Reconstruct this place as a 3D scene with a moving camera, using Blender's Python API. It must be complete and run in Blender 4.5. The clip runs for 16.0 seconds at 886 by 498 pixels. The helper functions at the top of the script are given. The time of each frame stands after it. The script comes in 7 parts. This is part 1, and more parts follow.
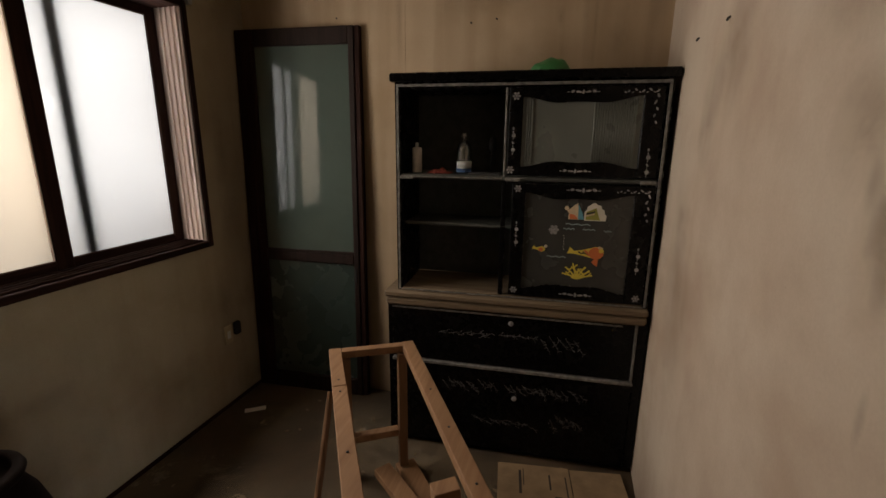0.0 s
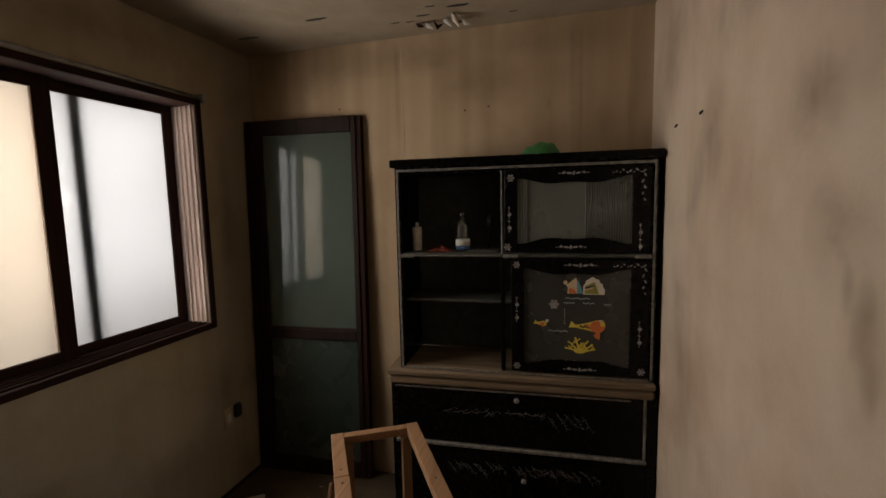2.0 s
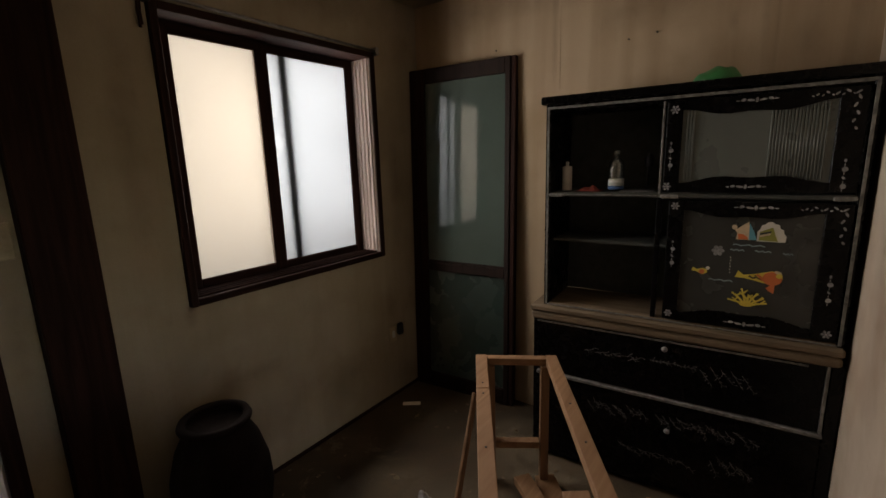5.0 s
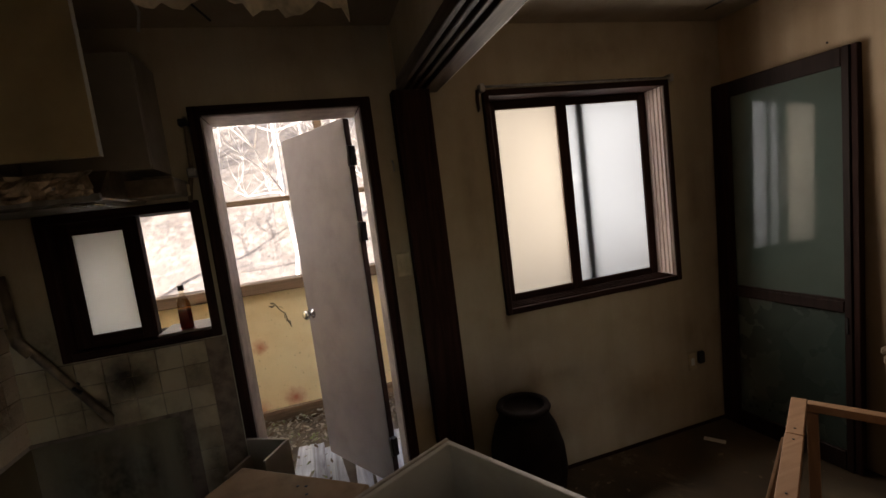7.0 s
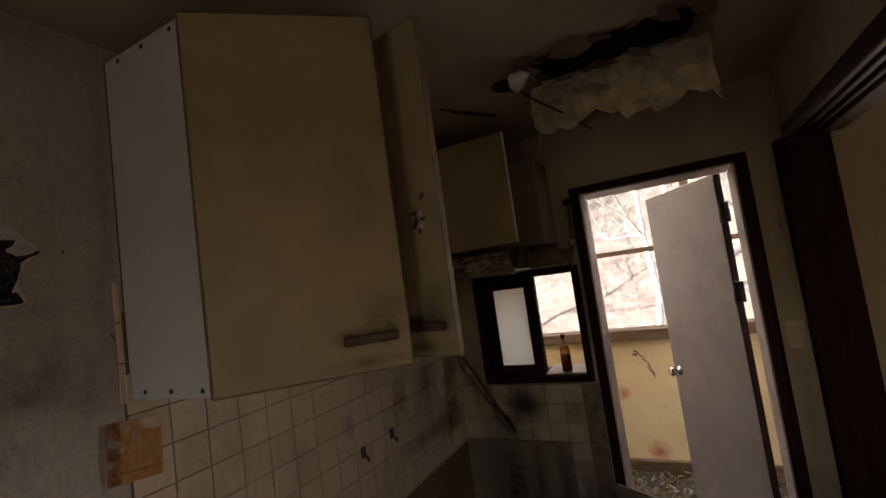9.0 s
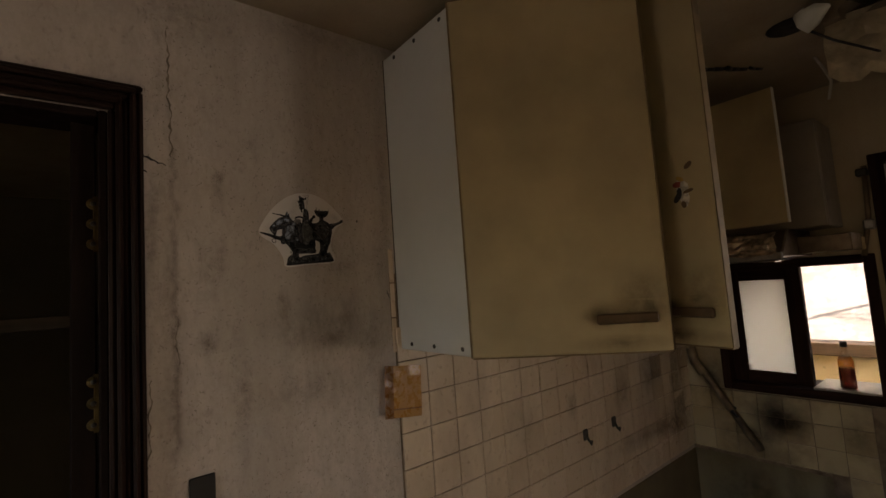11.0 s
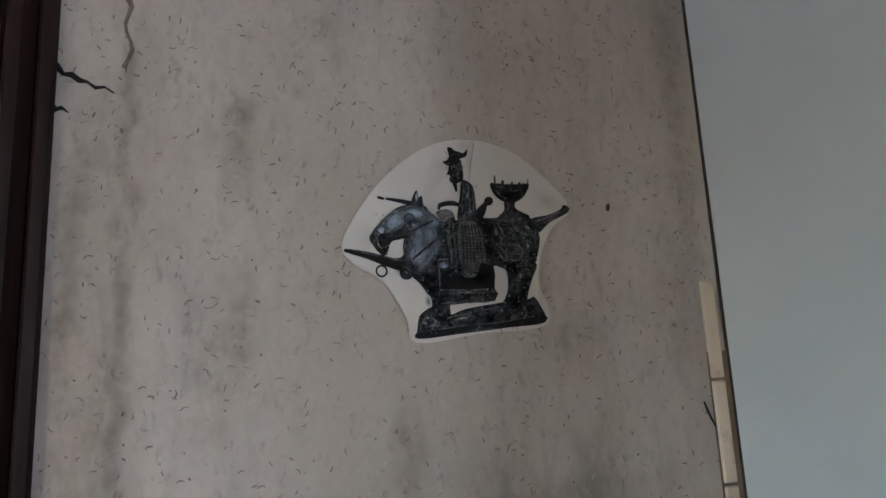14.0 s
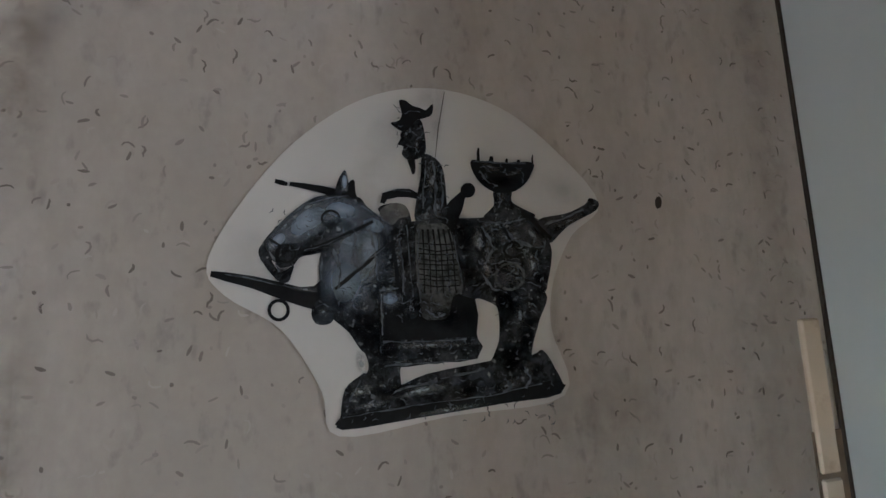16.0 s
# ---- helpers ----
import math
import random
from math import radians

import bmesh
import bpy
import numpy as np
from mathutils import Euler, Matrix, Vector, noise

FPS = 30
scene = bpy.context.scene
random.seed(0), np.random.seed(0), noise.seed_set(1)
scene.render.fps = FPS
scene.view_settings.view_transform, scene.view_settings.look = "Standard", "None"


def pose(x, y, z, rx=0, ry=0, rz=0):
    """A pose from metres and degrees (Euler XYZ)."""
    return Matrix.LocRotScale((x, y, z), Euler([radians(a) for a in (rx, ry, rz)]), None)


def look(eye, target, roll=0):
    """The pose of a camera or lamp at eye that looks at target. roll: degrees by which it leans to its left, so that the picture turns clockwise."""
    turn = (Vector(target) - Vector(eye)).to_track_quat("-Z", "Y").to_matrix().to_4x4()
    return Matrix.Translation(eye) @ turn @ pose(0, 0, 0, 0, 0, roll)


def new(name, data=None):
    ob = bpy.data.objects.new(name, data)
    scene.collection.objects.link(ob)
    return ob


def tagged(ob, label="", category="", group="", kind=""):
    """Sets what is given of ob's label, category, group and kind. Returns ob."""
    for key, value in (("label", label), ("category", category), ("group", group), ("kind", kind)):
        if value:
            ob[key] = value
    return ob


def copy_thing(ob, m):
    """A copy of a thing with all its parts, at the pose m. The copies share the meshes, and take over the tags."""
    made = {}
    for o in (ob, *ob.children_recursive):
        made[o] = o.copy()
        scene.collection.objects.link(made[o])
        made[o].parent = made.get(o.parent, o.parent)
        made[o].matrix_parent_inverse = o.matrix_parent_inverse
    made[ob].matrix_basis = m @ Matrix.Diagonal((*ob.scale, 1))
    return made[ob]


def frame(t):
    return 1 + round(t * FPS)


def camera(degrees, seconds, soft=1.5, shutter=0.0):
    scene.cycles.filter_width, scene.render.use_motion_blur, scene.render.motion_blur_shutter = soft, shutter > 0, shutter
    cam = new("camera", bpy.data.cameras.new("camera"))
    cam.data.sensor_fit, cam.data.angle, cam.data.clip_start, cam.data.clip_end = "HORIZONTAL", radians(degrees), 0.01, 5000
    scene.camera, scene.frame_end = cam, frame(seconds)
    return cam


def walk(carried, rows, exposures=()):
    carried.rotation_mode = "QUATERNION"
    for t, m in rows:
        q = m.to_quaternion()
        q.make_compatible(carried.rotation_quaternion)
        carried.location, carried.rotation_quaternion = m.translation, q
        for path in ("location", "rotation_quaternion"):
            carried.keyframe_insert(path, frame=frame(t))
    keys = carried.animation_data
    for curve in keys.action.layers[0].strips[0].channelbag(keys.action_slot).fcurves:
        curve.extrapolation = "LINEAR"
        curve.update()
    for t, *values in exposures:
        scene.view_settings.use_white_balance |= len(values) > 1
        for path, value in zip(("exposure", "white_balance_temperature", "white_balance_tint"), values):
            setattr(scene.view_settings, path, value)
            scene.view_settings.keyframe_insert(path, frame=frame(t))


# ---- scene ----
cam = camera(90.0, 16.0)
PATH = [
    (0, (-0.158, -0.026, 1.48), (-0.687, 1.843, 1.003), 0.5),
    (0.5, (-0.164, -0.029, 1.497), (-0.701, 1.854, 1.092), -0.0),
    (1, (-0.153, -0.031, 1.526), (-0.694, 1.867, 1.199), -0.6),
    (1.5, (-0.147, -0.035, 1.547), (-0.693, 1.872, 1.29), -1.0),
    (2, (-0.144, -0.041, 1.558), (-0.696, 1.869, 1.349), -1.3),
    (2.5, (-0.139, -0.048, 1.56), (-0.715, 1.856, 1.35), -1.4),
    (3, (-0.135, -0.056, 1.557), (-0.748, 1.832, 1.313), -1.5),
    (3.2, (-0.129, -0.052, 1.555), (-0.761, 1.826, 1.286), -1.5),
    (5.3, (-0.05, -0.124, 1.487), (-1.343, 1.348, 1.085), -2.4),
    (5.5, (-0.026, -0.135, 1.489), (-1.413, 1.249, 1.09), -2.8),
    (6, (0.015, -0.171, 1.512), (-1.586, 0.961, 1.117), -4.3),
    (6.5, (0.054, -0.2, 1.526), (-1.728, 0.648, 1.202), -6.4),
    (7, (0.176, -0.231, 1.566), (-1.737, 0.316, 1.358), -7.3),
    (7.5, (0.295, -0.232, 1.59), (-1.691, -0.06, 1.431), -8.0),
    (8, (0.34, -0.245, 1.639), (-1.644, -0.484, 1.564), -8.5),
    (8.5, (0.366, -0.247, 1.68), (-1.536, -0.863, 1.73), -8.4),
    (8.7, (0.374, -0.245, 1.691), (-1.479, -0.99, 1.792), -8.3),
    (10.8, (0.45, -0.339, 1.716), (-0.884, -1.819, 1.885), -4.3),
    (11, (0.455, -0.36, 1.696), (-0.784, -1.92, 1.863), -4.0),
    (11.5, (0.442, -0.461, 1.679), (-0.609, -2.156, 1.83), -2.9),
    (12, (0.41, -0.618, 1.692), (-0.534, -2.375, 1.842), -3.2),
    (12.5, (0.368, -0.726, 1.704), (-0.454, -2.542, 1.868), -3.6),
    (13, (0.225, -0.841, 1.736), (-0.303, -2.756, 1.965), -2.7),
    (13.5, (0.157, -0.949, 1.784), (-0.27, -2.893, 1.983), -2.5),
    (14, (0.132, -1.038, 1.8), (-0.219, -2.991, 2.048), -2.9),
    (14.5, (0.105, -1.122, 1.821), (-0.228, -3.08, 2.058), -3.0),
    (15, (0.09, -1.174, 1.828), (-0.266, -3.129, 2.055), -3.3),
    (15.5, (0.082, -1.191, 1.831), (-0.287, -3.143, 2.057), -3.2),
    (16, (0.08, -1.193, 1.831), (-0.314, -3.139, 2.074), -2.8),
]
EXPOSURES = [(0.0, 2.6, 6900, 14), (0.5, 2.6, 6900, 14), (1.0, 2.42, 6900, 15), (2.0, 2.44, 6900, 15), (3.2, 2.38, 6900, 15), (5.3, 2.45, 6500, 12), (6.2, 2.2, 6500, 12), (7.0, 2.35, 6800, 15), (8.7, 2.35, 6900, 17), (10.8, 2.65, 7600, 17),
             (11.2, 3.05, 7500, 16), (12.0, 4.2, 6000, 10), (12.7, 4.5, 5300, 8), (14.0, 4.5, 5050, 6), (16.0, 4.2, 5050, 6)]
walk(cam, [(t, look(eye, target, roll)) for t, eye, target, roll in PATH], EXPOSURES)


# ---- light ----
world = bpy.data.worlds.new("sky")
scene.world = world
world.use_nodes = True
wn = world.node_tree
sky = wn.nodes.new("ShaderNodeTexSky")
sky.sky_type = "NISHITA"
sky.sun_disc = False
sky.sun_elevation, sky.sun_rotation = radians(34), radians(142)
sky.air_density, sky.dust_density = 1.0, 2.5
bg = wn.nodes["Background"]
bg.inputs["Strength"].default_value = 0.15
wn.links.new(sky.outputs["Color"], bg.inputs["Color"])

sun_data = bpy.data.lights.new("sun", "SUN")
sun_data.energy, sun_data.angle, sun_data.color = 5.0, radians(0.6), (1.0, 0.93, 0.84)
sun = new("sun", sun_data)
sun.matrix_basis = look((-1, -3, 4), (-4.6, 1.6, 0))


def window_lamp(name, eye, target, w, h, watts, color):
    d = bpy.data.lights.new(name, "AREA")
    d.shape, d.size, d.size_y, d.energy, d.color = "RECTANGLE", w, h, watts, color
    ob = new(name, d)
    ob.matrix_basis = look(eye, target)
    return ob


# daylight standing in the outer side of the openings
window_lamp("window_daylight", (-2.28, 1.25, 1.62), (0, 1.25, 1.4), 1.1, 0.9, 6, (1.0, 0.93, 0.84))
# east lamp is an added fill; its window is never in view
window_lamp("east_fill_light", (1.93, -0.75, 1.5), (0, -0.9, 1.35), 0.6, 1.0, 0.10, (0.95, 0.98, 1.0))


# ---- materials ----
class Nodes:
    """Small wrapper to build node materials."""

    def __init__(self, name):
        self.m = bpy.data.materials.new(name)
        self.m.use_nodes = True
        self.t = self.m.node_tree
        self.b = self.t.nodes["Principled BSDF"]
        self.pos = self.add("ShaderNodeNewGeometry").outputs["Position"]

    def add(self, kind, **props):
        n = self.t.nodes.new(kind)
        if "operation" in props:
            n.operation = props["operation"]
        if "feature" in props:
            n.feature = props["feature"]
        if "data_type" in props:
            n.data_type, n.blend_type = props["data_type"], props["blend_type"]
        return n

    def put(self, socket, v):
        if isinstance(v, bpy.types.NodeSocket):
            self.t.links.new(v, socket)
        elif isinstance(v, (tuple, list)) and len(v) == 3 and socket.type == "RGBA":
            socket.default_value = (*v, 1)
        else:
            socket.default_value = v

    def stretch(self, s):
        n = self.add("ShaderNodeVectorMath", operation="MULTIPLY")
        self.put(n.inputs[0], self.pos)
        n.inputs[1].default_value = s
        return n.outputs[0]

    def noise(self, scale, detail=4, vec=None, rough=0.55, dist=0.0):
        n = self.add("ShaderNodeTexNoise")
        self.put(n.inputs["Vector"], vec or self.pos)
        n.inputs["Scale"].default_value, n.inputs["Detail"].default_value = scale, detail
        n.inputs["Roughness"].default_value, n.inputs["Distortion"].default_value = rough, dist
        return n.outputs["Fac"]

    def voronoi(self, scale, out="Distance", vec=None, feature="F1"):
        n = self.add("ShaderNodeTexVoronoi", feature=feature)
        self.put(n.inputs["Vector"], vec or self.pos)
        n.inputs["Scale"].default_value = scale
        return n.outputs[out]

    def ramp(self, fac, a, b, lo=0.0, hi=1.0):
        n = self.add("ShaderNodeMapRange")
        n.clamp = True
        self.put(n.inputs["Value"], fac)
        for k, v in (("From Min", a), ("From Max", b), ("To Min", lo), ("To Max", hi)):
            n.inputs[k].default_value = v
        return n.outputs["Result"]

    def math(self, op, a, b=0.0):
        n = self.add("ShaderNodeMath", operation=op)
        self.put(n.inputs[0], a)
        self.put(n.inputs[1], b)
        return n.outputs[0]

    def mix(self, fac, a, b, mode="MIX"):
        n = self.add("ShaderNodeMix", data_type="RGBA", blend_type=mode)
        self.put(n.inputs[0], fac)
        self.put(n.inputs[6], a)
        self.put(n.inputs[7], b)
        return n.outputs[2]

    def done(self, color, rough, bump=None, strength=0.2, dist=0.002, metal=0.0, spec=0.5):
        self.put(self.b.inputs["Base Color"], color)
        self.put(self.b.inputs["Roughness"], rough)
        self.b.inputs["Metallic"].default_value = metal
        self.b.inputs["Specular IOR Level"].default_value = spec
        if bump is not None:
            n = self.add("ShaderNodeBump")
            n.inputs["Strength"].default_value, n.inputs["Distance"].default_value = strength, dist
            self.put(n.inputs["Height"], bump)
            self.put(self.b.inputs["Normal"], n.outputs["Normal"])
        return self.m


def wallpaper(name, base, stain, dark, stain_amount=0.55, streaks=0.2, smudges=0.25, flecks=False):
    """Old papered wall: soft blotches, running streaks, mould smudges and paper relief."""
    n = Nodes(name)
    big = n.ramp(n.noise(1.7, 5, dist=0.15), 0.42, 0.66)
    mid = n.ramp(n.noise(5.0, 5, rough=0.5, dist=0.15), 0.50, 0.74)
    streak = n.ramp(n.noise(1.0, 4, vec=n.stretch((12, 12, 0.6))), 0.46, 0.70)
    band = n.ramp(n.noise(1.0, 2, vec=n.stretch((5.5, 5.5, 0.15))), 0.40, 0.62)
    smudge = n.ramp(n.noise(1.0, 6, vec=n.stretch((15, 15, 6)), rough=0.65), 0.58, 0.76)
    grain = n.noise(160, 3)
    c = n.mix(n.math("MULTIPLY", big, stain_amount), base, stain)
    c = n.mix(n.math("MULTIPLY", mid, stain_amount * 0.5), c, stain)
    c = n.mix(n.math("MULTIPLY", streak, streaks), c, stain)
    c = n.mix(n.math("MULTIPLY", band, streaks), c, stain)
    c = n.mix(n.math("MULTIPLY", n.math("MULTIPLY", smudge, n.ramp(band, 0, 1, 0.35, 1.0)), smudges), c, dark)
    c = n.mix(n.ramp(grain, 0.3, 0.7, 0.0, 0.08), c, dark)
    if flecks:
        c = n.mix(n.ramp(n.noise(1.0, 4, vec=n.stretch((85, 85, 38)), rough=0.6), 0.44, 0.66, 0, 0.5), c, stain)
        c = n.mix(n.ramp(n.noise(1.0, 3, vec=n.stretch((120, 120, 60)), rough=0.55), 0.60, 0.76, 0, 0.28), c, dark)
        c = n.mix(n.ramp(n.noise(1.0, 3, vec=n.stretch((14, 14, 2.2))), 0.50, 0.70, 0, 0.30), c, stain)
        xyz = n.add("ShaderNodeSeparateXYZ")
        n.put(xyz.inputs[0], n.pos)
        blot = n.ramp(n.noise(1.0, 6, vec=n.stretch((22, 22, 9)), rough=0.7), 0.46, 0.66)
        for axis, centre, half_w in (("X", 0.326, 0.022), ("X", 0.252, 0.024), ("X", 0.19, 0.018)):
            off = n.math("ABSOLUTE", n.math("SUBTRACT", xyz.outputs[axis], centre))
            c = n.mix(n.math("MULTIPLY", n.math("MULTIPLY", n.ramp(off, 0.0, half_w, 1, 0), blot), 0.22), c, (0.17, 0.14, 0.11))
        dz = n.math("ABSOLUTE", n.math("SUBTRACT", xyz.outputs["Z"], 1.635))
        dx = n.math("ABSOLUTE", n.math("SUBTRACT", xyz.outputs["X"], -0.02))
        patch = n.math("MULTIPLY", n.ramp(dz, 0.0, 0.09, 1, 0), n.ramp(dx, 0.04, 0.20, 1, 0))
        c = n.mix(n.math("MULTIPLY", n.math("MULTIPLY", patch, n.ramp(n.noise(1.0, 6, vec=n.stretch((18, 18, 7)), rough=0.7), 0.36, 0.62)), 0.65), c, (0.15, 0.135, 0.12))
    relief = n.math("ADD", n.math("MULTIPLY", n.noise(60, 4), 0.3), n.math("MULTIPLY", n.noise(6, 2), 0.35))
    return n.done(c, n.ramp(big, 0, 1, 0.72, 0.9), relief, 0.3, 0.004, spec=0.3)


def worm_material():
    """Printed flecks, each of its own depth of tone."""
    n = Nodes("wallpaper_fleck_print")
    r = n.add("ShaderNodeNewGeometry").outputs["Random Per Island"]
    return n.done(n.mix(n.ramp(r, 0.0, 1.0), (0.16, 0.135, 0.12), (0.44, 0.39, 0.36)), 0.8, spec=0.2)


M_WORM = worm_material()


def wood(name, base, dark, axis=2, rough=0.5, scale=1.0, spec=0.4):
    """Wood with grain along one axis."""
    n = Nodes(name)
    s = [34 * scale] * 3
    s[axis] = 2.2 * scale
    g = n.noise(1.0, 6, vec=n.stretch(tuple(s)), rough=0.6, dist=0.8)
    blot = n.noise(3.5, 4)
    c = n.mix(n.ramp(g, 0.35, 0.68), base, dark)
    c = n.mix(n.ramp(blot, 0.45, 0.75, 0, 0.45), c, dark)
    return n.done(c, n.ramp(g, 0.3, 0.7, rough, rough + 0.18), g, 0.25, 0.0015, spec=spec)


def plain(name, base, rough=0.5, metal=0.0, vary=0.25, scale=18.0, spec=0.5, bump=0.1):
    """Simple surface with dirt at two scales."""
    n = Nodes(name)
    dirt = tuple(v * (1 - vary) for v in base)
    c = n.mix(n.ramp(n.noise(scale, 5), 0.4, 0.7), base, dirt)
    c = n.mix(n.ramp(n.noise(scale * 0.2, 3), 0.45, 0.75, 0, 0.6), c, tuple(v * (1 - vary * 0.9) for v in base))
    return n.done(c, n.ramp(n.noise(scale * 2, 3), 0.3, 0.7, rough, min(1, rough + 0.12)), n.noise(scale * 4, 3), bump, 0.001, metal, spec)


M_WALL = wallpaper("stained_wallpaper", (0.44, 0.375, 0.27), (0.27, 0.215, 0.14), (0.11, 0.095, 0.06))
M_WALL_N = wallpaper("brown_stained_wallpaper", (0.47, 0.355, 0.235), (0.31, 0.215, 0.125), (0.13, 0.09, 0.06), 0.6, 0.5)
M_WALL_E = wallpaper("blotched_wallpaper", (0.54, 0.455, 0.36), (0.37, 0.265, 0.195), (0.16, 0.12, 0.09), 0.75, 0.10, 0.04)
M_WALL_S = wallpaper("flecked_wallpaper", (0.54, 0.485, 0.45), (0.36, 0.315, 0.28), (0.06, 0.052, 0.045), 0.55, 0.45, 0.32, True)
M_CEIL = wallpaper("ceiling_paper", (0.36, 0.30, 0.225), (0.23, 0.18, 0.125), (0.07, 0.055, 0.045), 0.6)
# back room paper: the shade of the unlit room is put into its colour
M_ROOMSHADE = wallpaper("unlit_room_shade_paper", (0.12, 0.11, 0.085), (0.08, 0.07, 0.055), (0.03, 0.025, 0.02))
M_CONCRETE = wallpaper("bare_plaster", (0.20, 0.165, 0.10), (0.12, 0.10, 0.06), (0.035, 0.03, 0.022), 0.8)
M_VERANDA = wallpaper("earthy_slab", (0.105, 0.082, 0.062), (0.06, 0.046, 0.034), (0.025, 0.02, 0.016), 0.8)
M_CASING = wood("glossy_dark_casing", (0.026, 0.013, 0.010), (0.010, 0.006, 0.005), 2, 0.4, 1.0, 0.12)
M_CASING_X = wood("glossy_dark_casing_across", (0.026, 0.013, 0.010), (0.010, 0.006, 0.005), 0, 0.4, 1.0, 0.12)
M_TRIM = wood("dark_stained_wood", (0.034, 0.014, 0.010), (0.015, 0.0068, 0.0052), 2, 0.62, 1.0, 0.1)
M_TRIM_Y = wood("dark_stained_wood_across", (0.034, 0.014, 0.010), (0.015, 0.0068, 0.0052), 1, 0.62, 1.0, 0.1)
M_TRIM_X = wood("dark_track_wood", (0.075, 0.045, 0.032), (0.03, 0.02, 0.015), 0, 0.28)
M_TRACK = wood("pale_track_wood", (0.76, 0.65, 0.60), (0.52, 0.42, 0.37), 2, 0.45)
M_DOORWOOD = wood("brown_door_wood", (0.025, 0.0125, 0.009), (0.012, 0.006, 0.0045), 2, 0.5, 1.0, 0.2)
M_PINE = wood("raw_pine", (0.33, 0.185, 0.095), (0.215, 0.112, 0.054), 1, 0.6, 0.7)
M_PINE_V = wood("raw_pine_upright", (0.26, 0.14, 0.072), (0.16, 0.082, 0.04), 2, 0.6, 0.7)
M_LACQUER = plain("black_lacquer", (0.0035, 0.003, 0.003), 0.2, vary=0.3, spec=0.15, bump=0.02)
M_INSIDE = plain("cupboard_inside", (0.075, 0.078, 0.068), 0.6, vary=0.4)
M_LEDGE = wood("dusty_ledge", (0.20, 0.145, 0.09), (0.11, 0.075, 0.045), 0, 0.6)
M_SCRATCH = plain("worn_pearl_line", (0.21, 0.20, 0.20), 0.45, vary=0.6, scale=70, spec=0.2)
M_PEARL = plain("mother_of_pearl", (0.35, 0.34, 0.345), 0.3, vary=0.6, scale=120)
M_INLAY = plain("inlay_strip", (0.22, 0.21, 0.195), 0.4, vary=0.7, scale=55)
M_DOORGREY = plain("grey_painted_door", (0.32, 0.29, 0.31), 0.34, vary=0.2, scale=6)
M_CHROME = plain("chrome", (0.75, 0.75, 0.76), 0.15, 1.0, vary=0.1)
M_STEEL = plain("dull_steel", (0.35, 0.34, 0.33), 0.4, 0.9, vary=0.4)
M_DARKDOOR = wood("near_black_door_wood", (0.014, 0.0075, 0.006), (0.006, 0.0035, 0.003), 2, 0.6, 1.0, 0.1)
M_BRASS = plain("old_brass", (0.50, 0.33, 0.10), 0.35, 0.9, vary=0.4)
M_BLACK = plain("black_plastic", (0.012, 0.011, 0.011), 0.5)
M_WHITE = plain("white_melamine", (0.66, 0.68, 0.66), 0.45, vary=0.12, scale=8)
M_PALEBLUE = plain("pale_cabinet_side", (0.53, 0.555, 0.555), 0.4, vary=0.1, scale=5)
M_CREAM = plain("switch_plate_plastic", (0.52, 0.43, 0.28), 0.5, vary=0.3)
M_OCHRE = plain("ochre_cabinet_laminate", (0.41, 0.33, 0.19), 0.42, vary=0.28, scale=4)
M_OCHRE_EDGE = plain("cabinet_edge_band", (0.20, 0.14, 0.07), 0.5, vary=0.4)
# pale jamb paint, with the daylight striking the reveal mixed into the colour
M_REVEAL = plain("daylit_jamb_paint", (0.50, 0.42, 0.40), 0.5, vary=0.35, scale=9)
M_HANDLE = plain("grimy_handle", (0.105, 0.062, 0.026), 0.5, vary=0.5)
M_TAPE_DOUBLE = plain("amber_tape_doubled", (0.20, 0.085, 0.02), 0.22, vary=0.15, scale=40, spec=0.8)
M_TAPE = plain("amber_tape", (0.40, 0.195, 0.04), 0.22, vary=0.14, scale=40, spec=0.8)
M_ONGGI = plain("glazed_earthenware", (0.012, 0.007, 0.0055), 0.75, vary=0.5, scale=9, spec=0.1)
M_GREEN = plain("green_plastic", (0.045, 0.24, 0.075), 0.35, vary=0.3)
M_GREYSIDE = plain("grey_brown_panel", (0.24, 0.21, 0.17), 0.5, vary=0.2, scale=6)
M_BOTTLE = plain("white_plastic_bottle", (0.78, 0.73, 0.66), 0.4, vary=0.2)
M_BLUE = plain("blue_label", (0.10, 0.20, 0.45), 0.5)
M_RED = plain("red_cloth", (0.35, 0.07, 0.05), 0.8, vary=0.5)
M_BATTEN = plain("weathered_batten", (0.24, 0.19, 0.145), 0.8, vary=0.35, scale=14)
M_CARD = plain("cardboard", (0.34, 0.23, 0.13), 0.8, vary=0.3, scale=12)
M_HARDBOARD = plain("brown_hardboard", (0.23, 0.15, 0.085), 0.7, vary=0.3, scale=10, spec=0.2)
M_INK = plain("printed_ink", (0.05, 0.035, 0.025), 0.8)
M_CLOTH = plain("grey_cotton", (0.30, 0.27, 0.26), 0.95, vary=0.5, scale=60, bump=0.5)
M_PLASTER = plain("torn_ceiling_board", (0.78, 0.67, 0.49), 0.9, vary=0.5, scale=22, bump=0.6)
M_VOID = plain("roof_space", (0.22, 0.18, 0.13), 0.95)
M_WIRE = plain("old_wire", (0.4, 0.38, 0.33), 0.6)
M_GROUT = plain("grimy_grout", (0.21, 0.155, 0.108), 0.9, vary=0.5)
M_BROWNWOOD = wood("veranda_wood", (0.20, 0.125, 0.075), (0.11, 0.07, 0.04), 1, 0.6)
M_SNOWBOARD = wood("weathered_board", (0.48, 0.50, 0.56), (0.16, 0.16, 0.18), 0, 0.75, 0.6)
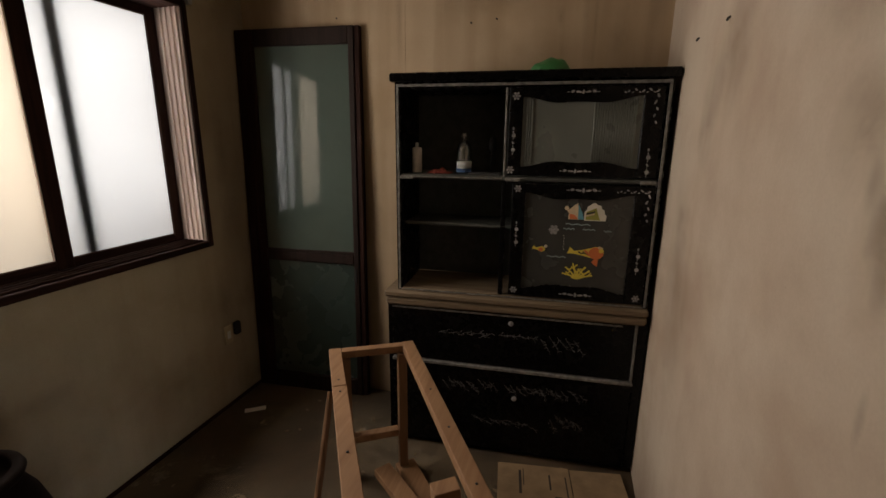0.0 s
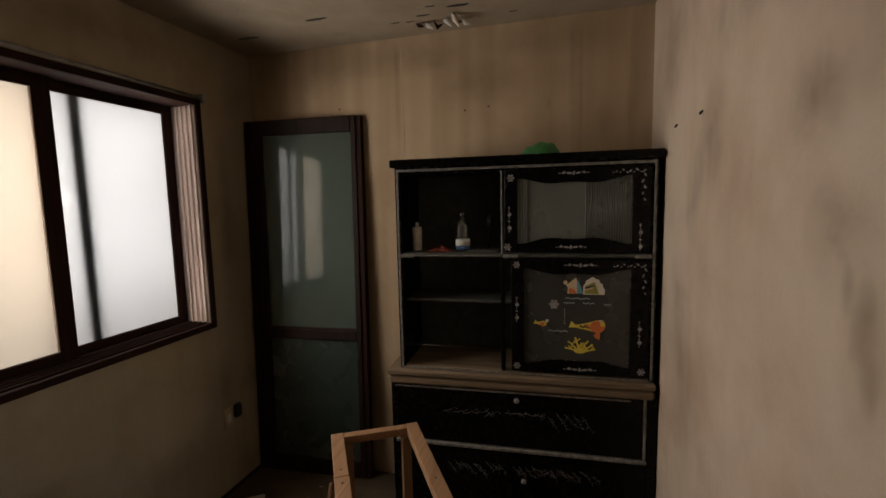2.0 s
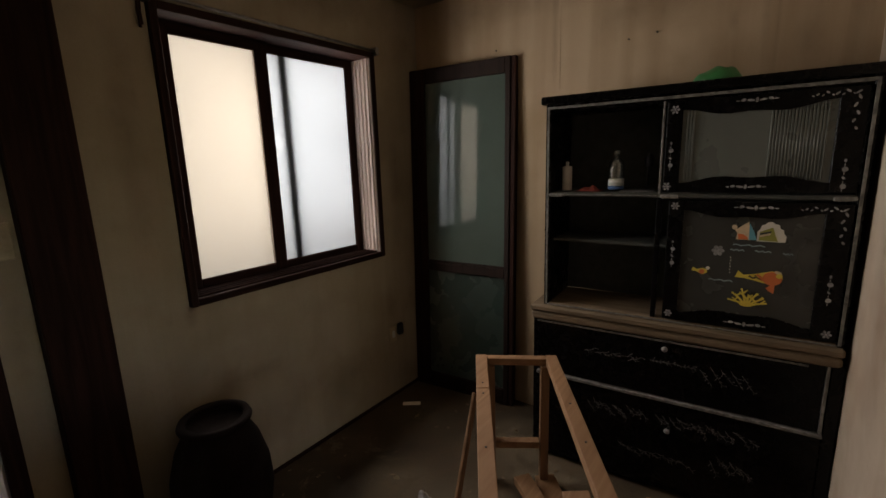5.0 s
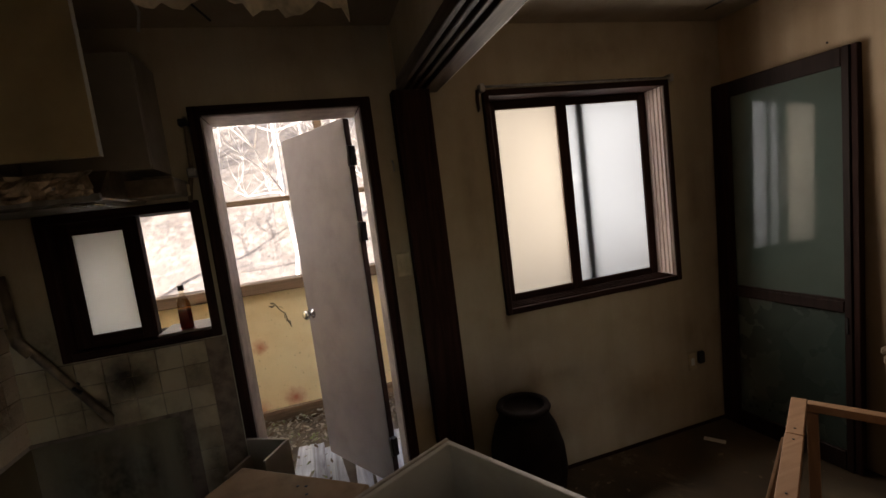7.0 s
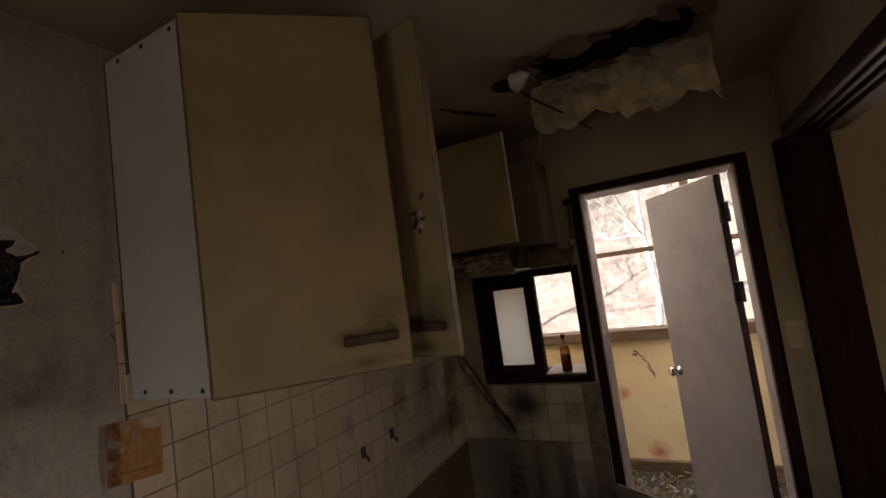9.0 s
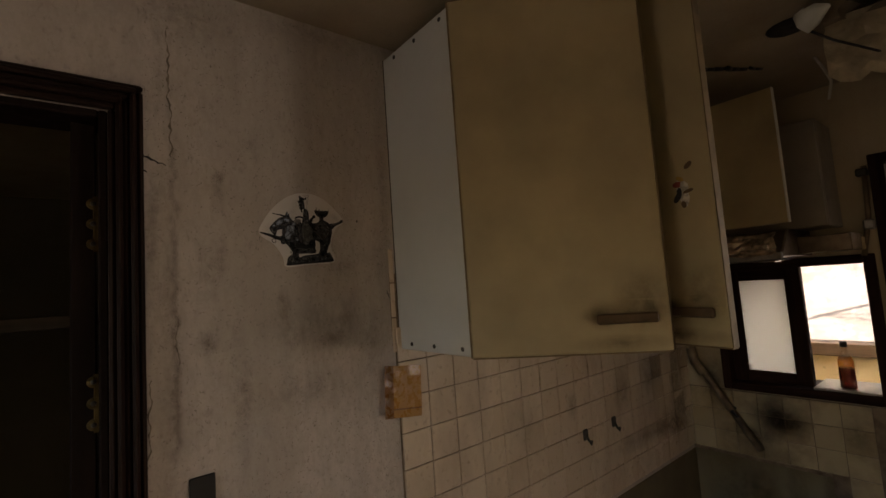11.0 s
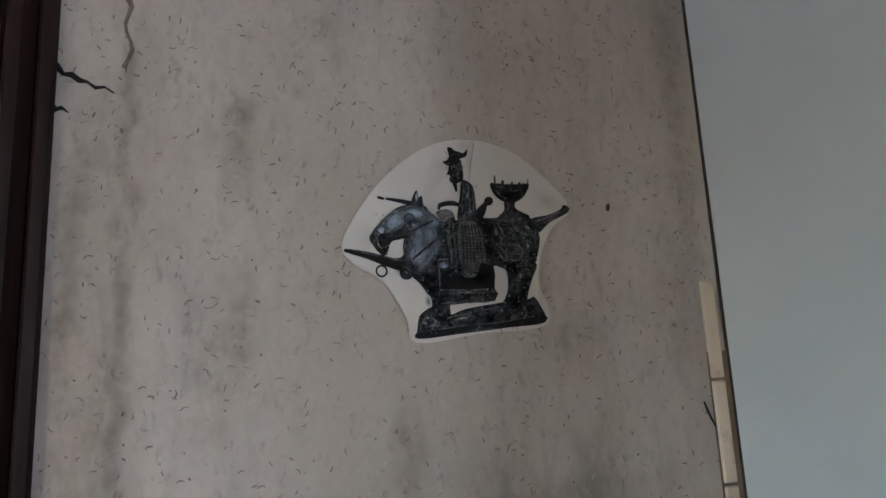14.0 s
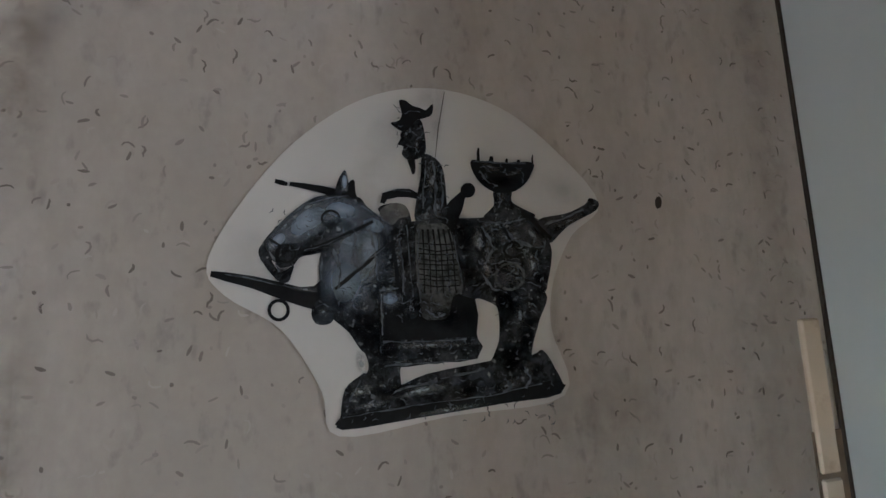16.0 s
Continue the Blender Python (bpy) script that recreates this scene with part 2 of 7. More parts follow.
M_BARK = plain("pale_bark", (0.66, 0.60, 0.57), 0.9, vary=0.5, scale=9)
M_FOIL = plain("greasy_foil", (0.55, 0.44, 0.33), 0.28, 0.45, vary=0.7, scale=38, bump=0.5)
M_HOOD = plain("greasy_hood_metal", (0.22, 0.17, 0.12), 0.35, 0.5, vary=0.6, scale=14)


def tile_material():
    n = Nodes("cream_glazed_tile")
    info = n.add("ShaderNodeObjectInfo").outputs["Random"]
    c = n.mix(info, (0.66, 0.56, 0.45), (0.58, 0.48, 0.37))
    grime = n.ramp(n.noise(3.2, 6, vec=n.stretch((1, 1, 0.5)), rough=0.65), 0.46, 0.72)
    c = n.mix(n.math("MULTIPLY", grime, 0.55), c, (0.18, 0.115, 0.065))
    c = n.mix(n.ramp(n.noise(45, 4), 0.58, 0.75, 0, 0.5), c, (0.20, 0.13, 0.08))
    return n.done(c, n.ramp(grime, 0, 1, 0.22, 0.6), n.noise(30, 3), 0.08, 0.001)


def soot_tile_material():
    n = Nodes("sooty_tile")
    info = n.add("ShaderNodeObjectInfo").outputs["Random"]
    c = n.mix(info, (0.40, 0.325, 0.205), (0.32, 0.25, 0.15))
    d = n.add("ShaderNodeVectorMath", operation="DISTANCE")
    n.put(d.inputs[0], n.pos)
    d.inputs[1].default_value = (-1.92, -1.06, 1.02)
    spot = n.ramp(n.math("ADD", d.outputs["Value"], n.math("MULTIPLY", n.noise(9, 4), 0.16)), 0.11, 0.22, 1, 0)
    grime = n.ramp(n.noise(5, 6, rough=0.65), 0.45, 0.7)
    c = n.mix(n.math("MULTIPLY", grime, 0.7), c, (0.12, 0.085, 0.05))
    c = n.mix(n.math("MULTIPLY", spot, 0.92), c, (0.015, 0.012, 0.01))
    return n.done(c, 0.45, n.noise(30, 3), 0.1, 0.001)


def floor_material():
    n = Nodes("dusty_vinyl_floor")
    c = n.mix(n.ramp(n.noise(1.6, 6, dist=0.8), 0.4, 0.65), (0.088, 0.056, 0.028), (0.036, 0.024, 0.012))
    patch = n.ramp(n.noise(2.6, 7, rough=0.7, dist=1.2), 0.58, 0.66)
    c = n.mix(n.math("MULTIPLY", patch, 0.6), c, (0.17, 0.12, 0.065))
    c = n.mix(n.ramp(n.noise(60, 5), 0.55, 0.7, 0, 0.5), c, (0.06, 0.045, 0.03))
    return n.done(c, n.ramp(patch, 0, 1, 0.75, 0.5), n.noise(40, 5), 0.3, 0.003)


def yellow_wall_material():
    n = Nodes("yellow_painted_render")
    c = n.mix(n.ramp(n.noise(2.2, 5), 0.45, 0.75), (0.82, 0.67, 0.40), (0.70, 0.53, 0.28))
    for p, r in (((-3.5, -0.76, 0.63), 0.07), ((-3.5, -0.56, 0.17), 0.10), ((-3.5, -0.86, 0.10), 0.13)):
        d = n.add("ShaderNodeVectorMath", operation="DISTANCE")
        n.put(d.inputs[0], n.pos)
        d.inputs[1].default_value = p
        f = n.ramp(n.math("ADD", d.outputs["Value"], n.math("MULTIPLY", n.noise(16, 4), 0.09)), 0.045, 0.045 + r, 0.8, 0)
        c = n.mix(f, c, (0.45, 0.07, 0.035))
    c = n.mix(n.ramp(n.noise(30, 5), 0.62, 0.75, 0, 0.5), c, (0.2, 0.14, 0.08))
    return n.done(c, 0.85, n.noise(50, 4), 0.25, 0.003)


def frosted_pane(name, color):
    """Frosted glass that scatters the daylight behind it."""
    n = Nodes(name)
    tr = n.add("ShaderNodeBsdfTranslucent")
    c = n.mix(n.ramp(n.noise(1.4, 1), 0.3, 0.7), color, tuple(v * 0.92 for v in color))
    n.put(tr.inputs["Color"], c)
    gl = n.add("ShaderNodeBsdfGlossy")
    gl.inputs["Roughness"].default_value = 0.25
    mixer = n.add("ShaderNodeMixShader")
    mixer.inputs[0].default_value = 0.05
    n.t.links.new(tr.outputs[0], mixer.inputs[1])
    n.t.links.new(gl.outputs[0], mixer.inputs[2])
    n.t.links.new(mixer.outputs[0], n.t.nodes["Material Output"].inputs["Surface"])
    return n.m


def clear_glass(name, tint=(0.95, 0.97, 0.96), gloss=0.08, rough=0.02):
    n = Nodes(name)
    tr = n.add("ShaderNodeBsdfTransparent")
    n.put(tr.inputs["Color"], tint)
    gl = n.add("ShaderNodeBsdfGlossy")
    gl.inputs["Roughness"].default_value = rough
    mixer = n.add("ShaderNodeMixShader")
    mixer.inputs[0].default_value = gloss
    n.t.links.new(tr.outputs[0], mixer.inputs[1])
    n.t.links.new(gl.outputs[0], mixer.inputs[2])
    n.t.links.new(mixer.outputs[0], n.t.nodes["Material Output"].inputs["Surface"])
    return n.m


def bronze_print():
    """The printed photograph of an old bronze figure: dark metal with patches of light on it."""
    n = Nodes("printed_bronze_picture")
    c = n.mix(n.ramp(n.noise(110, 7, rough=0.75), 0.42, 0.74), (0.005, 0.005, 0.006), (0.075, 0.077, 0.08))
    c = n.mix(n.ramp(n.noise(48, 4, dist=1.5), 0.54, 0.72, 0, 0.45), c, (0.07, 0.08, 0.10))
    c = n.mix(n.ramp(n.noise(300, 4), 0.60, 0.72, 0.0, 0.8), c, (0.32, 0.315, 0.30))
    c = n.mix(n.ramp(n.noise(75, 3, dist=2.0), 0.56, 0.62, 0.0, 0.8), c, (0.006, 0.006, 0.007))
    return n.done(c, 0.7, spec=0.1)


def hill_material():
    n = Nodes("leaf_litter_ground")
    c = n.mix(n.ramp(n.noise(0.7, 6), 0.4, 0.65), (0.165, 0.140, 0.128), (0.105, 0.088, 0.082))
    c = n.mix(n.ramp(n.noise(7, 6), 0.5, 0.7, 0, 0.8), c, (0.25, 0.22, 0.205))
    return n.done(c, 0.95, n.noise(5, 6), 0.6, 0.1)


M_TILE, M_SOOT, M_FLOOR, M_YELLOW, M_BRONZE, M_HILL = tile_material(), soot_tile_material(), floor_material(), yellow_wall_material(), bronze_print(), hill_material()
# pane tints hold the warm veranda glow and the bluish sky behind them
M_PANE_WARM = frosted_pane("frosted_pane_veranda_glow", (0.345, 0.330, 0.303))
M_PANE_COOL = frosted_pane("frosted_pane_sky_tint", (0.312, 0.328, 0.345))
M_PANE_SMALL = frosted_pane("frosted_pane_small", (0.80, 0.80, 0.80))
M_ROOFSHEET = frosted_pane("milky_roof_sheet", (0.75, 0.74, 0.70))
M_GLASS = clear_glass("window_glass")
M_AMBER = clear_glass("amber_liquid", (0.26, 0.04, 0.014), 0.06, 0.05)
M_CLEARWARM = clear_glass("bottle_glass", (0.93, 0.88, 0.78), 0.12, 0.04)
M_PALEAMBER = clear_glass("pale_amber_liquid", (0.78, 0.55, 0.28), 0.05, 0.05)
M_CLEARP = clear_glass("clear_plastic", (0.75, 0.80, 0.78), 0.2, 0.1)
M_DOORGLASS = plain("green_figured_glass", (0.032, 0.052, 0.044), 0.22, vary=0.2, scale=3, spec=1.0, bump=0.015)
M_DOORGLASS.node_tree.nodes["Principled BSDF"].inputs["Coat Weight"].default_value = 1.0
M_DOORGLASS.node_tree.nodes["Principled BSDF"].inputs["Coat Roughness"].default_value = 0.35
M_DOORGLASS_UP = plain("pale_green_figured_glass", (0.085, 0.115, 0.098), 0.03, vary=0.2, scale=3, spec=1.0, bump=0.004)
M_DOORGLASS_UP.node_tree.nodes["Principled BSDF"].inputs["Coat Weight"].default_value = 1.0
M_REEDGLASS = plain("grey_reeded_glass", (0.145, 0.158, 0.142), 0.25, vary=0.2, scale=4, bump=0.02)
M_GREYGLASS = plain("dusty_cupboard_glass", (0.052, 0.052, 0.047), 0.2, vary=0.35, scale=5, bump=0.02)
M_BOXGREY = plain("grubby_melamine", (0.275, 0.23, 0.17), 0.5, vary=0.2, scale=7)
M_HINGE = plain("tarnished_plate", (0.09, 0.063, 0.022), 0.6, vary=0.5, scale=60, spec=0.1)
M_DECAL = plain("worn_decal_print", (0.62, 0.58, 0.52), 0.5, vary=0.7, scale=90)
M_PAPER = plain("sticker_paper", (0.56, 0.53, 0.51), 0.5, vary=0.06, scale=20)


# ---- building helpers ----
def box(bm, x0, y0, z0, x1, y1, z1):
    vs = [bm.verts.new(p) for p in ((x0, y0, z0), (x1, y0, z0), (x1, y1, z0), (x0, y1, z0), (x0, y0, z1), (x1, y0, z1), (x1, y1, z1), (x0, y1, z1))]
    for f in ((3, 2, 1, 0), (4, 5, 6, 7), (0, 1, 5, 4), (1, 2, 6, 5), (2, 3, 7, 6), (3, 0, 4, 7)):
        bm.faces.new([vs[i] for i in f])
    return vs


def soft(bm, r=0.003, seg=1):
    bmesh.ops.bevel(bm, geom=bm.edges[:], offset=r, segments=seg, profile=0.5, affect="EDGES", clamp_overlap=True)
    return bm


def block(x0, y0, z0, x1, y1, z1, r=0.003, turn=None):
    bm = bmesh.new()
    box(bm, min(x0, x1), min(y0, y1), min(z0, z1), max(x0, x1), max(y0, y1), max(z0, z1))
    if r:
        soft(bm, r)
    if turn is not None:
        bm.transform(turn)
    return bm


def lathe(profile, seg=28, at=(0, 0, 0)):
    """A turned shape from (radius, height) pairs."""
    bm = bmesh.new()
    rings = []
    for r, z in profile:
        rings.append([bm.verts.new((at[0] + r * math.cos(2 * math.pi * i / seg), at[1] + r * math.sin(2 * math.pi * i / seg), at[2] + z)) for i in range(seg)])
    for a, b in zip(rings, rings[1:]):
        for i in range(seg):
            bm.faces.new((a[i], a[(i + 1) % seg], b[(i + 1) % seg], b[i]))
    bm.faces.new(rings[0][::-1])
    bm.faces.new(rings[-1])
    for f in bm.faces:
        f.smooth = True
    return bm


def tube(points, radius, seg=8, bm=None):
    """A round bar along points; radius may be one number or one per point."""
    bm = bm or bmesh.new()
    rings = []
    for i, p in enumerate(points):
        p = Vector(p)
        d = (Vector(points[min(i + 1, len(points) - 1)]) - Vector(points[max(i - 1, 0)])).normalized()
        u = d.orthogonal().normalized()
        if rings:
            u = (last - d * last.dot(d)).normalized()
        last = u
        v = d.cross(u)
        r = radius[i] if isinstance(radius, (list, tuple)) else radius
        rings.append([bm.verts.new(p + r * (u * math.cos(2 * math.pi * k / seg) + v * math.sin(2 * math.pi * k / seg))) for k in range(seg)])
    for a, b in zip(rings, rings[1:]):
        for k in range(seg):
            f = bm.faces.new((a[k], a[(k + 1) % seg], b[(k + 1) % seg], b[k]))
            f.smooth = True
    bm.faces.new(rings[0][::-1])
    bm.faces.new(rings[-1])
    return bm


def bar(a, b, w, h, up=(0, 0, 1), r=0.002):
    """A squared bar from a to b, w wide and h high."""
    a, b = Vector(a), Vector(b)
    d = (b - a).normalized()
    s = d.cross(Vector(up)).normalized()
    u = s.cross(d)
    m = Matrix((s, d, u)).transposed().to_4x4()
    m.translation = a
    bm = bmesh.new()
    box(bm, -w / 2, 0, -h / 2, w / 2, (b - a).length, h / 2)
    soft(bm, r)
    bm.transform(m)
    return bm


def flat(shape, place, thick=0.0006, bm=None):
    """A thin flat cut-out: outline in (u, v), put into the world by place(u, v, height)."""
    bm = bm or bmesh.new()
    lo = [bm.verts.new(place(u, v, 0)) for u, v in shape]
    hi = [bm.verts.new(place(u, v, thick)) for u, v in shape]
    try:
        bm.faces.new(hi)
        n = len(shape)
        for i in range(n):
            bm.faces.new((lo[i], lo[(i + 1) % n], hi[(i + 1) % n], hi[i]))
    except ValueError:
        pass
    return bm


def oval(cx, cy, rx, ry, turn=0, n=24, a0=0, a1=360):
    c, s = math.cos(radians(turn)), math.sin(radians(turn))
    pts = []
    for i in range(n if a1 - a0 >= 360 else n + 1):
        a = radians(a0 + (a1 - a0) * i / n)
        x, y = rx * math.cos(a), ry * math.sin(a)
        pts.append((cx + c * x - s * y, cy + s * x + c * y))
    return pts


def ribbon(pts):
    """An outline round a bent stroke of (u, v, width)."""
    left, right = [], []
    for i, (x, y, w) in enumerate(pts):
        ax, ay = pts[max(i - 1, 0)][:2]
        bx, by = pts[min(i + 1, len(pts) - 1)][:2]
        d = math.hypot(bx - ax, by - ay) or 1
        nx, ny = -(by - ay) / d, (bx - ax) / d
        left.append((x + nx * w / 2, y + ny * w / 2))
        right.append((x - nx * w / 2, y - ny * w / 2))
    return left + right[::-1]


def mesh_of(name, bm, material):
    bmesh.ops.recalc_face_normals(bm, faces=bm.faces[:])
    me = bpy.data.meshes.new(name)
    bm.to_mesh(me)
    bm.free()
    if material:
        me.materials.append(material)
    return me


def thing(name, label, category, at=(0, 0, 0), group=""):
    ob = new(name)
    ob.empty_display_size = 0.1
    ob.matrix_basis = Matrix.Translation(at)
    return tagged(ob, label, category, group)


def part(name, bm, material, parent, label=""):
    ob = new(name, mesh_of(name, bm, material))
    ob.parent = parent
    if parent.type == "EMPTY":
        ob.matrix_parent_inverse = parent.matrix_basis.inverted()
    return tagged(ob, label)


def solo(name, bm, material, label, category="", group="", kind=""):
    return tagged(new(name, mesh_of(name, bm, material)), label, category, group, kind)


def structure(name, bm, material, label, category=""):
    return solo(name, bm, material, label, category or name.split("_")[0], kind="structure")


def wall_cells(axis, c0, c1, a0, a1, z0, z1, holes):
    """A thick wall along x or y with rectangular openings (a0, a1, z0, z1)."""
    bm = bmesh.new()
    cuts = sorted({a0, a1, *[h[0] for h in holes], *[h[1] for h in holes]})
    for p, q in zip(cuts, cuts[1:]):
        mid = (p + q) / 2
        zs = [z0]
        for h in sorted((h for h in holes if h[0] < mid < h[1]), key=lambda h: h[2]):
            zs += [h[2], h[3]]
        zs.append(z1)
        for lo, hi in zip(zs[::2], zs[1::2]):
            if hi - lo > 0.001:
                if axis == "y":
                    box(bm, c0, p, lo, c1, q, hi)
                else:
                    box(bm, p, c0, lo, q, c1, hi)
    bmesh.ops.remove_doubles(bm, verts=bm.verts[:], dist=0.0001)
    return bm


# ---- large structure ----
H = 2.41
SY = -1.43
structure("floor", block(-1.93, -4.0, -0.08, 1.75, 2.2, 0.0, 0), M_FLOOR, "dusty brown vinyl floor with worn pale patches")
wall_w = structure("wall_west", wall_cells("y", -2.13, -1.93, -4.0, 2.35, -0.3, 2.62, [(0.69, 1.778, 0.955, 2.07), (-0.648, 0.105, 0.0, 2.085), (-1.25, -0.68, 1.126, 1.70)]), M_WALL, "stained beige papered wall with a window and a back door", "wall")
wall_n = structure("wall_north", block(-1.93, 2.2, -0.08, 0.4, 2.35, 2.62, 0), M_WALL_N, "stained beige papered wall behind the cupboard", "wall")
wall_e = structure("wall_east", block(0.21, 0.43, -0.08, 0.36, 2.2, 2.62, 0), M_WALL_E, "blotched beige papered side wall", "wall")
structure("wall_header", wall_cells("x", 0.25, 0.43, -1.93, 1.75, 0.0, 2.62, [(-1.93, 0.21, 0.0, 2.16)]), M_WALL, "papered strip of wall above the old sliding-door opening", "wall")
wall_s = structure("wall_south", wall_cells("x", SY - 0.12, SY, -1.93, 1.75, -0.08, 2.62, [(0.432, 1.26, 0.0, 2.09)]), M_WALL_S, "mould-stained pale wallpaper with dark flecks", "wall")
structure("wall_kitchen_east", wall_cells("y", 1.75, 1.9, -4.0, 0.43, -0.08, 2.62, [(-1.15, -0.35, 0.95, 2.05)]), M_WALL, "plain papered kitchen end wall with an added unseen window", "wall")
structure("wall_back_room", block(-1.93, -4.12, -0.08, 1.9, -4.0, 2.62, 0), M_ROOMSHADE, "papered wall of the back room, the unlit dimness in its colour", "wall")
structure("wall_back_room_side", block(-0.05, -4.0, 0.0, 0.05, SY - 0.12, 2.62, 0), M_ROOMSHADE, "side wall of the back room, the unlit dimness in its colour", "wall")
structure("trim_back_room", block(0.05, -4.0, 1.60, 1.75, -3.96, 1.68, 0.004), M_TRIM_X, "dark rail along the back room wall", "trim")

ceiling_bm = bmesh.new()
HX0, HX1, HY0, HY1 = -1.32, -1.08, -0.60, -0.04
for x0, x1, y0, y1 in ((-1.93, HX0, -4.0, 2.2), (HX1, 1.75, -4.0, 2.2), (HX0, HX1, -4.0, HY0), (HX0, HX1, HY1, 2.2)):
    box(ceiling_bm, x0, y0, H, x1, y1, H + 0.012)
structure("ceiling", ceiling_bm, M_CEIL, "stained papered ceiling with a torn hole", "ceiling")
structure("roof_underside", block(-2.2, -4.1, 2.62, 1.9, 2.4, 2.7, 0), M_VOID, "dark boards above the torn ceiling", "ceiling")
structure("plaster_south", block(-1.926, SY, 0.0, -0.2, SY + 0.004, 0.80, 0), M_CONCRETE, "bare grey plaster where the counter was removed", "wall")
structure("plaster_west", block(-1.93, SY + 0.004, 0.0, -1.926, -0.895, 0.815, 0), M_CONCRETE, "bare grey plaster under the small window", "wall")
structure("skirting_line", block(-1.93, 0.43, 0.0, -1.915, 2.2, 0.018, 0.003), M_TRIM_Y, "low dark skirting strip along the wall", "trim")


# ---- openings ----
def frame_parts(parent, x0, x1, y0, y1, z0, z1, w, mat_v, mat_h, name="window_frame"):
    """Four members of a rectangular frame standing in the yz plane."""
    part(name, block(x0, y0, z0, x1, y0 + w, z1), mat_v, parent)
    part(name, block(x0, y1 - w, z0, x1, y1, z1), mat_v, parent)
    part(name, block(x0, y0 + w, z1 - w, x1, y1 - w, z1), mat_h, parent)
    part(name, block(x0, y0 + w, z0, x1, y1 - w, z0 + w), mat_h, parent)


def sash(parent, x0, x1, y0, y1, z0, z1, stile, rail, pane_mat, stile2=None):
    stile2 = stile2 or stile
    s = part("sash", block(x0, y0, z0, x1, y0 + stile, z1), M_TRIM, parent, "dark wooden sliding sash")
    part("stile", block(x0, y1 - stile2, z0, x1, y1, z1), M_TRIM, s)
    part("rail", block(x0, y0 + stile, z1 - rail, x1, y1 - stile2, z1), M_TRIM_Y, s)
    part("rail", block(x0, y0 + stile, z0, x1, y1 - stile2, z0 + rail), M_TRIM_Y, s)
    xm = (x0 + x1) / 2
    p = part("pane", block(xm - 0.002, y0 + stile, z0 + rail, xm + 0.002, y1 - stile2, z1 - rail, 0), pane_mat, s, "frosted glass pane")
    p.visible_shadow = False
    return s


# the large window: a deep frame, its inner tracks empty, sashes in the outer tracks
win = tagged(thing("window_1", "dark wooden sliding window with frosted panes", "window", (-2.03, 1.25, 0.935)), kind="structure")
frame_parts(win, -2.15, -1.905, 0.668, 1.798, 0.940, 2.088, 0.031, M_TRIM, M_TRIM_Y)
# north jamb tracks: worn wood, its colour raised to carry the daylight on it
for i in range(4):
    x = -1.925 - i * 0.030
    part("track", block(x - 0.009, 1.749, 0.971, x, 1.767, 2.057, 0.002), M_TRACK, win, "pale worn track of the jamb, lightened for the daylight on it")
    part("track", block(x - 0.006, 0.699, 0.971, x, 1.749, 0.981, 0.002), M_TRIM_Y, win)
part("jamb_liner", block(-2.055, 1.760, 0.971, -1.915, 1.7665, 2.057, 0), M_TRACK, win, "pale worn jamb, lightened for the daylight on it")
sash(win, -2.050, -2.028, 0.699, 1.208, 0.971, 2.057, 0.080, 0.046, M_PANE_WARM, 0.064)
sash(win, -2.078, -2.056, 1.150, 1.767, 0.971, 2.057, 0.05, 0.040, M_PANE_COOL, 0.056)
# highlight along the stile's bevel, modelled as a pale strip
part("sash_edge", block(-2.052, 1.138, 1.017, -2.030, 1.1435, 2.011, 0.001), M_TRACK, win, "bevel highlight of the sash, laid on as a pale strip")
part("outer_stile", block(-2.100, 1.286, 0.985, -2.0715, 1.334, 2.045), M_TRIM, win)
rod = thing("curtain_rod", "thin rusty curtain rod over the window", "curtain rod", (-1.89, 1.25, 2.1))
part("rod", tube([(-1.895, 0.65, 2.10), (-1.895, 1.815, 2.095)], 0.007, 8), M_STEEL, rod)
for y in (0.662, 1.805):
    part("bracket", block(-1.93, y - 0.012, 2.075, -1.885, y + 0.012, 2.115, 0.003), M_STEEL, rod)
rag = bmesh.new()
for i in range(2):
    tube([(-1.915, 0.640 + i * 0.008, 2.09), (-1.912, 0.635 + i * 0.007, 2.04), (-1.916, 0.640 + i * 0.006, 1.985 + 0.01 * i)], 0.005, 6, rag)
solo("torn_curtain_scrap", rag, M_TRIM, "dark scrap of torn curtain hanging by the window", "curtain")

# the back door
dfr = tagged(thing("door_frame_1", "dark wooden frame of the back door", "door frame", (-2.03, -0.26, 0)), kind="structure")
part("jamb", block(-2.15, 0.062, 0.0, -1.912, 0.110, 2.090), M_TRIM, dfr)
part("jamb", block(-2.15, -0.653, 0.0, -1.912, -0.611, 2.090), M_TRIM, dfr)
part("head", block(-2.15, -0.611, 2.055, -1.912, 0.062, 2.090), M_TRIM_Y, dfr)
part("sill", block(-2.15, -0.611, 0.0, -1.93, 0.062, 0.03), M_TRIM_Y, dfr)
for y0, y1, z0, z1 in ((-0.613, -0.604, 0.03, 2.047), (0.055, 0.063, 0.03, 2.047)):
    part("door_stop", block(-2.152, y0, z0, -1.935, y1, z1, 0.002), M_REVEAL, dfr, "pale painted door stop with the jamb's daylight in its colour")
part("door_stop", block(-2.152, -0.604, 2.048, -1.935, 0.055, 2.056, 0.002), M_REVEAL, dfr, "pale painted door stop with the jamb's daylight in its colour")
hinge_at, free_at = Vector((-2.175, 0.012, 0)), Vector((-2.735, -0.32, 0))
along = (free_at - hinge_at).normalized()
leaf_m = Matrix((along, Vector((-along.y, along.x, 0)), Vector((0, 0, 1)))).transposed().to_4x4()
leaf_m.translation = hinge_at
leaf_w = (free_at - hinge_at).length
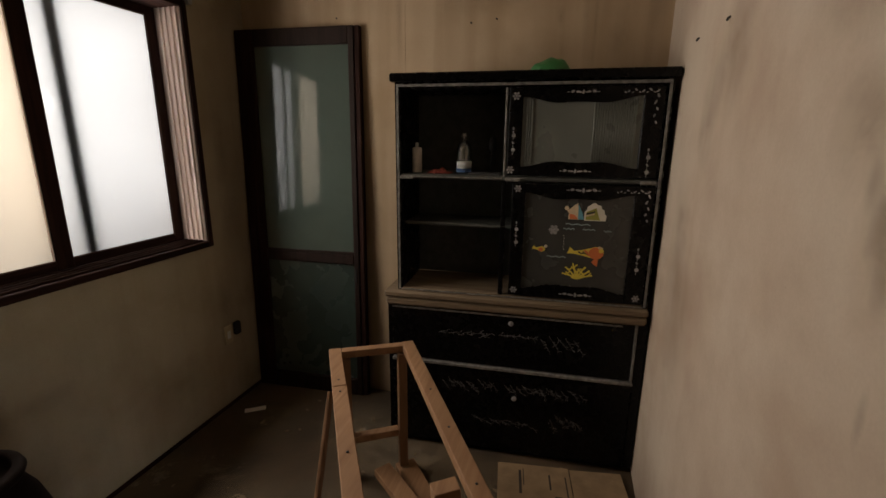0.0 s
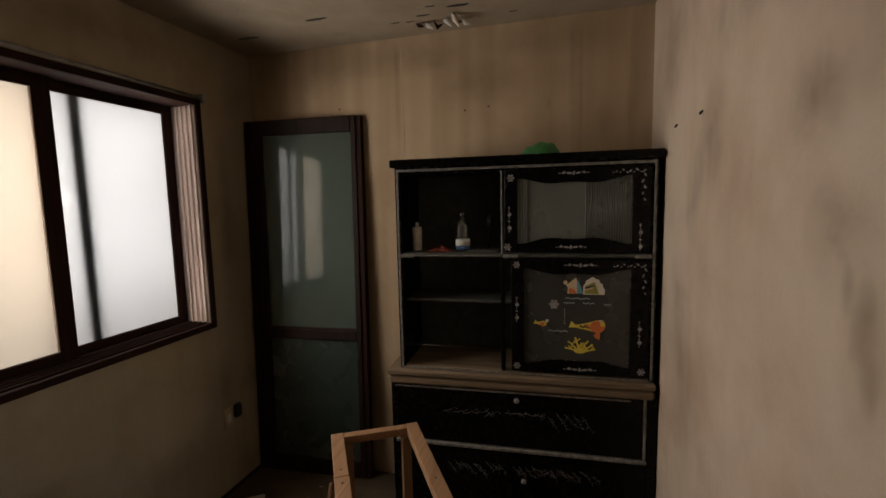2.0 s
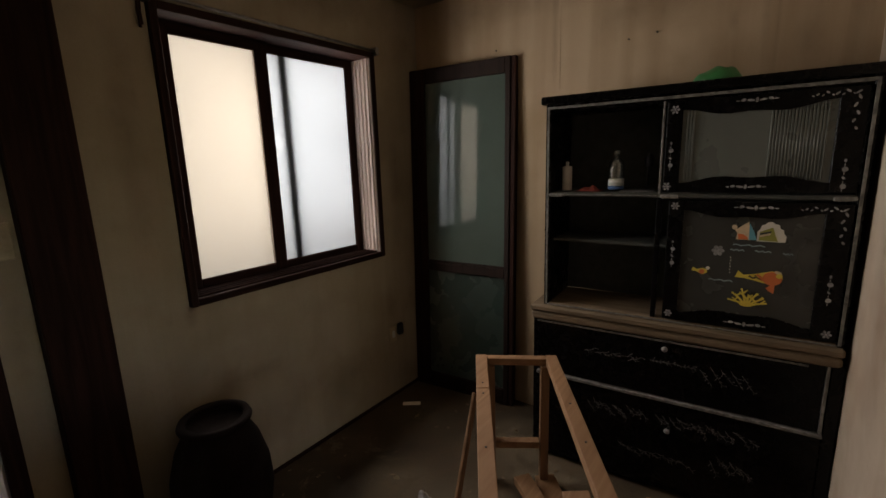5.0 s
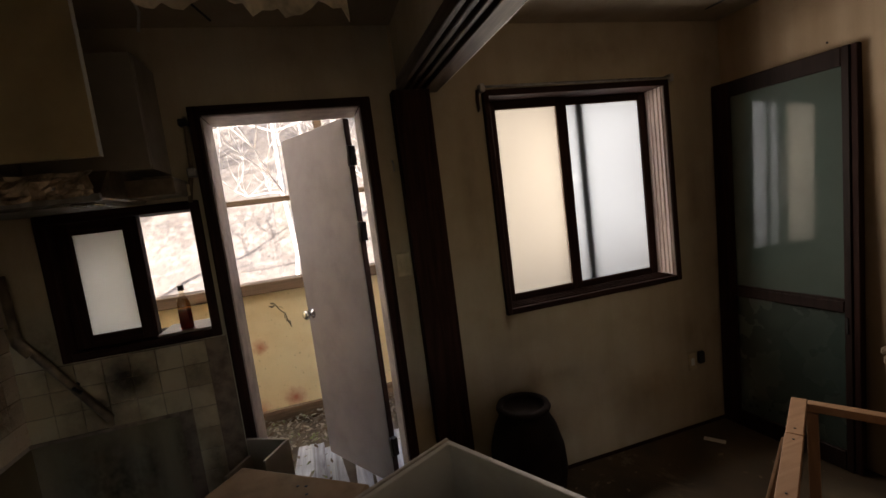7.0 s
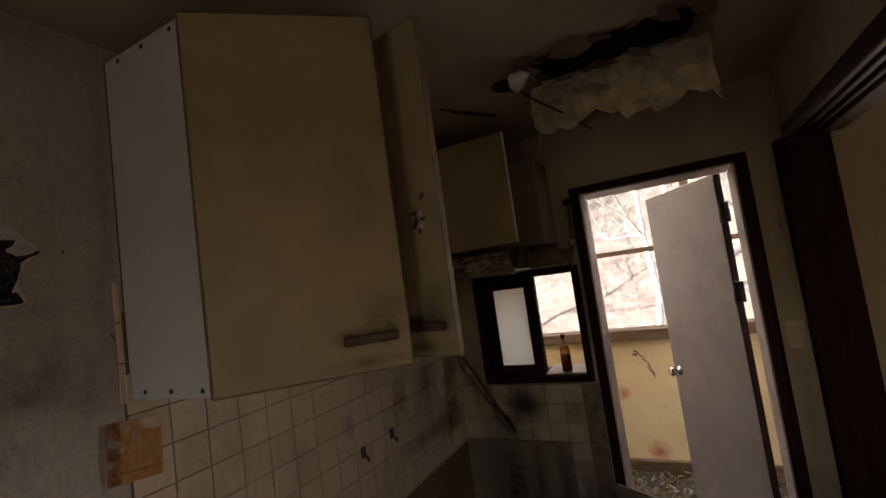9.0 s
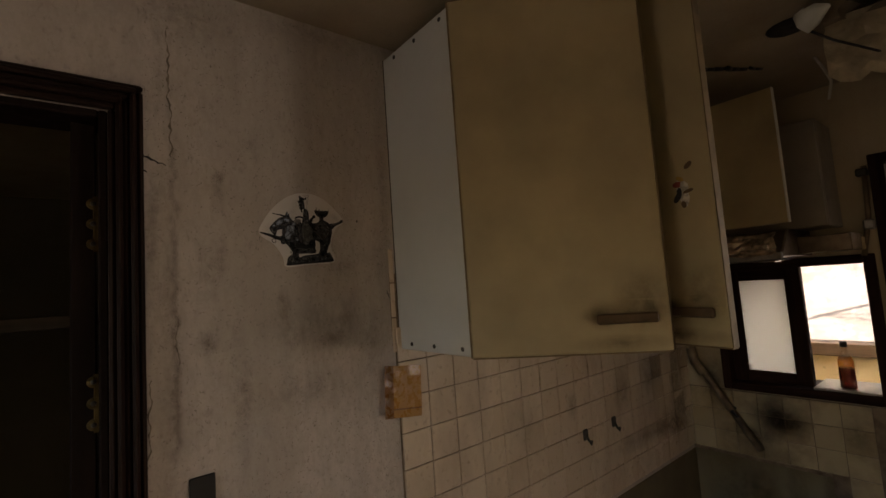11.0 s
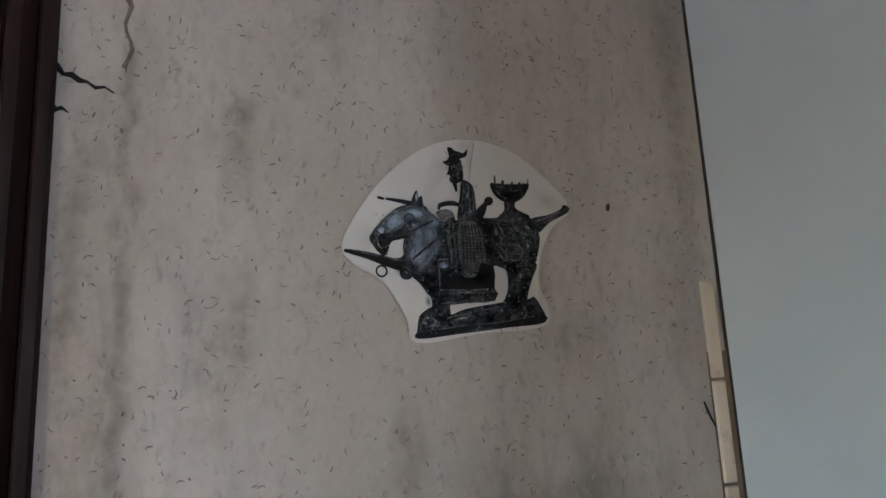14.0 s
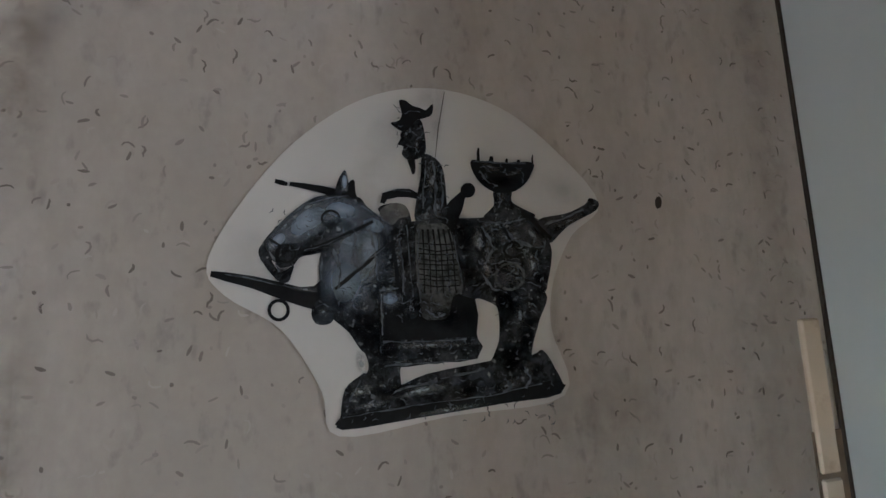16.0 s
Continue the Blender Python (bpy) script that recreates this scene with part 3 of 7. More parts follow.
door = tagged(thing("door_1", "open grey painted flush door with a chrome knob", "door", tuple(hinge_at)), kind="structure")
part("leaf", block(0.0, -0.018, 0.045, leaf_w, 0.018, 2.055, 0.003, leaf_m), M_DOORGREY, door)
part("edge", block(-0.006, -0.016, 0.05, 0.0, 0.016, 2.05, 0.001, leaf_m), M_TRIM, door, "dark door edge")
for side in (-1, 1):
    k = lathe([(0.030, 0), (0.030, 0.006), (0.012, 0.010), (0.012, 0.028), (0.026, 0.036), (0.029, 0.052), (0.020, 0.062), (0.004, 0.064)], 20)
    k.transform(leaf_m @ Matrix.Translation((leaf_w - 0.06, side * 0.018, 0.985)) @ Matrix.Rotation(radians(-90 * side), 4, "X"))
    part("knob", k, M_CHROME, door, "chrome door knob")
for z in (0.28, 1.47, 1.86):
    hg = part("hinge", block(-0.035, -0.012, z - 0.05, 0.002, 0.020, z + 0.05, 0.002, leaf_m), M_BLACK, door)
    part("hinge_pin", tube([leaf_m @ Vector((-0.012, 0.025, z - 0.052)), leaf_m @ Vector((-0.012, 0.025, z + 0.052))], 0.007), M_STEEL, hg)

# the small kitchen window
win2 = tagged(thing("window_2", "small dark sliding window, one side slid open", "window", (-2.0, -0.96, 1.126)), kind="structure")
frame_parts(win2, -2.14, -1.915, -1.258, -0.672, 1.118, 1.708, 0.036, M_TRIM, M_TRIM_Y)
sash(win2, -1.995, -1.968, -1.222, -0.925, 1.154, 1.672, 0.058, 0.05, M_PANE_SMALL)
sash(win2, -2.032, -2.008, -1.222, -0.93, 1.154, 1.672, 0.05, 0.045, M_GLASS)
part("window_sill", block(-2.14, -0.92, 1.154, -1.93, -0.71, 1.163, 0.002), M_GREYSIDE, win2, "pale window sill")

# unseen window behind the walker, added to light the cabinet side from the east
win3 = tagged(thing("window_3", "unseen wooden window added to light the kitchen from the east", "window", (1.82, -0.75, 0.95)), kind="structure")
frame_parts(win3, 1.76, 1.89, -1.15, -0.35, 0.95, 2.05, 0.045, M_TRIM, M_TRIM_Y)
gz = part("pane", block(1.823, -1.105, 0.995, 1.827, -0.395, 2.005, 0), M_GLASS, win3)
gz.visible_shadow = False

# posts, header tracks, south doorway
structure("post", block(-1.93, 0.206, 0.0, -1.862, 0.385, 2.10, 0.004), M_TRIM, "dark stained wooden post of the old sliding doors", "post")
trk = tagged(thing("header_track", "dark wooden header with worn sliding-door tracks", "door track", (-0.86, 0.34, 2.1)), kind="structure")
part("beam", block(-1.93, 0.245, 2.118, 0.21, 0.435, 2.165, 0.003), M_TRIM_X, trk)
for y0, y1 in ((0.238, 0.258), (0.276, 0.296), (0.318, 0.336), (0.362, 0.442)):
    part("track_rib", block(-1.93, y0, 2.095, 0.21, y1, 2.120, 0.003), M_TRIM_X, trk)
part("edge_strip", block(-1.80, 0.442, 2.098, 0.21, 0.447, 2.16, 0.001), M_TRACK, trk, "pale worn edge strip")

dw = tagged(thing("door_frame_2", "dark reeded wooden door casing of the back room", "door frame", (0.86, SY, 0)), kind="structure")
for sgn, x0 in ((1, 0.432), (-1, 1.26)):
    for i, (a, b, d) in enumerate(((0.0, 0.012, 0.018), (0.012, 0.023, 0.030), (0.023, 0.035, 0.021), (0.035, 0.046, 0.032), (0.046, 0.058, 0.016))):
        part("casing", block(x0 - sgn * a, SY, 0.0, x0 - sgn * b, SY + d, 2.09 + a, 0.005), M_CASING, dw)
for a, b, d in ((0.0, 0.012, 0.018), (0.012, 0.023, 0.030), (0.023, 0.035, 0.021), (0.035, 0.046, 0.032), (0.046, 0.058, 0.016)):
    part("casing_head", block(0.432 - b, SY, 2.09 + a, 1.26 + b, SY + d, 2.09 + b, 0.004), M_CASING_X, dw)
for x0, x1 in ((0.432, 0.447), (1.245, 1.26)):
    part("jamb", block(x0, SY - 0.12, 0.0, x1, SY - 0.002, 2.09), M_DARKDOOR, dw)
part("jamb_head", block(0.447, SY - 0.12, 2.075, 1.245, SY - 0.002, 2.09), M_DARKDOOR, dw)
d2 = tagged(thing("door_2", "dark wooden door standing open into the back room", "door", (0.5, SY - 0.1, 0)), kind="structure")
part("leaf", block(0.450, -2.28, 0.03, 0.490, SY - 0.035, 2.07, 0.003), M_DARKDOOR, d2)
for z in (1.866, 1.520, 0.30):
    plate = block(0.436, SY - 0.033, z - 0.055, 0.455, SY - 0.029, z + 0.055, 0.001)
    for dz in (-0.040, 0.0, 0.040):
        lobe = lathe([(0.011, 0), (0.0105, 0.004)], 14)
        lobe.transform(Matrix.Translation((0.455, SY - 0.033, z + dz)) @ Matrix.Rotation(radians(-90), 4, "X"))
        lobe_mesh = mesh_of("lobe", lobe, None)
        plate.from_mesh(lobe_mesh)
        bpy.data.meshes.remove(lobe_mesh)
    hp = part("hinge", plate, M_HINGE, d2, "dull brass hinge plate with rounded lobes")
    for dz in (-0.040, 0.0, 0.040):
        sc = lathe([(0.005, 0), (0.004, 0.002)], 10)
        sc.transform(Matrix.Translation((0.455, SY - 0.029, z + dz)) @ Matrix.Rotation(radians(-90), 4, "X"))
        part("screw", sc, M_BLACK, hp)


# ---- the lacquer cupboard ----
FY = 1.865
cup = thing("lacquer_cupboard", "black lacquered cupboard with pearl inlay and sliding doors", "cupboard", (-0.4, 2.0, 0))
part("cornice", block(-0.930, 1.836, 1.716, 0.203, 2.19, 1.750, 0.006), M_LACQUER, cup)
part("side_panel", block(-0.915, FY, 0.794, -0.893, 2.18, 1.716), M_LACQUER, cup)
part("side_panel", block(0.166, FY, 0.794, 0.188, 2.18, 1.716), M_LACQUER, cup)
part("back_panel", block(-0.893, 2.165, 0.806, 0.166, 2.18, 1.716), M_INSIDE, cup)
part("bottom_board", block(-0.893, FY + 0.004, 0.796, 0.166, 2.165, 0.806), M_LEDGE, cup, "dusty bottom board")
part("shelf", block(-0.893, FY + 0.004, 1.316, 0.166, 2.165, 1.334), M_INSIDE, cup)
part("shelf", block(-0.893, 1.93, 1.098, 0.166, 2.165, 1.112), M_INSIDE, cup, "dusty inner shelf")
part("top_board", block(-0.893, FY + 0.002, 1.690, 0.166, 2.165, 1.716), M_LACQUER, cup)
part("divider", block(-0.445, FY + 0.002, 0.806, -0.425, 1.90, 1.316), M_LACQUER, cup)
part("divider_edge", block(-0.441, FY, 1.334, -0.433, FY + 0.012, 1.690, 0.001), M_INLAY, cup)
for nm, c in (("inlay_strip", (-0.908, 1.697, 0.180, 1.709)), ("inlay_strip", (-0.908, 0.80, -0.898, 1.697)), ("inlay_strip", (0.170, 0.80, 0.180, 1.697)), ("inlay_strip", (-0.898, 0.797, 0.170, 0.803)), ("inlay_strip", (-0.885, 1.322, -0.445, 1.327))):
    part(nm, block(c[0], FY - 0.003, c[1], c[2], FY, c[3], 0.0008), M_INLAY, cup, "greyish pearl inlay strip")
for x in (-0.865, -0.40, 0.135):
    part("pull", block(x - 0.032, FY - 0.006, 1.313, x + 0.032, FY + 0.002, 1.330, 0.005), M_INLAY, cup, "silvery finger pull")


def pearl(parent, x, z, kind, y, s=1.0):
    """Small inlaid ornaments: a flower, a spray, or a corner scroll."""
    bm = bmesh.new()

    def at(u, v, h):
        return (x + u * s, y - h, z + v * s)
    if kind == "flower":
        for k in range(6):
            a = k * math.pi / 3
            flat(oval(0.011 * math.cos(a), 0.011 * math.sin(a), 0.0062, 0.0042, math.degrees(a), 10), at, 0.001, bm)
        flat(oval(0, 0, 0.004, 0.004, 0, 8), at, 0.0012, bm)
    elif kind == "spray":
        for k in (-1, 1):
            flat(oval(0.018 * k, 0, 0.012, 0.004, 8 * k, 10), at, 0.001, bm)
            flat(oval(0.040 * k, 0.002, 0.008, 0.005, -14 * k, 10), at, 0.001, bm)
            flat(oval(0.056 * k, 0, 0.007, 0.002, 0, 8), at, 0.001, bm)
        flat(oval(0, 0, 0.005, 0.009, 0, 8), at, 0.001, bm)
    elif kind == "drop":
        for k in range(4):
            flat(oval(0.0015 * (k % 2), -0.024 * k, 0.003 + 0.004 * (k % 2), 0.005 + 0.002 * (k % 2), 20 * k, 10), at, 0.001, bm)
            flat(oval(0, -0.024 * k - 0.012, 0.0012, 0.005, 0, 6), at, 0.001, bm)
    else:
        for k in range(5):
            flat(oval(-0.020 * k, 0.004 * (k % 2), 0.007 - 0.0008 * k, 0.0025, 35 * (-1) ** k, 10), at, 0.001, bm)
            flat(oval(-0.020 * k - 0.009, -0.003, 0.0035, 0.0018, -30 * (-1) ** k, 8), at, 0.001, bm)
            flat(oval(0.003 * (-1) ** k, -0.019 * k - 0.012, 0.0028, 0.007 - 0.0006 * k, 28 * (-1) ** k, 10), at, 0.001, bm)
    return tagged(part("pearl_ornament", bm, M_PEARL, parent), kind="stuff")


def sliding_door(x0, x1, z0, z1, glass, label):
    """Black lacquer door with a glass field of wavy upper and lower edges."""
    d = part("sliding_door", block(x0, FY - 0.004, z0, x0 + 0.055, FY + 0.016, z1), M_LACQUER, cup, label)
    part("stile", block(x1 - 0.075, FY - 0.004, z0, x1, FY + 0.016, z1), M_LACQUER, d)
    for top in (True, False):
        bm = bmesh.new()
        n = 24
        outer, inner = [], []
        for i in range(n + 1):
            f = i / n
            x = x0 + 0.055 + (x1 - x0 - 0.13) * f
            wave = 0.010 * math.cos(2 * math.pi * f) + 0.006 * math.cos(4 * math.pi * f)
            h = 0.052 - wave
            outer.append((x, z1 if top else z0))
            inner.append((x, z1 - h if top else z0 + h))
        flat(outer + inner[::-1], lambda u, v, h: (u, FY + 0.014 - h, v), 0.018, bm)
        part("shaped_rail", bm, M_LACQUER, d)
    part("glass", block(x0 + 0.055, FY + 0.005, z0 + 0.03, x1 - 0.075, FY + 0.008, z1 - 0.03, 0), glass, d)
    return d


up_door = sliding_door(-0.425, 0.160, 1.340, 1.688, M_REEDGLASS, "black lacquer sliding door with reeded glass")
for i in range(17):
    x = -0.09 + i * 0.0095
    part("reed", tube([(x, FY + 0.003, 1.385), (x, FY + 0.003, 1.645)], 0.0035, 6), M_REEDGLASS, up_door)
for i in range(3):
    x = -0.352 + i * 0.010
    part("reed", tube([(x, FY + 0.003, 1.385), (x, FY + 0.003, 1.645)], 0.0035, 6), M_REEDGLASS, up_door)
low_door = sliding_door(-0.398, 0.164, 0.812, 1.306, M_GREYGLASS, "black lacquer sliding door with fish and boat stickers")
OY = FY - 0.0045
for x, z in ((-0.398, 1.655), (-0.412, 1.362)):
    pearl(up_door, x, z, "flower", OY, 1.0)
for x, z in ((-0.14, 1.668), (-0.15, 1.362)):
    pearl(up_door, x, z, "spray", OY)
pearl(up_door, 0.13, 1.668, "scroll", OY, 1.3)
pearl(up_door, 0.12, 1.45, "drop", OY, 1.2)
pearl(up_door, -0.405, 1.53, "drop", OY, 1.2)
for x, z in ((-0.375, 1.285), (-0.375, 0.838), (0.135, 0.838)):
    pearl(low_door, x, z, "flower", OY, 0.95)
for x, z in ((-0.11, 1.285), (-0.11, 0.834)):
    pearl(low_door, x, z, "spray", OY, 1.1)
pearl(low_door, 0.14, 1.285, "scroll", OY, 1.3)
pearl(low_door, 0.125, 1.05, "drop", OY, 1.2)
pearl(low_door, -0.375, 1.14, "drop", OY, 1.2)

# stickers on the glass
M_SW = plain("sticker_white", (0.72, 0.68, 0.60), 0.5, vary=0.1)
M_SY = plain("sticker_yellow", (0.72, 0.58, 0.08), 0.5, vary=0.15)
M_SO = plain("sticker_orange", (0.66, 0.17, 0.05), 0.5, vary=0.2)
M_SB = plain("sticker_blue", (0.12, 0.35, 0.45), 0.5, vary=0.15)
M_SC = plain("sticker_cream", (0.66, 0.52, 0.34), 0.5, vary=0.25, scale=60)
M_SK = plain("sticker_pale_blue", (0.30, 0.40, 0.42), 0.5, vary=0.3)
M_SG = plain("sticker_olive", (0.30, 0.30, 0.05), 0.5, vary=0.2)


def sticker(name, shapes, label):
    st = part(name, flat(shapes[0][0], lambda u, v, h: (u, FY + 0.005 - h, v), 0.0008), shapes[0][1], low_door, label)
    for i, (outline, m) in enumerate(shapes[1:]):
        lift = 0.0009 + 0.0004 * i
        part("printed_shape", flat(outline, lambda u, v, h: (u, FY + 0.005 - lift - h, v), 0.0003), m, st)
    return st


sticker("boat_sticker", [
    ([(-0.098, 1.160), (-0.012, 1.160), (-0.010, 1.182), (-0.018, 1.192), (-0.020, 1.206), (-0.030, 1.210), (-0.034, 1.224), (-0.046, 1.226), (-0.056, 1.234), (-0.068, 1.232), (-0.076, 1.224), (-0.086, 1.220), (-0.090, 1.206), (-0.098, 1.196)], M_SW),
    ([(-0.163, 1.163), (-0.118, 1.163), (-0.122, 1.200), (-0.126, 1.232), (-0.140, 1.222), (-0.158, 1.206), (-0.168, 1.200), (-0.160, 1.188)], M_SC),
    ([(-0.155, 1.164), (-0.124, 1.164), (-0.126, 1.172), (-0.140, 1.184), (-0.158, 1.186)], M_SO),
    ([(-0.122, 1.164), (-0.098, 1.164), (-0.108, 1.196), (-0.124, 1.228)], M_SB),
    ([(-0.092, 1.164), (-0.034, 1.163), (-0.044, 1.188), (-0.052, 1.214), (-0.070, 1.206), (-0.090, 1.196)], M_SG),
    ([(-0.090, 1.176), (-0.058, 1.186), (-0.058, 1.193), (-0.090, 1.183)], M_SC),
    ([(-0.090, 1.184), (-0.056, 1.194), (-0.056, 1.201), (-0.090, 1.191)], M_BLACK),
    (oval(-0.170, 1.210, 0.009, 0.009, 0, 12), M_SC)], "sticker of two sailing boats before a cloud")
sticker("large_fish_sticker", [
    (ribbon([(-0.150, 1.03, 0.03), (-0.128, 1.022, 0.012), (-0.095, 1.022, 0.024), (-0.065, 1.022, 0.040), (-0.035, 1.026, 0.050), (-0.010, 1.035, 0.022)]), M_SY),
    (oval(-0.038, 1.022, 0.030, 0.026), M_SO), (ribbon([(-0.110, 1.026, 0.008), (-0.098, 1.018, 0.006), (-0.088, 1.022, 0.008)]), M_INK), (ribbon([(-0.086, 1.034, 0.006), (-0.074, 1.024, 0.010), (-0.068, 1.010, 0.006)]), M_SO), (ribbon([(-0.092, 1.030, 0.004), (-0.080, 1.018, 0.005), (-0.072, 1.016, 0.003)]), M_INK), (oval(-0.022, 1.046, 0.012, 0.006, -20), M_SC), (oval(-0.018, 1.034, 0.010, 0.009), M_SY),
    ([(-0.040, 1.000), (-0.028, 0.998), (-0.030, 0.965), (-0.046, 0.975), (-0.055, 0.985)], M_SO)], "orange and yellow fish sticker")
sticker("small_fish_sticker", [(ribbon([(-0.300, 1.035, 0.018), (-0.286, 1.03, 0.008), (-0.262, 1.028, 0.026), (-0.248, 1.03, 0.012)]), M_SY), (oval(-0.266, 1.026, 0.010, 0.009), M_SO), (oval(-0.246, 1.042, 0.007, 0.007), M_SW)], "small orange fish sticker")
coral = [(oval(-0.11, 0.912, 0.022, 0.009), M_SY)]
for dx, dz in ((-0.058, 0.012), (-0.046, 0.040), (-0.018, 0.058), (0.006, 0.036), (0.030, 0.046), (0.050, 0.030), (0.060, 0.014)):
    tip = (-0.11 + dx, 0.914 + dz)
    mid = (-0.11 + dx * 0.5, 0.914 + dz * 0.5)
    coral.append((ribbon([(-0.11 + dx * 0.1, 0.912, 0.009), (mid[0], mid[1], 0.007), (tip[0], tip[1], 0.006)]), M_SY))
    coral.append((oval(tip[0], tip[1], 0.004, 0.004, 0, 8), M_SY))
    for side, f in ((-1, 0.55), (1, 0.72)):
        root = (-0.11 + dx * f, 0.914 + dz * f)
        end = (root[0] + 0.012 * side, root[1] + 0.013)
        coral.append((ribbon([(root[0], root[1], 0.006), (end[0], end[1], 0.005)]), M_SY))
        coral.append((oval(end[0], end[1], 0.0032, 0.0032, 0, 8), M_SY))
sticker("coral_sticker", coral, "branching yellow coral sticker")
sticker("flower_sticker", [(oval(-0.217, 1.115, 0.011, 0.011), M_PEARL)] + [(oval(-0.217 + 0.014 * math.cos(k * 1.047), 1.115 + 0.014 * math.sin(k * 1.047), 0.008, 0.007, 60 * k, 12), M_PEARL) for k in range(6)], "pale flower sticker")
for x, z, w in ((-0.12, 1.142, 0.10), (-0.155, 1.122, 0.045), (-0.075, 1.122, 0.05), (0.0, 1.118, 0.03), (-0.20, 0.998, 0.08)):
    sticker("wave_sticker", [(ribbon([(x - w / 2 + w * k / 8, z + 0.003 * math.sin(k * 2.1), 0.004) for k in range(9)]), M_SK)], "pale blue wavy line sticker")
for k in range(6):
    sticker("bubble_sticker", [(oval(-0.174 + 0.002 * (k % 2), 1.092 - 0.012 * k, 0.002, 0.002, 0, 8), M_SW)], "tiny white bubble sticker")

# lower half
part("ledge", block(-0.976, 1.840, 0.762, 0.192, 2.19, 0.794, 0.008), M_LEDGE, cup, "dusty brown wooden ledge")
part("ledge_moulding", block(-0.972, 1.847, 0.720, 0.190, 2.19, 0.759, 0.010), M_LEDGE, cup, "rounded brown moulding under the ledge")
part("base_side", block(-0.968, 1.872, 0.0, -0.945, 2.19, 0.720), M_LACQUER, cup)
part("base_side", block(0.165, 1.872, 0.0, 0.205, 2.19, 0.720), M_LACQUER, cup)
part("base_back", block(-0.945, 2.17, 0.0, 0.165, 2.19, 0.720), M_INSIDE, cup)
part("plinth", block(-0.945, 1.90, -0.0271, 0.165, 2.17, 0.0), M_LACQUER, cup)
dr1 = part("drawer_front", block(-0.945, 1.868, 0.450, 0.150, 1.890, 0.718), M_LACQUER, cup)
dr2 = part("lower_front", block(-0.945, 1.870, 0.0, 0.165, 1.892, 0.434), M_LACQUER, cup)
part("drawer_lip", block(-0.945, 1.855, 0.432, 0.165, 1.893, 0.446, 0.002), M_INLAY, cup, "pale metal drawer lip")
part("top_lip", block(-0.945, 1.862, 0.704, 0.10, 1.867, 0.712, 0.001), M_INLAY, cup)
part("right_lip", block(0.152, 1.862, 0.448, 0.162, 1.884, 0.718, 0.001), M_INLAY, cup)
for x, z, d in ((-0.378, 0.674, dr1), (-0.347, 0.296, dr2)):
    k = lathe([(0.007, 0), (0.011, 0.005), (0.012, 0.011), (0.007, 0.016), (0.002, 0.017)], 16)
    k.transform(Matrix.Translation((x, 1.869, z)) @ Matrix.Rotation(radians(90), 4, "X"))
    part("knob", k, M_PEARL, d, "pale round knob")
rnd = random.Random(5)


def branch_inlay(parent, x, z, w, h, n, y, lean=-0.5):
    """A fine inlaid drawing: slanting stems with short twigs and small leaves."""
    bm = bmesh.new()

    def at(u, v, q):
        return (u, y - q, v)
    for i in range(n):
        x0, z0 = x + w * ((i + 0.5) / n - 0.5), z + h * rnd.uniform(0.2, 0.5)
        steps, dx, dz = 6, w / n * 1.5 / 6, lean * h * rnd.uniform(0.5, 1.3) / 6
        pts = [(x0 + dx * k, z0 + dz * k + 0.002 * math.sin(k * 2.1 + i), 0.0016 - 0.0001 * k) for k in range(steps)]
        flat(ribbon(pts), at, 0.0006, bm)
        for k, (u, v, _) in enumerate(pts[1:]):
            for side in (-1, 1):
                if rnd.random() < 0.35:
                    continue
                ln = rnd.uniform(0.006, 0.016)
                a = math.atan2(dz, dx) + side * rnd.uniform(0.6, 1.2)
                tip = (u + ln * math.cos(a), v + ln * math.sin(a))
                flat(ribbon([(u, v, 0.0011), (tip[0], tip[1], 0.0007)]), at, 0.0008, bm)
                if rnd.random() < 0.5:
                    flat(oval(tip[0], tip[1], 0.0034, 0.0013, math.degrees(a), 8), at, 0.0011, bm)
    tagged(part("pearl_drawing", bm, M_SCRATCH, parent, "scratched pearl drawing of branches"), kind="stuff")


branch_inlay(dr1, -0.62, 0.575, 0.24, 0.05, 5, 1.868, 0.5)
branch_inlay(dr1, -0.38, 0.600, 0.16, 0.03, 3, 1.868, 0.1)
branch_inlay(dr1, -0.17, 0.590, 0.18, 0.08, 5, 1.868, -0.9)
branch_inlay(dr2, -0.58, 0.320, 0.26, 0.11, 9, 1.870)
branch_inlay(dr2, -0.30, 0.330, 0.22, 0.10, 8, 1.870)
branch_inlay(dr2, -0.12, 0.330, 0.16, 0.09, 6, 1.870)
branch_inlay(dr2, -0.12, 0.180, 0.14, 0.11, 6, 1.870)
branch_inlay(dr2, -0.42, 0.150, 0.30, 0.05, 7, 1.870)

# things in and on the cupboard
wb = thing("white_bottle", "small dusty white plastic bottle on the cupboard shelf", "bottle", (-0.847, 1.97, 1.334))
part("body", lathe([(0.020, 0), (0.0225, 0.004), (0.0225, 0.108), (0.020, 0.112), (0.008, 0.114), (0.008, 0.118)], 20, (-0.847, 1.97, 1.334)), M_BOTTLE, wb)
part("cap", lathe([(0.008, 0), (0.008, 0.014), (0.006, 0.017)], 16, (-0.847, 1.97, 1.4525)), M_WHITE, wb)
pb = thing("plastic_bottle", "clear plastic bottle with a white and blue label", "bottle", (-0.627, 1.97, 1.334))
part("body", lathe([(0.030, 0), (0.033, 0.006), (0.033, 0.108), (0.029, 0.128), (0.016, 0.142), (0.012, 0.148), (0.012, 0.160)], 24, (-0.627, 1.97, 1.334)), M_CLEARP, pb)
part("label", lathe([(0.0337, 0.0), (0.0337, 0.030)], 24, (-0.627, 1.97, 1.358)), M_WHITE, pb, "white label")
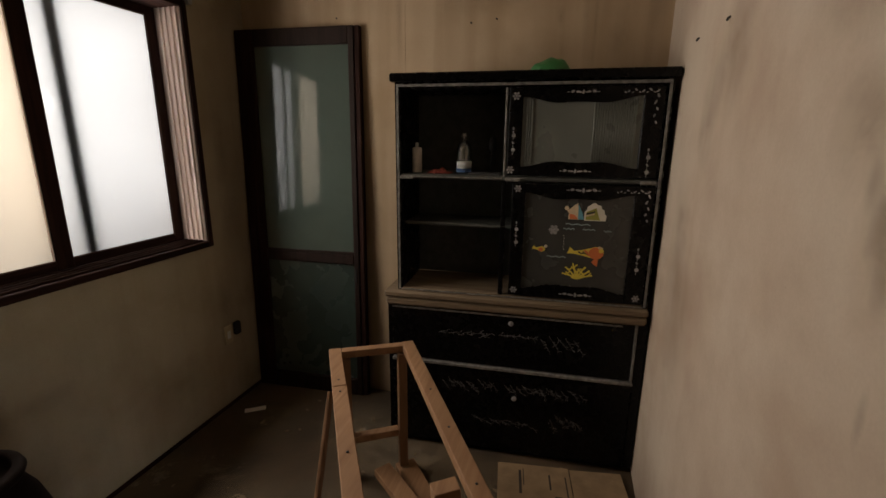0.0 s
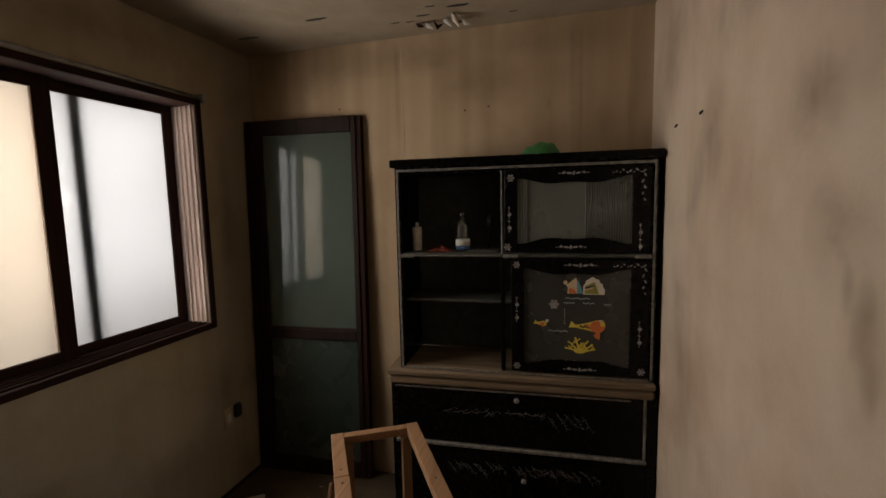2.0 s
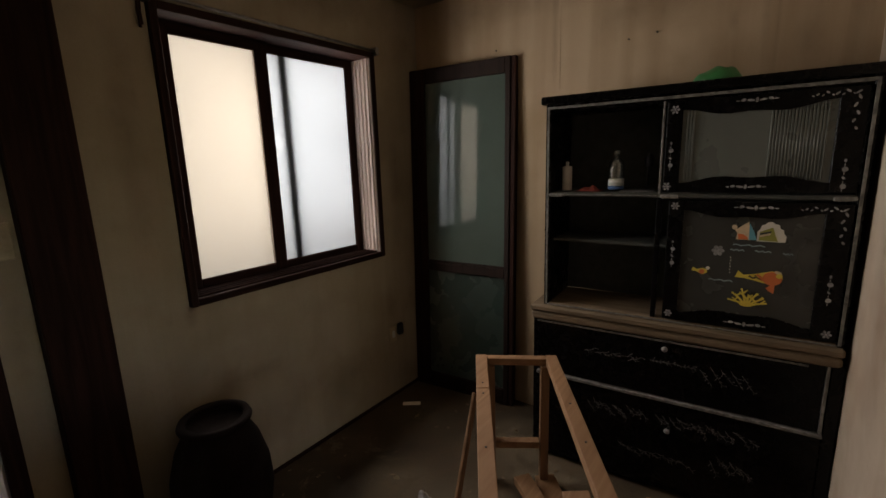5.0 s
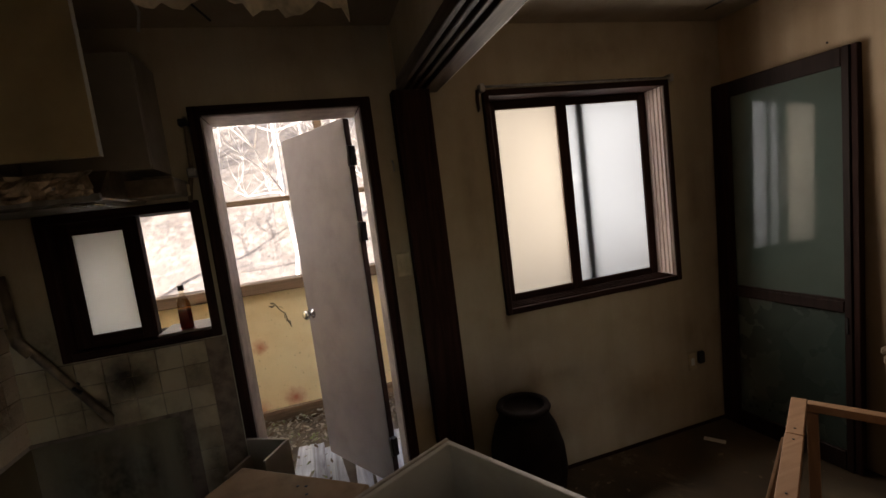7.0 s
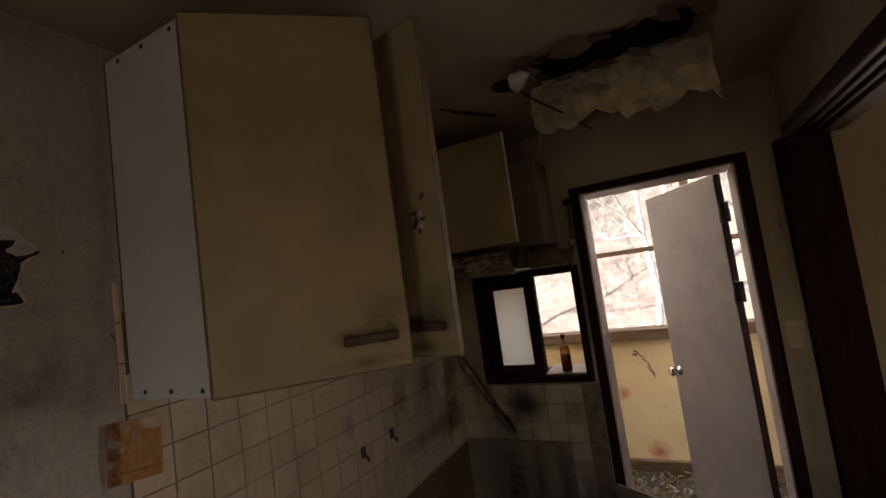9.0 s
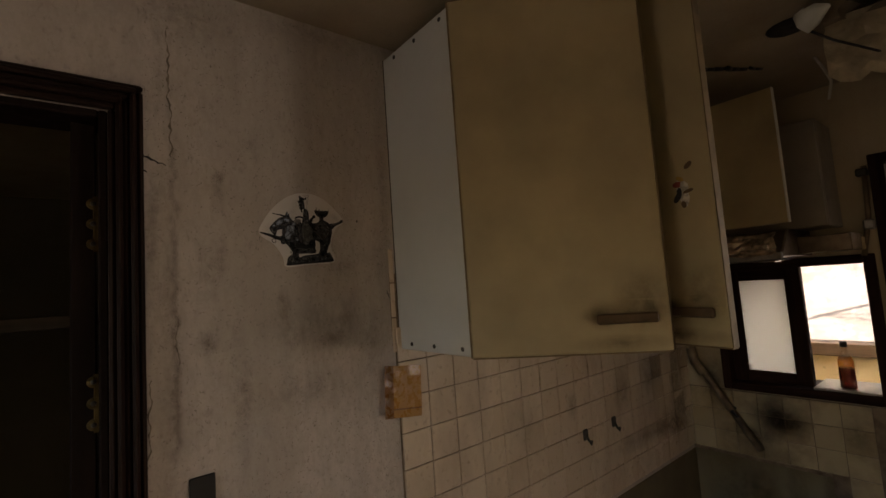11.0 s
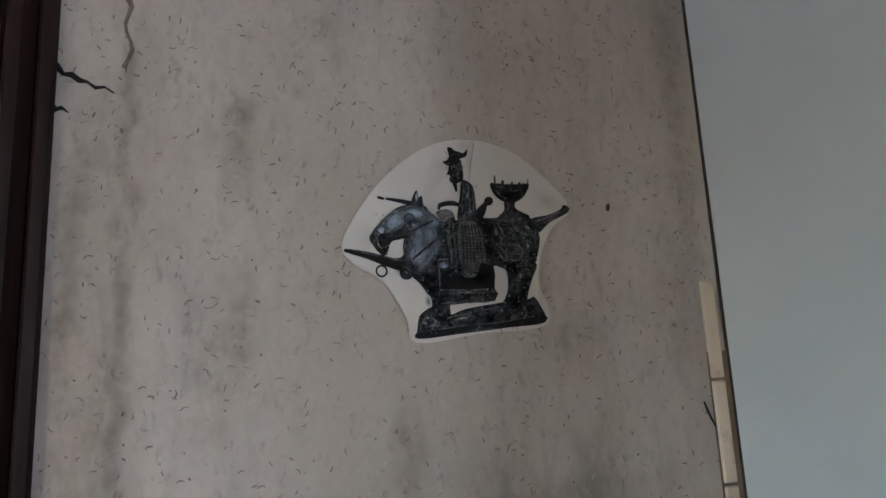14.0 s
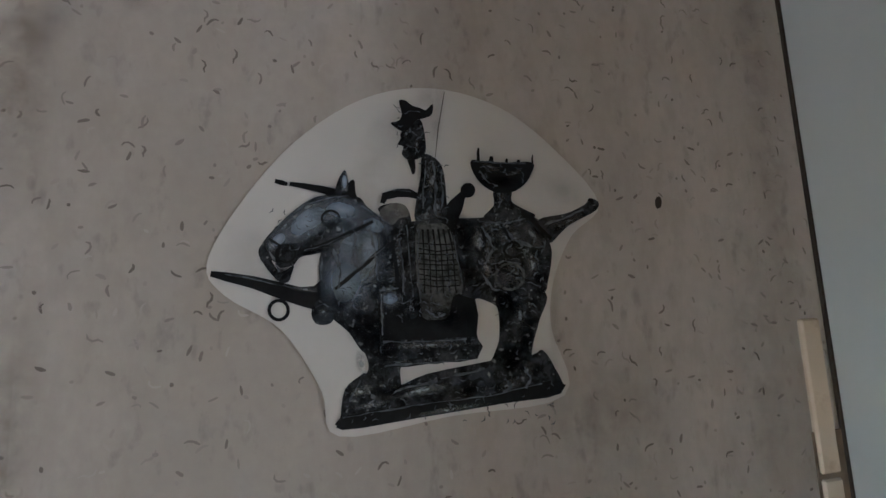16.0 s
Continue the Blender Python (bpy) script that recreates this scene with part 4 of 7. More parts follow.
part("label_band", lathe([(0.0340, 0.0), (0.0340, 0.014)], 24, (-0.627, 1.97, 1.342)), M_BLUE, pb, "blue label band")
part("cap", lathe([(0.014, 0), (0.014, 0.016), (0.012, 0.018)], 16, (-0.627, 1.97, 1.493)), M_CLEARP, pb)
br = thing("dish_brush", "black dish brush leaning inside the cupboard", "brush", (-0.513, 2.06, 1.334))
part("handle", tube([(-0.513, 2.03, 1.336), (-0.513, 2.10, 1.44)], 0.006), M_BLACK, br)
part("head", lathe([(0.004, 0), (0.018, 0.012), (0.021, 0.04), (0.012, 0.062), (0.003, 0.066)], 14, (-0.513, 2.10, 1.43)), M_BLACK, br)
rg = bmesh.new()
bmesh.ops.create_grid(rg, x_segments=16, y_segments=10, size=1)
for v in rg.verts:
    f = max(0, 1 - v.co.x ** 2) * max(0, 1 - v.co.y ** 2)
    v.co = Vector((-0.735 + v.co.x * 0.055, 1.955 + v.co.y * 0.05, 1.336 + 0.028 * f * (0.6 + 0.8 * noise.noise(v.co * 2.2))))
loose = [solo("red_rag", rg, M_RED, "crumpled dull red rag on the cupboard shelf", "rag")]
loose.append(solo("dark_tray", block(-0.60, 1.90, 1.334, -0.46, 2.0, 1.341, 0.003), M_STEEL, "flat grey tray on the cupboard shelf", "tray"))
gb = bmesh.new()
bmesh.ops.create_uvsphere(gb, u_segments=28, v_segments=14, radius=1)
for v in gb.verts:
    q = v.co.copy()
    v.co = Vector((-0.262 + q.x * 0.085 * (1.15 if q.x < 0 else 0.9), 1.98 + q.y * 0.075, 1.750 + max(0, q.z) * 0.058 * (1 + 0.35 * noise.noise(q * 1.7))))
for f in gb.faces:
    f.smooth = True
loose.append(solo("green_plastic_bag", gb, M_GREEN, "crumpled green plastic bag on top of the cupboard", "plastic bag"))

# the cupboard and what it holds stand slightly askew of the wall
askew = Matrix.Translation((0.2, 1.865, 1.48)) @ Matrix.Rotation(radians(3.5), 4, "Z") @ Matrix.Diagonal((0.98, 1.0, 0.982, 1.0)) @ Matrix.Translation((-0.2, -1.865, -1.48))
for ob in cup.children_recursive + wb.children_recursive + pb.children_recursive + br.children_recursive + loose:
    ob.data.transform(askew)

# ---- the leaning glazed door ----
gd = thing("glazed_door", "brown wooden door with green figured glass leaning on the wall", "door", (-1.56, 2.1, 0))
lean = Matrix.Translation((-1.918, 2.055, 0.0)) @ Matrix.Rotation(radians(4.5), 4, "Z") @ Matrix.Rotation(radians(-1.6), 4, "X")
DW, DH = 0.70, 2.035


def gpart(name, x0, z0, x1, z1, m, y0=0.0, y1=0.036, r=0.004, label="", parent=None):
    return part(name, block(x0, y0, z0, x1, y1, z1, r, lean), m, parent or gd, label)


gpart("stile", 0, 0, 0.105, DH, M_TRIM)
gpart("stile", DW - 0.062, 0, DW - 0.03, DH, M_DOORWOOD)
gpart("edge", DW - 0.03, 0, DW, DH, M_TRIM, 0.006, 0.046)
gpart("top_rail", 0.105, DH - 0.085, DW - 0.062, DH, M_DOORWOOD)
gpart("middle_rail", 0.105, 0.80, DW - 0.062, 0.855, M_DOORWOOD)
gpart("bottom_rail", 0.105, 0.0, DW - 0.062, 0.10, M_DOORWOOD)
gpart("glazing_bead", 0.105, 0.855, DW - 0.062, 0.868, M_DOORWOOD, 0.002, 0.03, 0.002)
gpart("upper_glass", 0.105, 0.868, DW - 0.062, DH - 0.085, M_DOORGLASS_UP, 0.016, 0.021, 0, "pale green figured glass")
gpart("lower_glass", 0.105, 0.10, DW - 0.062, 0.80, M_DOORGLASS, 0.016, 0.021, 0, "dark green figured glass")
gpart("latch", DW - 0.055, 0.70, DW - 0.045, 0.78, M_BLACK, -0.004, 0.002, 0.001)

# ---- dining side: jar, trestle frame, floor litter ----
jar = thing("earthenware_jar", "dark glazed earthenware jar standing by the wall", "jar", (-1.66, 0.585, 0))
JZ = (-1.66, 0.585, 0)
part("body", lathe([(0.095, 0), (0.11, 0.02), (0.155, 0.14), (0.178, 0.28), (0.172, 0.38), (0.145, 0.48), (0.112, 0.545), (0.105, 0.56), (0.092, 0.555), (0.10, 0.52), (0.13, 0.45), (0.14, 0.3), (0.08, 0.04)], 36, JZ), M_ONGGI, jar)
part("rim", lathe([(0.098, 0.0), (0.122, 0.004), (0.128, 0.018), (0.122, 0.032), (0.100, 0.034), (0.096, 0.02), (0.098, 0.001)], 36, (-1.66, 0.585, 0.556)), M_ONGGI, jar)

tf = thing("trestle_frame", "rough nailed table frame of raw pine battens, without a top", "wooden frame", (-0.7, 1.2, 0))
ax = Vector((0.534, -0.845, 0)).normalized()
sd = Vector((0.845, 0.534, 0)).normalized()
A0, B0, TZ, TL = Vector((-1.055, 1.490, 0)), Vector((-0.790, 1.645, 0)), 0.612, 0.98


def up(v, z):
    return (v.x, v.y, z)


part("rail", bar(up(A0, TZ), up(A0 + ax * 0.30, TZ), 0.050, 0.034), M_PINE, tf)
part("rail", bar(up(A0 + ax * 0.303, TZ), up(A0 + ax * TL, TZ - 0.002), 0.052, 0.034), M_PINE, tf)
part("rail", bar(up(B0, TZ), up(B0 + ax * TL, TZ), 0.050, 0.034), M_PINE, tf)
part("cross_rail", bar(up(A0 + sd * 0.026 - ax * -0.02, TZ), up(B0 - sd * 0.026 - ax * -0.02, TZ), 0.038, 0.032), M_PINE, tf)
part("cross_rail", bar(up(A0 + ax * TL + sd * 0.026 - ax * 0.04, TZ), up(B0 + ax * TL - sd * 0.026 - ax * 0.04, TZ), 0.04, 0.032), M_PINE, tf)
for base in (A0 + ax * 0.03 + sd * 0.04, B0 + ax * 0.03 - sd * 0.03, A0 + ax * (TL - 0.04) + sd * 0.045, B0 + ax * (TL - 0.04) - sd * 0.045):
    part("leg", bar(up(base, 0.0), up(base, TZ - 0.018), 0.045, 0.036, tuple(sd)), M_PINE_V, tf)
part("stretcher", bar(up(A0 + ax * 0.03 + sd * 0.06, 0.205), up(B0 + ax * 0.03 - sd * 0.05, 0.215), 0.038, 0.032), M_PINE, tf)
part("block", bar(up(B0 + ax * 0.80 - sd * 0.10, 0.555), up(B0 + ax * 0.80 - sd * 0.028, 0.560), 0.05, 0.06), M_PINE, tf, "stub of a sawn batten")
part("brace", bar(up(A0 + ax * 0.22 - sd * 0.03, 0.56), up(A0 + ax * 0.62 - sd * 0.16, 0.02), 0.012, 0.05), M_PINE_V, tf)
for p0, d in ((A0, 0.26), (A0, 0.34), (A0, 0.66), (B0, 0.40), (B0, 0.62), (B0, 0.86)):
    part("nail", lathe([(0.004, 0), (0.004, 0.002), (0.001, 0.003)], 8, up(p0 + ax * d, TZ + 0.0165)), M_BLACK, tf)
ln = bar((-0.86, 1.50, 0.075), (-0.42, 1.16, 0.045), 0.075, 0.035)
solo("split_batten", ln, M_PINE, "short split pine batten lying on the floor", "batten")
solo("batten_offcut", bar((-0.80, 1.62, 0.02), (-0.52, 1.30, 0.02), 0.09, 0.038), M_PINE, "pine offcut lying on the floor", "batten")
cb = thing("flattened_carton", "flattened brown cardboard carton on the floor", "cardboard", (-0.15, 1.72, 0))
cbm = Matrix.Translation((-0.17, 1.66, 0.004)) @ Matrix.Rotation(radians(8), 4, "Z")
part("sheet", block(-0.20, -0.13, 0, 0.12, 0.14, 0.006, 0.001, cbm), M_CARD, cb)
part("flap", block(0.124, -0.13, 0, 0.35, 0.13, 0.005, 0.001, cbm @ Matrix.Rotation(radians(-1.5), 4, "Y")), M_CARD, cb)
for i, (x, y, w, h) in enumerate(((-0.10, 0.03, 0.012, 0.14), (-0.085, 0.06, 0.004, 0.10), (0.03, 0.04, 0.008, 0.09), (0.10, 0.02, 0.006, 0.12), (0.06, -0.05, 0.03, 0.02))):
    part("printed_bar", block(x - w / 2, y - h / 2, 0.0062, x + w / 2, y + h / 2, 0.0068, 0, cbm), M_INK, cb)
solo("paper_scrap", block(-0.06, -0.018, 0.0, 0.05, 0.018, 0.004, 0.001, Matrix.Translation((-1.76, 1.81, 0.001)) @ Matrix.Rotation(radians(35), 4, "Z")), M_BOTTLE, "torn pale paper scrap on the floor", "paper")
gl = thing("work_glove", "crumpled grey cotton work glove on the floor", "glove", (-1.16, 1.17, 0.0))
for i, name in enumerate(("palm", "cuff", "finger", "finger", "finger", "finger", "thumb")):
    a = i * 0.8
    part(name, tube([(-1.17 + 0.04 * math.cos(a), 1.17 + 0.04 * math.sin(a), 0.012), (-1.16 + 0.02 * math.cos(a + 1), 1.17 + 0.02 * math.sin(a + 1), 0.045 + 0.012 * (i % 3)), (-1.13 + 0.045 * math.cos(a + 2.2), 1.16 + 0.04 * math.sin(a + 2.2), 0.014)], [0.012, 0.018, 0.012], 8), M_CLOTH, gl)
rnd = random.Random(11)
lit = bmesh.new()
for i in range(90):
    x, y, s = rnd.uniform(-1.9, 0.15), rnd.uniform(0.5, 2.15), rnd.uniform(0.003, 0.011)
    m = Matrix.Translation((x, y, 0.002)) @ Matrix.Rotation(rnd.uniform(0, 6.28), 4, "Z")
    vs = box(lit, -s, -s * 0.6, 0, s, s * 0.5, s * rnd.uniform(0.15, 0.4))
    for v in vs:
        v.co = m @ v.co
solo("floor_grit", lit, M_LEDGE, "scattered plaster crumbs and grit on the floor", "debris", kind="stuff")

ol = thing("wall_outlet", "yellowed wall outlet with a black plug beside it", "outlet", (-1.93, 1.86, 0.42))
part("plate", block(-1.93, 1.815, 0.365, -1.921, 1.875, 0.470, 0.003), M_CREAM, ol)
part("socket", block(-1.921, 1.832, 0.395, -1.919, 1.858, 0.440, 0.001), M_WHITE, ol)
part("plug", block(-1.93, 1.882, 0.400, -1.900, 1.925, 0.475, 0.008), M_BLACK, ol, "black plug")
sw = thing("light_switch", "yellowed light switch plate", "light switch", (-1.93, 0.19, 1.29))
part("plate", block(-1.93, 0.128, 1.235, -1.920, 0.196, 1.350, 0.004), M_CREAM, sw)
part("rocker", block(-1.920, 0.150, 1.275, -1.915, 0.172, 1.310, 0.002), M_CREAM, sw)
hk = thing("wall_hook", "small rusty hook on the wall", "hook", (-1.93, 0.178, 1.77))
part("hook", tube([(-1.93, 0.178, 1.79), (-1.915, 0.178, 1.775), (-1.912, 0.178, 1.750), (-1.922, 0.178, 1.742)], 0.005, 6), M_STEEL, hk)
for x, y, z in ((0.21, 1.692, 1.807), (0.21, 1.383, 1.796)):
    solo("nail", tube([(x, y, z), (x - 0.005, y, z - 0.002), (x - 0.007, y + 0.003, z - 0.008)], 0.0035, 6), M_BLACK, "bent rusty nail in the papered wall", "nail")
for x, z in ((-0.661, 2.02), (-0.541, 2.03), (-1.362, 2.08)):
    solo("nail", tube([(x, 2.2, z), (x, 2.194, z - 0.003), (x + 0.006, 2.192, z - 0.006)], 0.003, 6), M_BLACK, "bent rusty nail in the papered wall", "nail")
seam = bmesh.new()
for x in (-1.0, 0.10):
    box(seam, x, 2.1985, 0.0, x + 0.010, 2.2, 2.41)
structure("wallpaper_seam", seam, M_WALL_N, "raised seams of the wallpaper strips", "trim")
sc = thing("peeling_ceiling_scraps", "peeling paper hanging from the ceiling by the wall", "peeling paper", (-0.75, 2.05, 2.41))
for i in range(6):
    x = -0.86 + i * 0.045
    part("scrap", tube([(x, 2.06, 2.409), (x + 0.02, 2.05 - 0.01 * (i % 2), 2.395 - 0.01 * (i % 3)), (x + 0.045, 2.045, 2.385 - 0.016 * (i % 2))], [0.002, 0.011, 0.003], 5), M_WHITE if i % 2 else M_TRIM, sc)

# ---- soft stains ----
def smear_material(name, color, strength, scale, lo=0.25, hi=0.8):
    """A stain that fades out towards its rim, broken up by grain."""
    n = Nodes(name)
    uv = n.add("ShaderNodeUVMap").outputs["UV"]
    d = n.add("ShaderNodeVectorMath", operation="DISTANCE")
    n.put(d.inputs[0], uv)
    d.inputs[1].default_value = (0.5, 0.5, 0)
    fall = n.ramp(d.outputs["Value"], 0.0, 0.5, 1, 0)
    a = n.math("MULTIPLY", fall, n.ramp(n.noise(scale, 6, rough=0.7), lo, hi))
    n.put(n.b.inputs["Alpha"], n.math("MULTIPLY", a, strength))
    return n.done(color, 0.8, spec=0.1)


def smear(bm, place, u, v, a, b, turn=0):
    """One stain sheet with radii a and b about (u, v)."""
    layer = bm.loops.layers.uv.verify()
    c, s = math.cos(radians(turn)), math.sin(radians(turn))
    k = ((-1, -1), (1, -1), (1, 1), (-1, 1))
    f = bm.faces.new([bm.verts.new(place(u + a * p * c - b * q * s, v + a * p * s + b * q * c, 0)) for p, q in k])
    for loop, (p, q) in zip(f.loops, k):
        loop[layer].uv = (0.5 + 0.5 * p, 0.5 + 0.5 * q)


M_RUST = smear_material("brown_damp_stain", (0.24, 0.18, 0.12), 0.38, 55, 0.3, 0.65)
M_SEAM = plain("torn_paper_edge", (0.22, 0.185, 0.15), 0.9, vary=0.5, scale=60)
M_GRIME = smear_material("greasy_grime", (0.05, 0.033, 0.018), 0.75, 26)
M_MOULD = smear_material("grey_mould", (0.22, 0.18, 0.14), 0.34, 48, 0.36, 0.72)

M_DRIP = smear_material("brown_damp_drips", (0.20, 0.135, 0.085), 0.28, 9, 0.15, 0.7)
M_SOFT = smear_material("soft_brown_blotch", (0.31, 0.215, 0.145), 0.42, 5, 0.2, 0.7)


def wall_stains(name, parent, place, spots, material, label):
    """Stains on a wall, each a part of it."""
    for i, (u, v, a, b) in enumerate(spots):
        bm = bmesh.new()
        smear(bm, lambda p, q, k: place(p, q, 0.0008 + 0.00006 * i), u, v, a, b)
        part(name, bm, material, parent, label)


wall_stains("blotch", wall_e, lambda u, v, h: (0.21 - h, u, v), [(1.30, 1.70, 0.16, 0.18), (1.45, 1.55, 0.10, 0.16), (0.78, 1.70, 0.16, 0.10), (0.70, 1.50, 0.10, 0.10), (0.62, 1.36, 0.07, 0.12), (1.62, 1.20, 0.14, 0.22), (1.10, 1.98, 0.25, 0.10), (1.5, 0.9, 0.2, 0.3), (0.55, 1.9, 0.2, 0.3), (1.75, 2.1, 0.2, 0.2)], M_SOFT, "soft brown damp blotch")
wall_stains("drip_stain", wall_e, lambda u, v, h: (0.2092 - h, u, v), [(0.62, 1.40, 0.03, 0.06), (0.60, 1.32, 0.02, 0.05), (0.66, 1.43, 0.02, 0.04), (0.58, 1.15, 0.012, 0.05), (0.865, 1.905, 0.008, 0.03), (0.868, 1.925, 0.008, 0.01), (0.824, 1.241, 0.004, 0.003), (1.096, 1.833, 0.003, 0.008), (1.375, 1.783, 0.004, 0.012)], M_DRIP, "dark drip stain")
wall_stains("water_mark", wall_n, lambda u, v, h: (u, 2.2 - h, v), [(0.14, 2.1, 0.05, 0.35), (-0.14, 2.1, 0.02, 0.3), (-0.10, 2.05, 0.012, 0.3), (-0.25, 2.02, 0.02, 0.05), (-1.02, 2.1, 0.02, 0.3), (-0.95, 2.30, 0.45, 0.10), (-0.2, 2.32, 0.35, 0.09), (-1.5, 2.30, 0.4, 0.12), (-0.6, 2.15, 0.25, 0.12), (0.0, 1.9, 0.06, 0.15)], M_DRIP, "brown water mark")
wall_stains("damp_mark", wall_w, lambda u, v, h: (-1.93 + h, u, v), [(0.79, 0.56, 0.06, 0.08), (0.72, 0.48, 0.05, 0.08), (0.67, 0.90, 0.03, 0.06), (0.95, 0.55, 0.14, 0.05), (1.5, 0.30, 0.35, 0.14), (0.9, 0.25, 0.25, 0.12), (1.95, 1.4, 0.08, 0.5), (2.1, 2.2, 0.2, 0.2), (1.3, 2.27, 0.6, 0.12), (0.55, 1.6, 0.06, 0.5), (1.85, 0.6, 0.06, 0.2), (-0.2, 2.30, 0.4, 0.12), (0.16, 1.0, 0.05, 0.4)], M_DRIP, "grey brown damp mark")
rip = bmesh.new()
for x, y, a in ((-1.28, 1.86, 0.05), (-1.72, 1.95, 0.06), (-0.62, 1.93, 0.05), (-0.40, 2.07, 0.02), (-0.80, 1.98, 0.03), (-0.74, 1.90, 0.025), (-0.95, 2.02, 0.02), (-0.88, 2.03, 0.02), (0.16, 1.9, 0.025)):
    flat([(x + a * c * (1 + 0.4 * noise.noise(Vector((c * 3, k * 3, x * 9)))), y + 0.22 * a * k * (1 + 0.6 * noise.noise(Vector((k * 4, c * 2, y * 7))))) for c, k in ((math.cos(j * 0.524), math.sin(j * 0.524)) for j in range(12))], lambda u, v, h: (u, v, 2.4094 - h), 0.0008, rip)
solo("ceiling_rips", rip, M_BLACK, "dark rips in the ceiling paper", "tear", kind="stuff")
scrap = bmesh.new()
tube([(-0.665, 2.00, 2.409), (-0.655, 2.01, 2.385), (-0.640, 2.02, 2.355)], [0.006, 0.016, 0.004], 5, scrap)
solo("hanging_paper_scrap", scrap, M_BOTTLE, "pale scrap of ceiling paper hanging down", "paper")
edge = bmesh.new()
box(edge, -1.9305, 0.236, 2.165, -1.926, 0.244, 2.409)
structure("wallpaper_edge", edge, M_WALL_N, "raised edge of a wallpaper strip by the post", "trim")

M_DUST = smear_material("pale_floor_dust", (0.30, 0.235, 0.155), 0.75, 11, 0.3, 0.6)
dust = bmesh.new()
for i, (x, y, a, b) in enumerate(((-1.05, 1.82, 0.34, 0.30), (-0.75, 1.62, 0.35, 0.25), (-1.40, 1.25, 0.26, 0.18), (-1.0, 1.2, 0.3, 0.3), (-0.3, 1.62, 0.4, 0.25), (-1.65, 1.75, 0.25, 0.3), (-0.45, 1.1, 0.4, 0.3))):
    smear(dust, lambda u, v, h: (u, v, 0.0012 + 0.0001 * i), x, y, a, b)
solo("floor_dust", dust, M_DUST, "pale plaster dust lying in patches on the floor", "dust", kind="stuff")

# ---- kitchen wall cabinets ----
UZ0, UZ1, UF = 1.531, 2.369, -1.129


def hinged(parent, hx, hy, angle, width, z0, z1):
    """A cabinet door hinged at (hx, hy) on its east side, swung out by angle."""
    m = Matrix.Translation((hx, hy, 0)) @ Matrix.Rotation(radians(180 - angle), 4, "Z")
    d = part("door", block(0, -0.018, z0, width, 0.0, z1, 0.002, m), M_OCHRE, parent, "ochre laminate door")
    for x0, x1, a, b in ((0.0, width, z0 - 0.003, z0), (0.0, width, z1, z1 + 0.002)):
        part("edge_band", block(x0, -0.0185, a, x1, 0.0005, b, 0, m), M_OCHRE_EDGE, d)
    part("edge_band", block(-0.004, -0.019, z0, 0.0, 0.001, z1, 0, m), M_OCHRE_EDGE, d)
    part("edge_band", block(width, -0.0185, z0, width + 0.0025, 0.0005, z1, 0, m), M_OCHRE_EDGE, d)
    part("handle", block(width - 0.150, -0.030, z0 + 0.060, width - 0.025, -0.018, z0 + 0.082, 0.004, m), M_HANDLE, d, "grimy brown bar handle")
    gr = bmesh.new()
    for u, v, a, b in ((width - 0.09, z0 + 0.082, 0.10, 0.028), (width - 0.13, z0 + 0.075, 0.05, 0.03), (width - 0.05, z0 + 0.11, 0.07, 0.08), (width - 0.10, z0 + 0.02, 0.12, 0.02)):
        smear(gr, lambda p, q, k: m @ Vector((p, -0.0187, q)), u, v, a, b)
    tagged(part("grime", gr, M_GRIME, d), "dark greasy smears round the handle", kind="stuff")
    for z in (z0 + 0.12, z1 - 0.12):
        part("hinge", block(0.004, 0.0, z - 0.02, 0.05, 0.010, z + 0.02, 0.002, m), M_STEEL, d)
    return d, m


cab_a = thing("wall_cabinet", "kitchen wall cabinet with a pale side and ochre door ajar", "wall cabinet", (-0.43, SY, UZ0), "kitchen wall cabinets")
cab_b = thing("wall_cabinet", "kitchen wall cabinet with its ochre door wide open", "wall cabinet", (-0.86, SY, UZ0), "kitchen wall cabinets")


def carcass(parent, x0, x1, side_mat):
    part("side", block(x1 - 0.016, SY, UZ0, x1, UF, UZ1, 0.0015), side_mat, parent, "pale blue-grey side panel")
    part("side", block(x0, SY, UZ0, x0 + 0.016, UF, UZ1, 0.0015), M_OCHRE_EDGE, parent)
    part("top", block(x0 + 0.016, SY, UZ1 - 0.016, x1 - 0.016, UF, UZ1, 0), M_WHITE, parent)
    part("bottom", block(x0 + 0.016, SY, UZ0, x1 - 0.016, UF, UZ0 + 0.016, 0), M_WHITE, parent)
    part("back", block(x0 + 0.016, SY, UZ0 + 0.016, x1 - 0.016, SY + 0.006, UZ1 - 0.016, 0), M_OCHRE_EDGE, parent)
    part("shelf", block(x0 + 0.016, SY + 0.006, 1.93, x1 - 0.016, UF - 0.03, 1.945, 0), M_WHITE, parent)


carcass(cab_a, -0.640, -0.218, M_PALEBLUE)
part("caulk_line", block(-0.2178, SY, UZ0, -0.2157, SY + 0.002, UZ1, 0), M_INK, cab_a, "dirty brown joint against the wall")
carcass(cab_b, -1.075, -0.645, M_OCHRE)
cab_d = thing("wall_cabinet", "narrow kitchen wall cabinet with a cream door", "wall cabinet", (-1.24, SY, UZ0), "kitchen wall cabinets")
part("body", block(-1.39, SY, UZ0, -1.08, UF, UZ1, 0.002), M_WHITE, cab_d)
part("door", block(-1.385, UF + 0.002, UZ0, -1.085, UF + 0.020, UZ1, 0.002), M_WHITE, cab_d, "cream laminate door")
hinged(cab_a, -0.222, UF + 0.002, 48, 0.42, UZ0, UZ1)
door_b, mb = hinged(cab_b, -0.655, UF + 0.002, 101, 0.42, UZ0, UZ1)
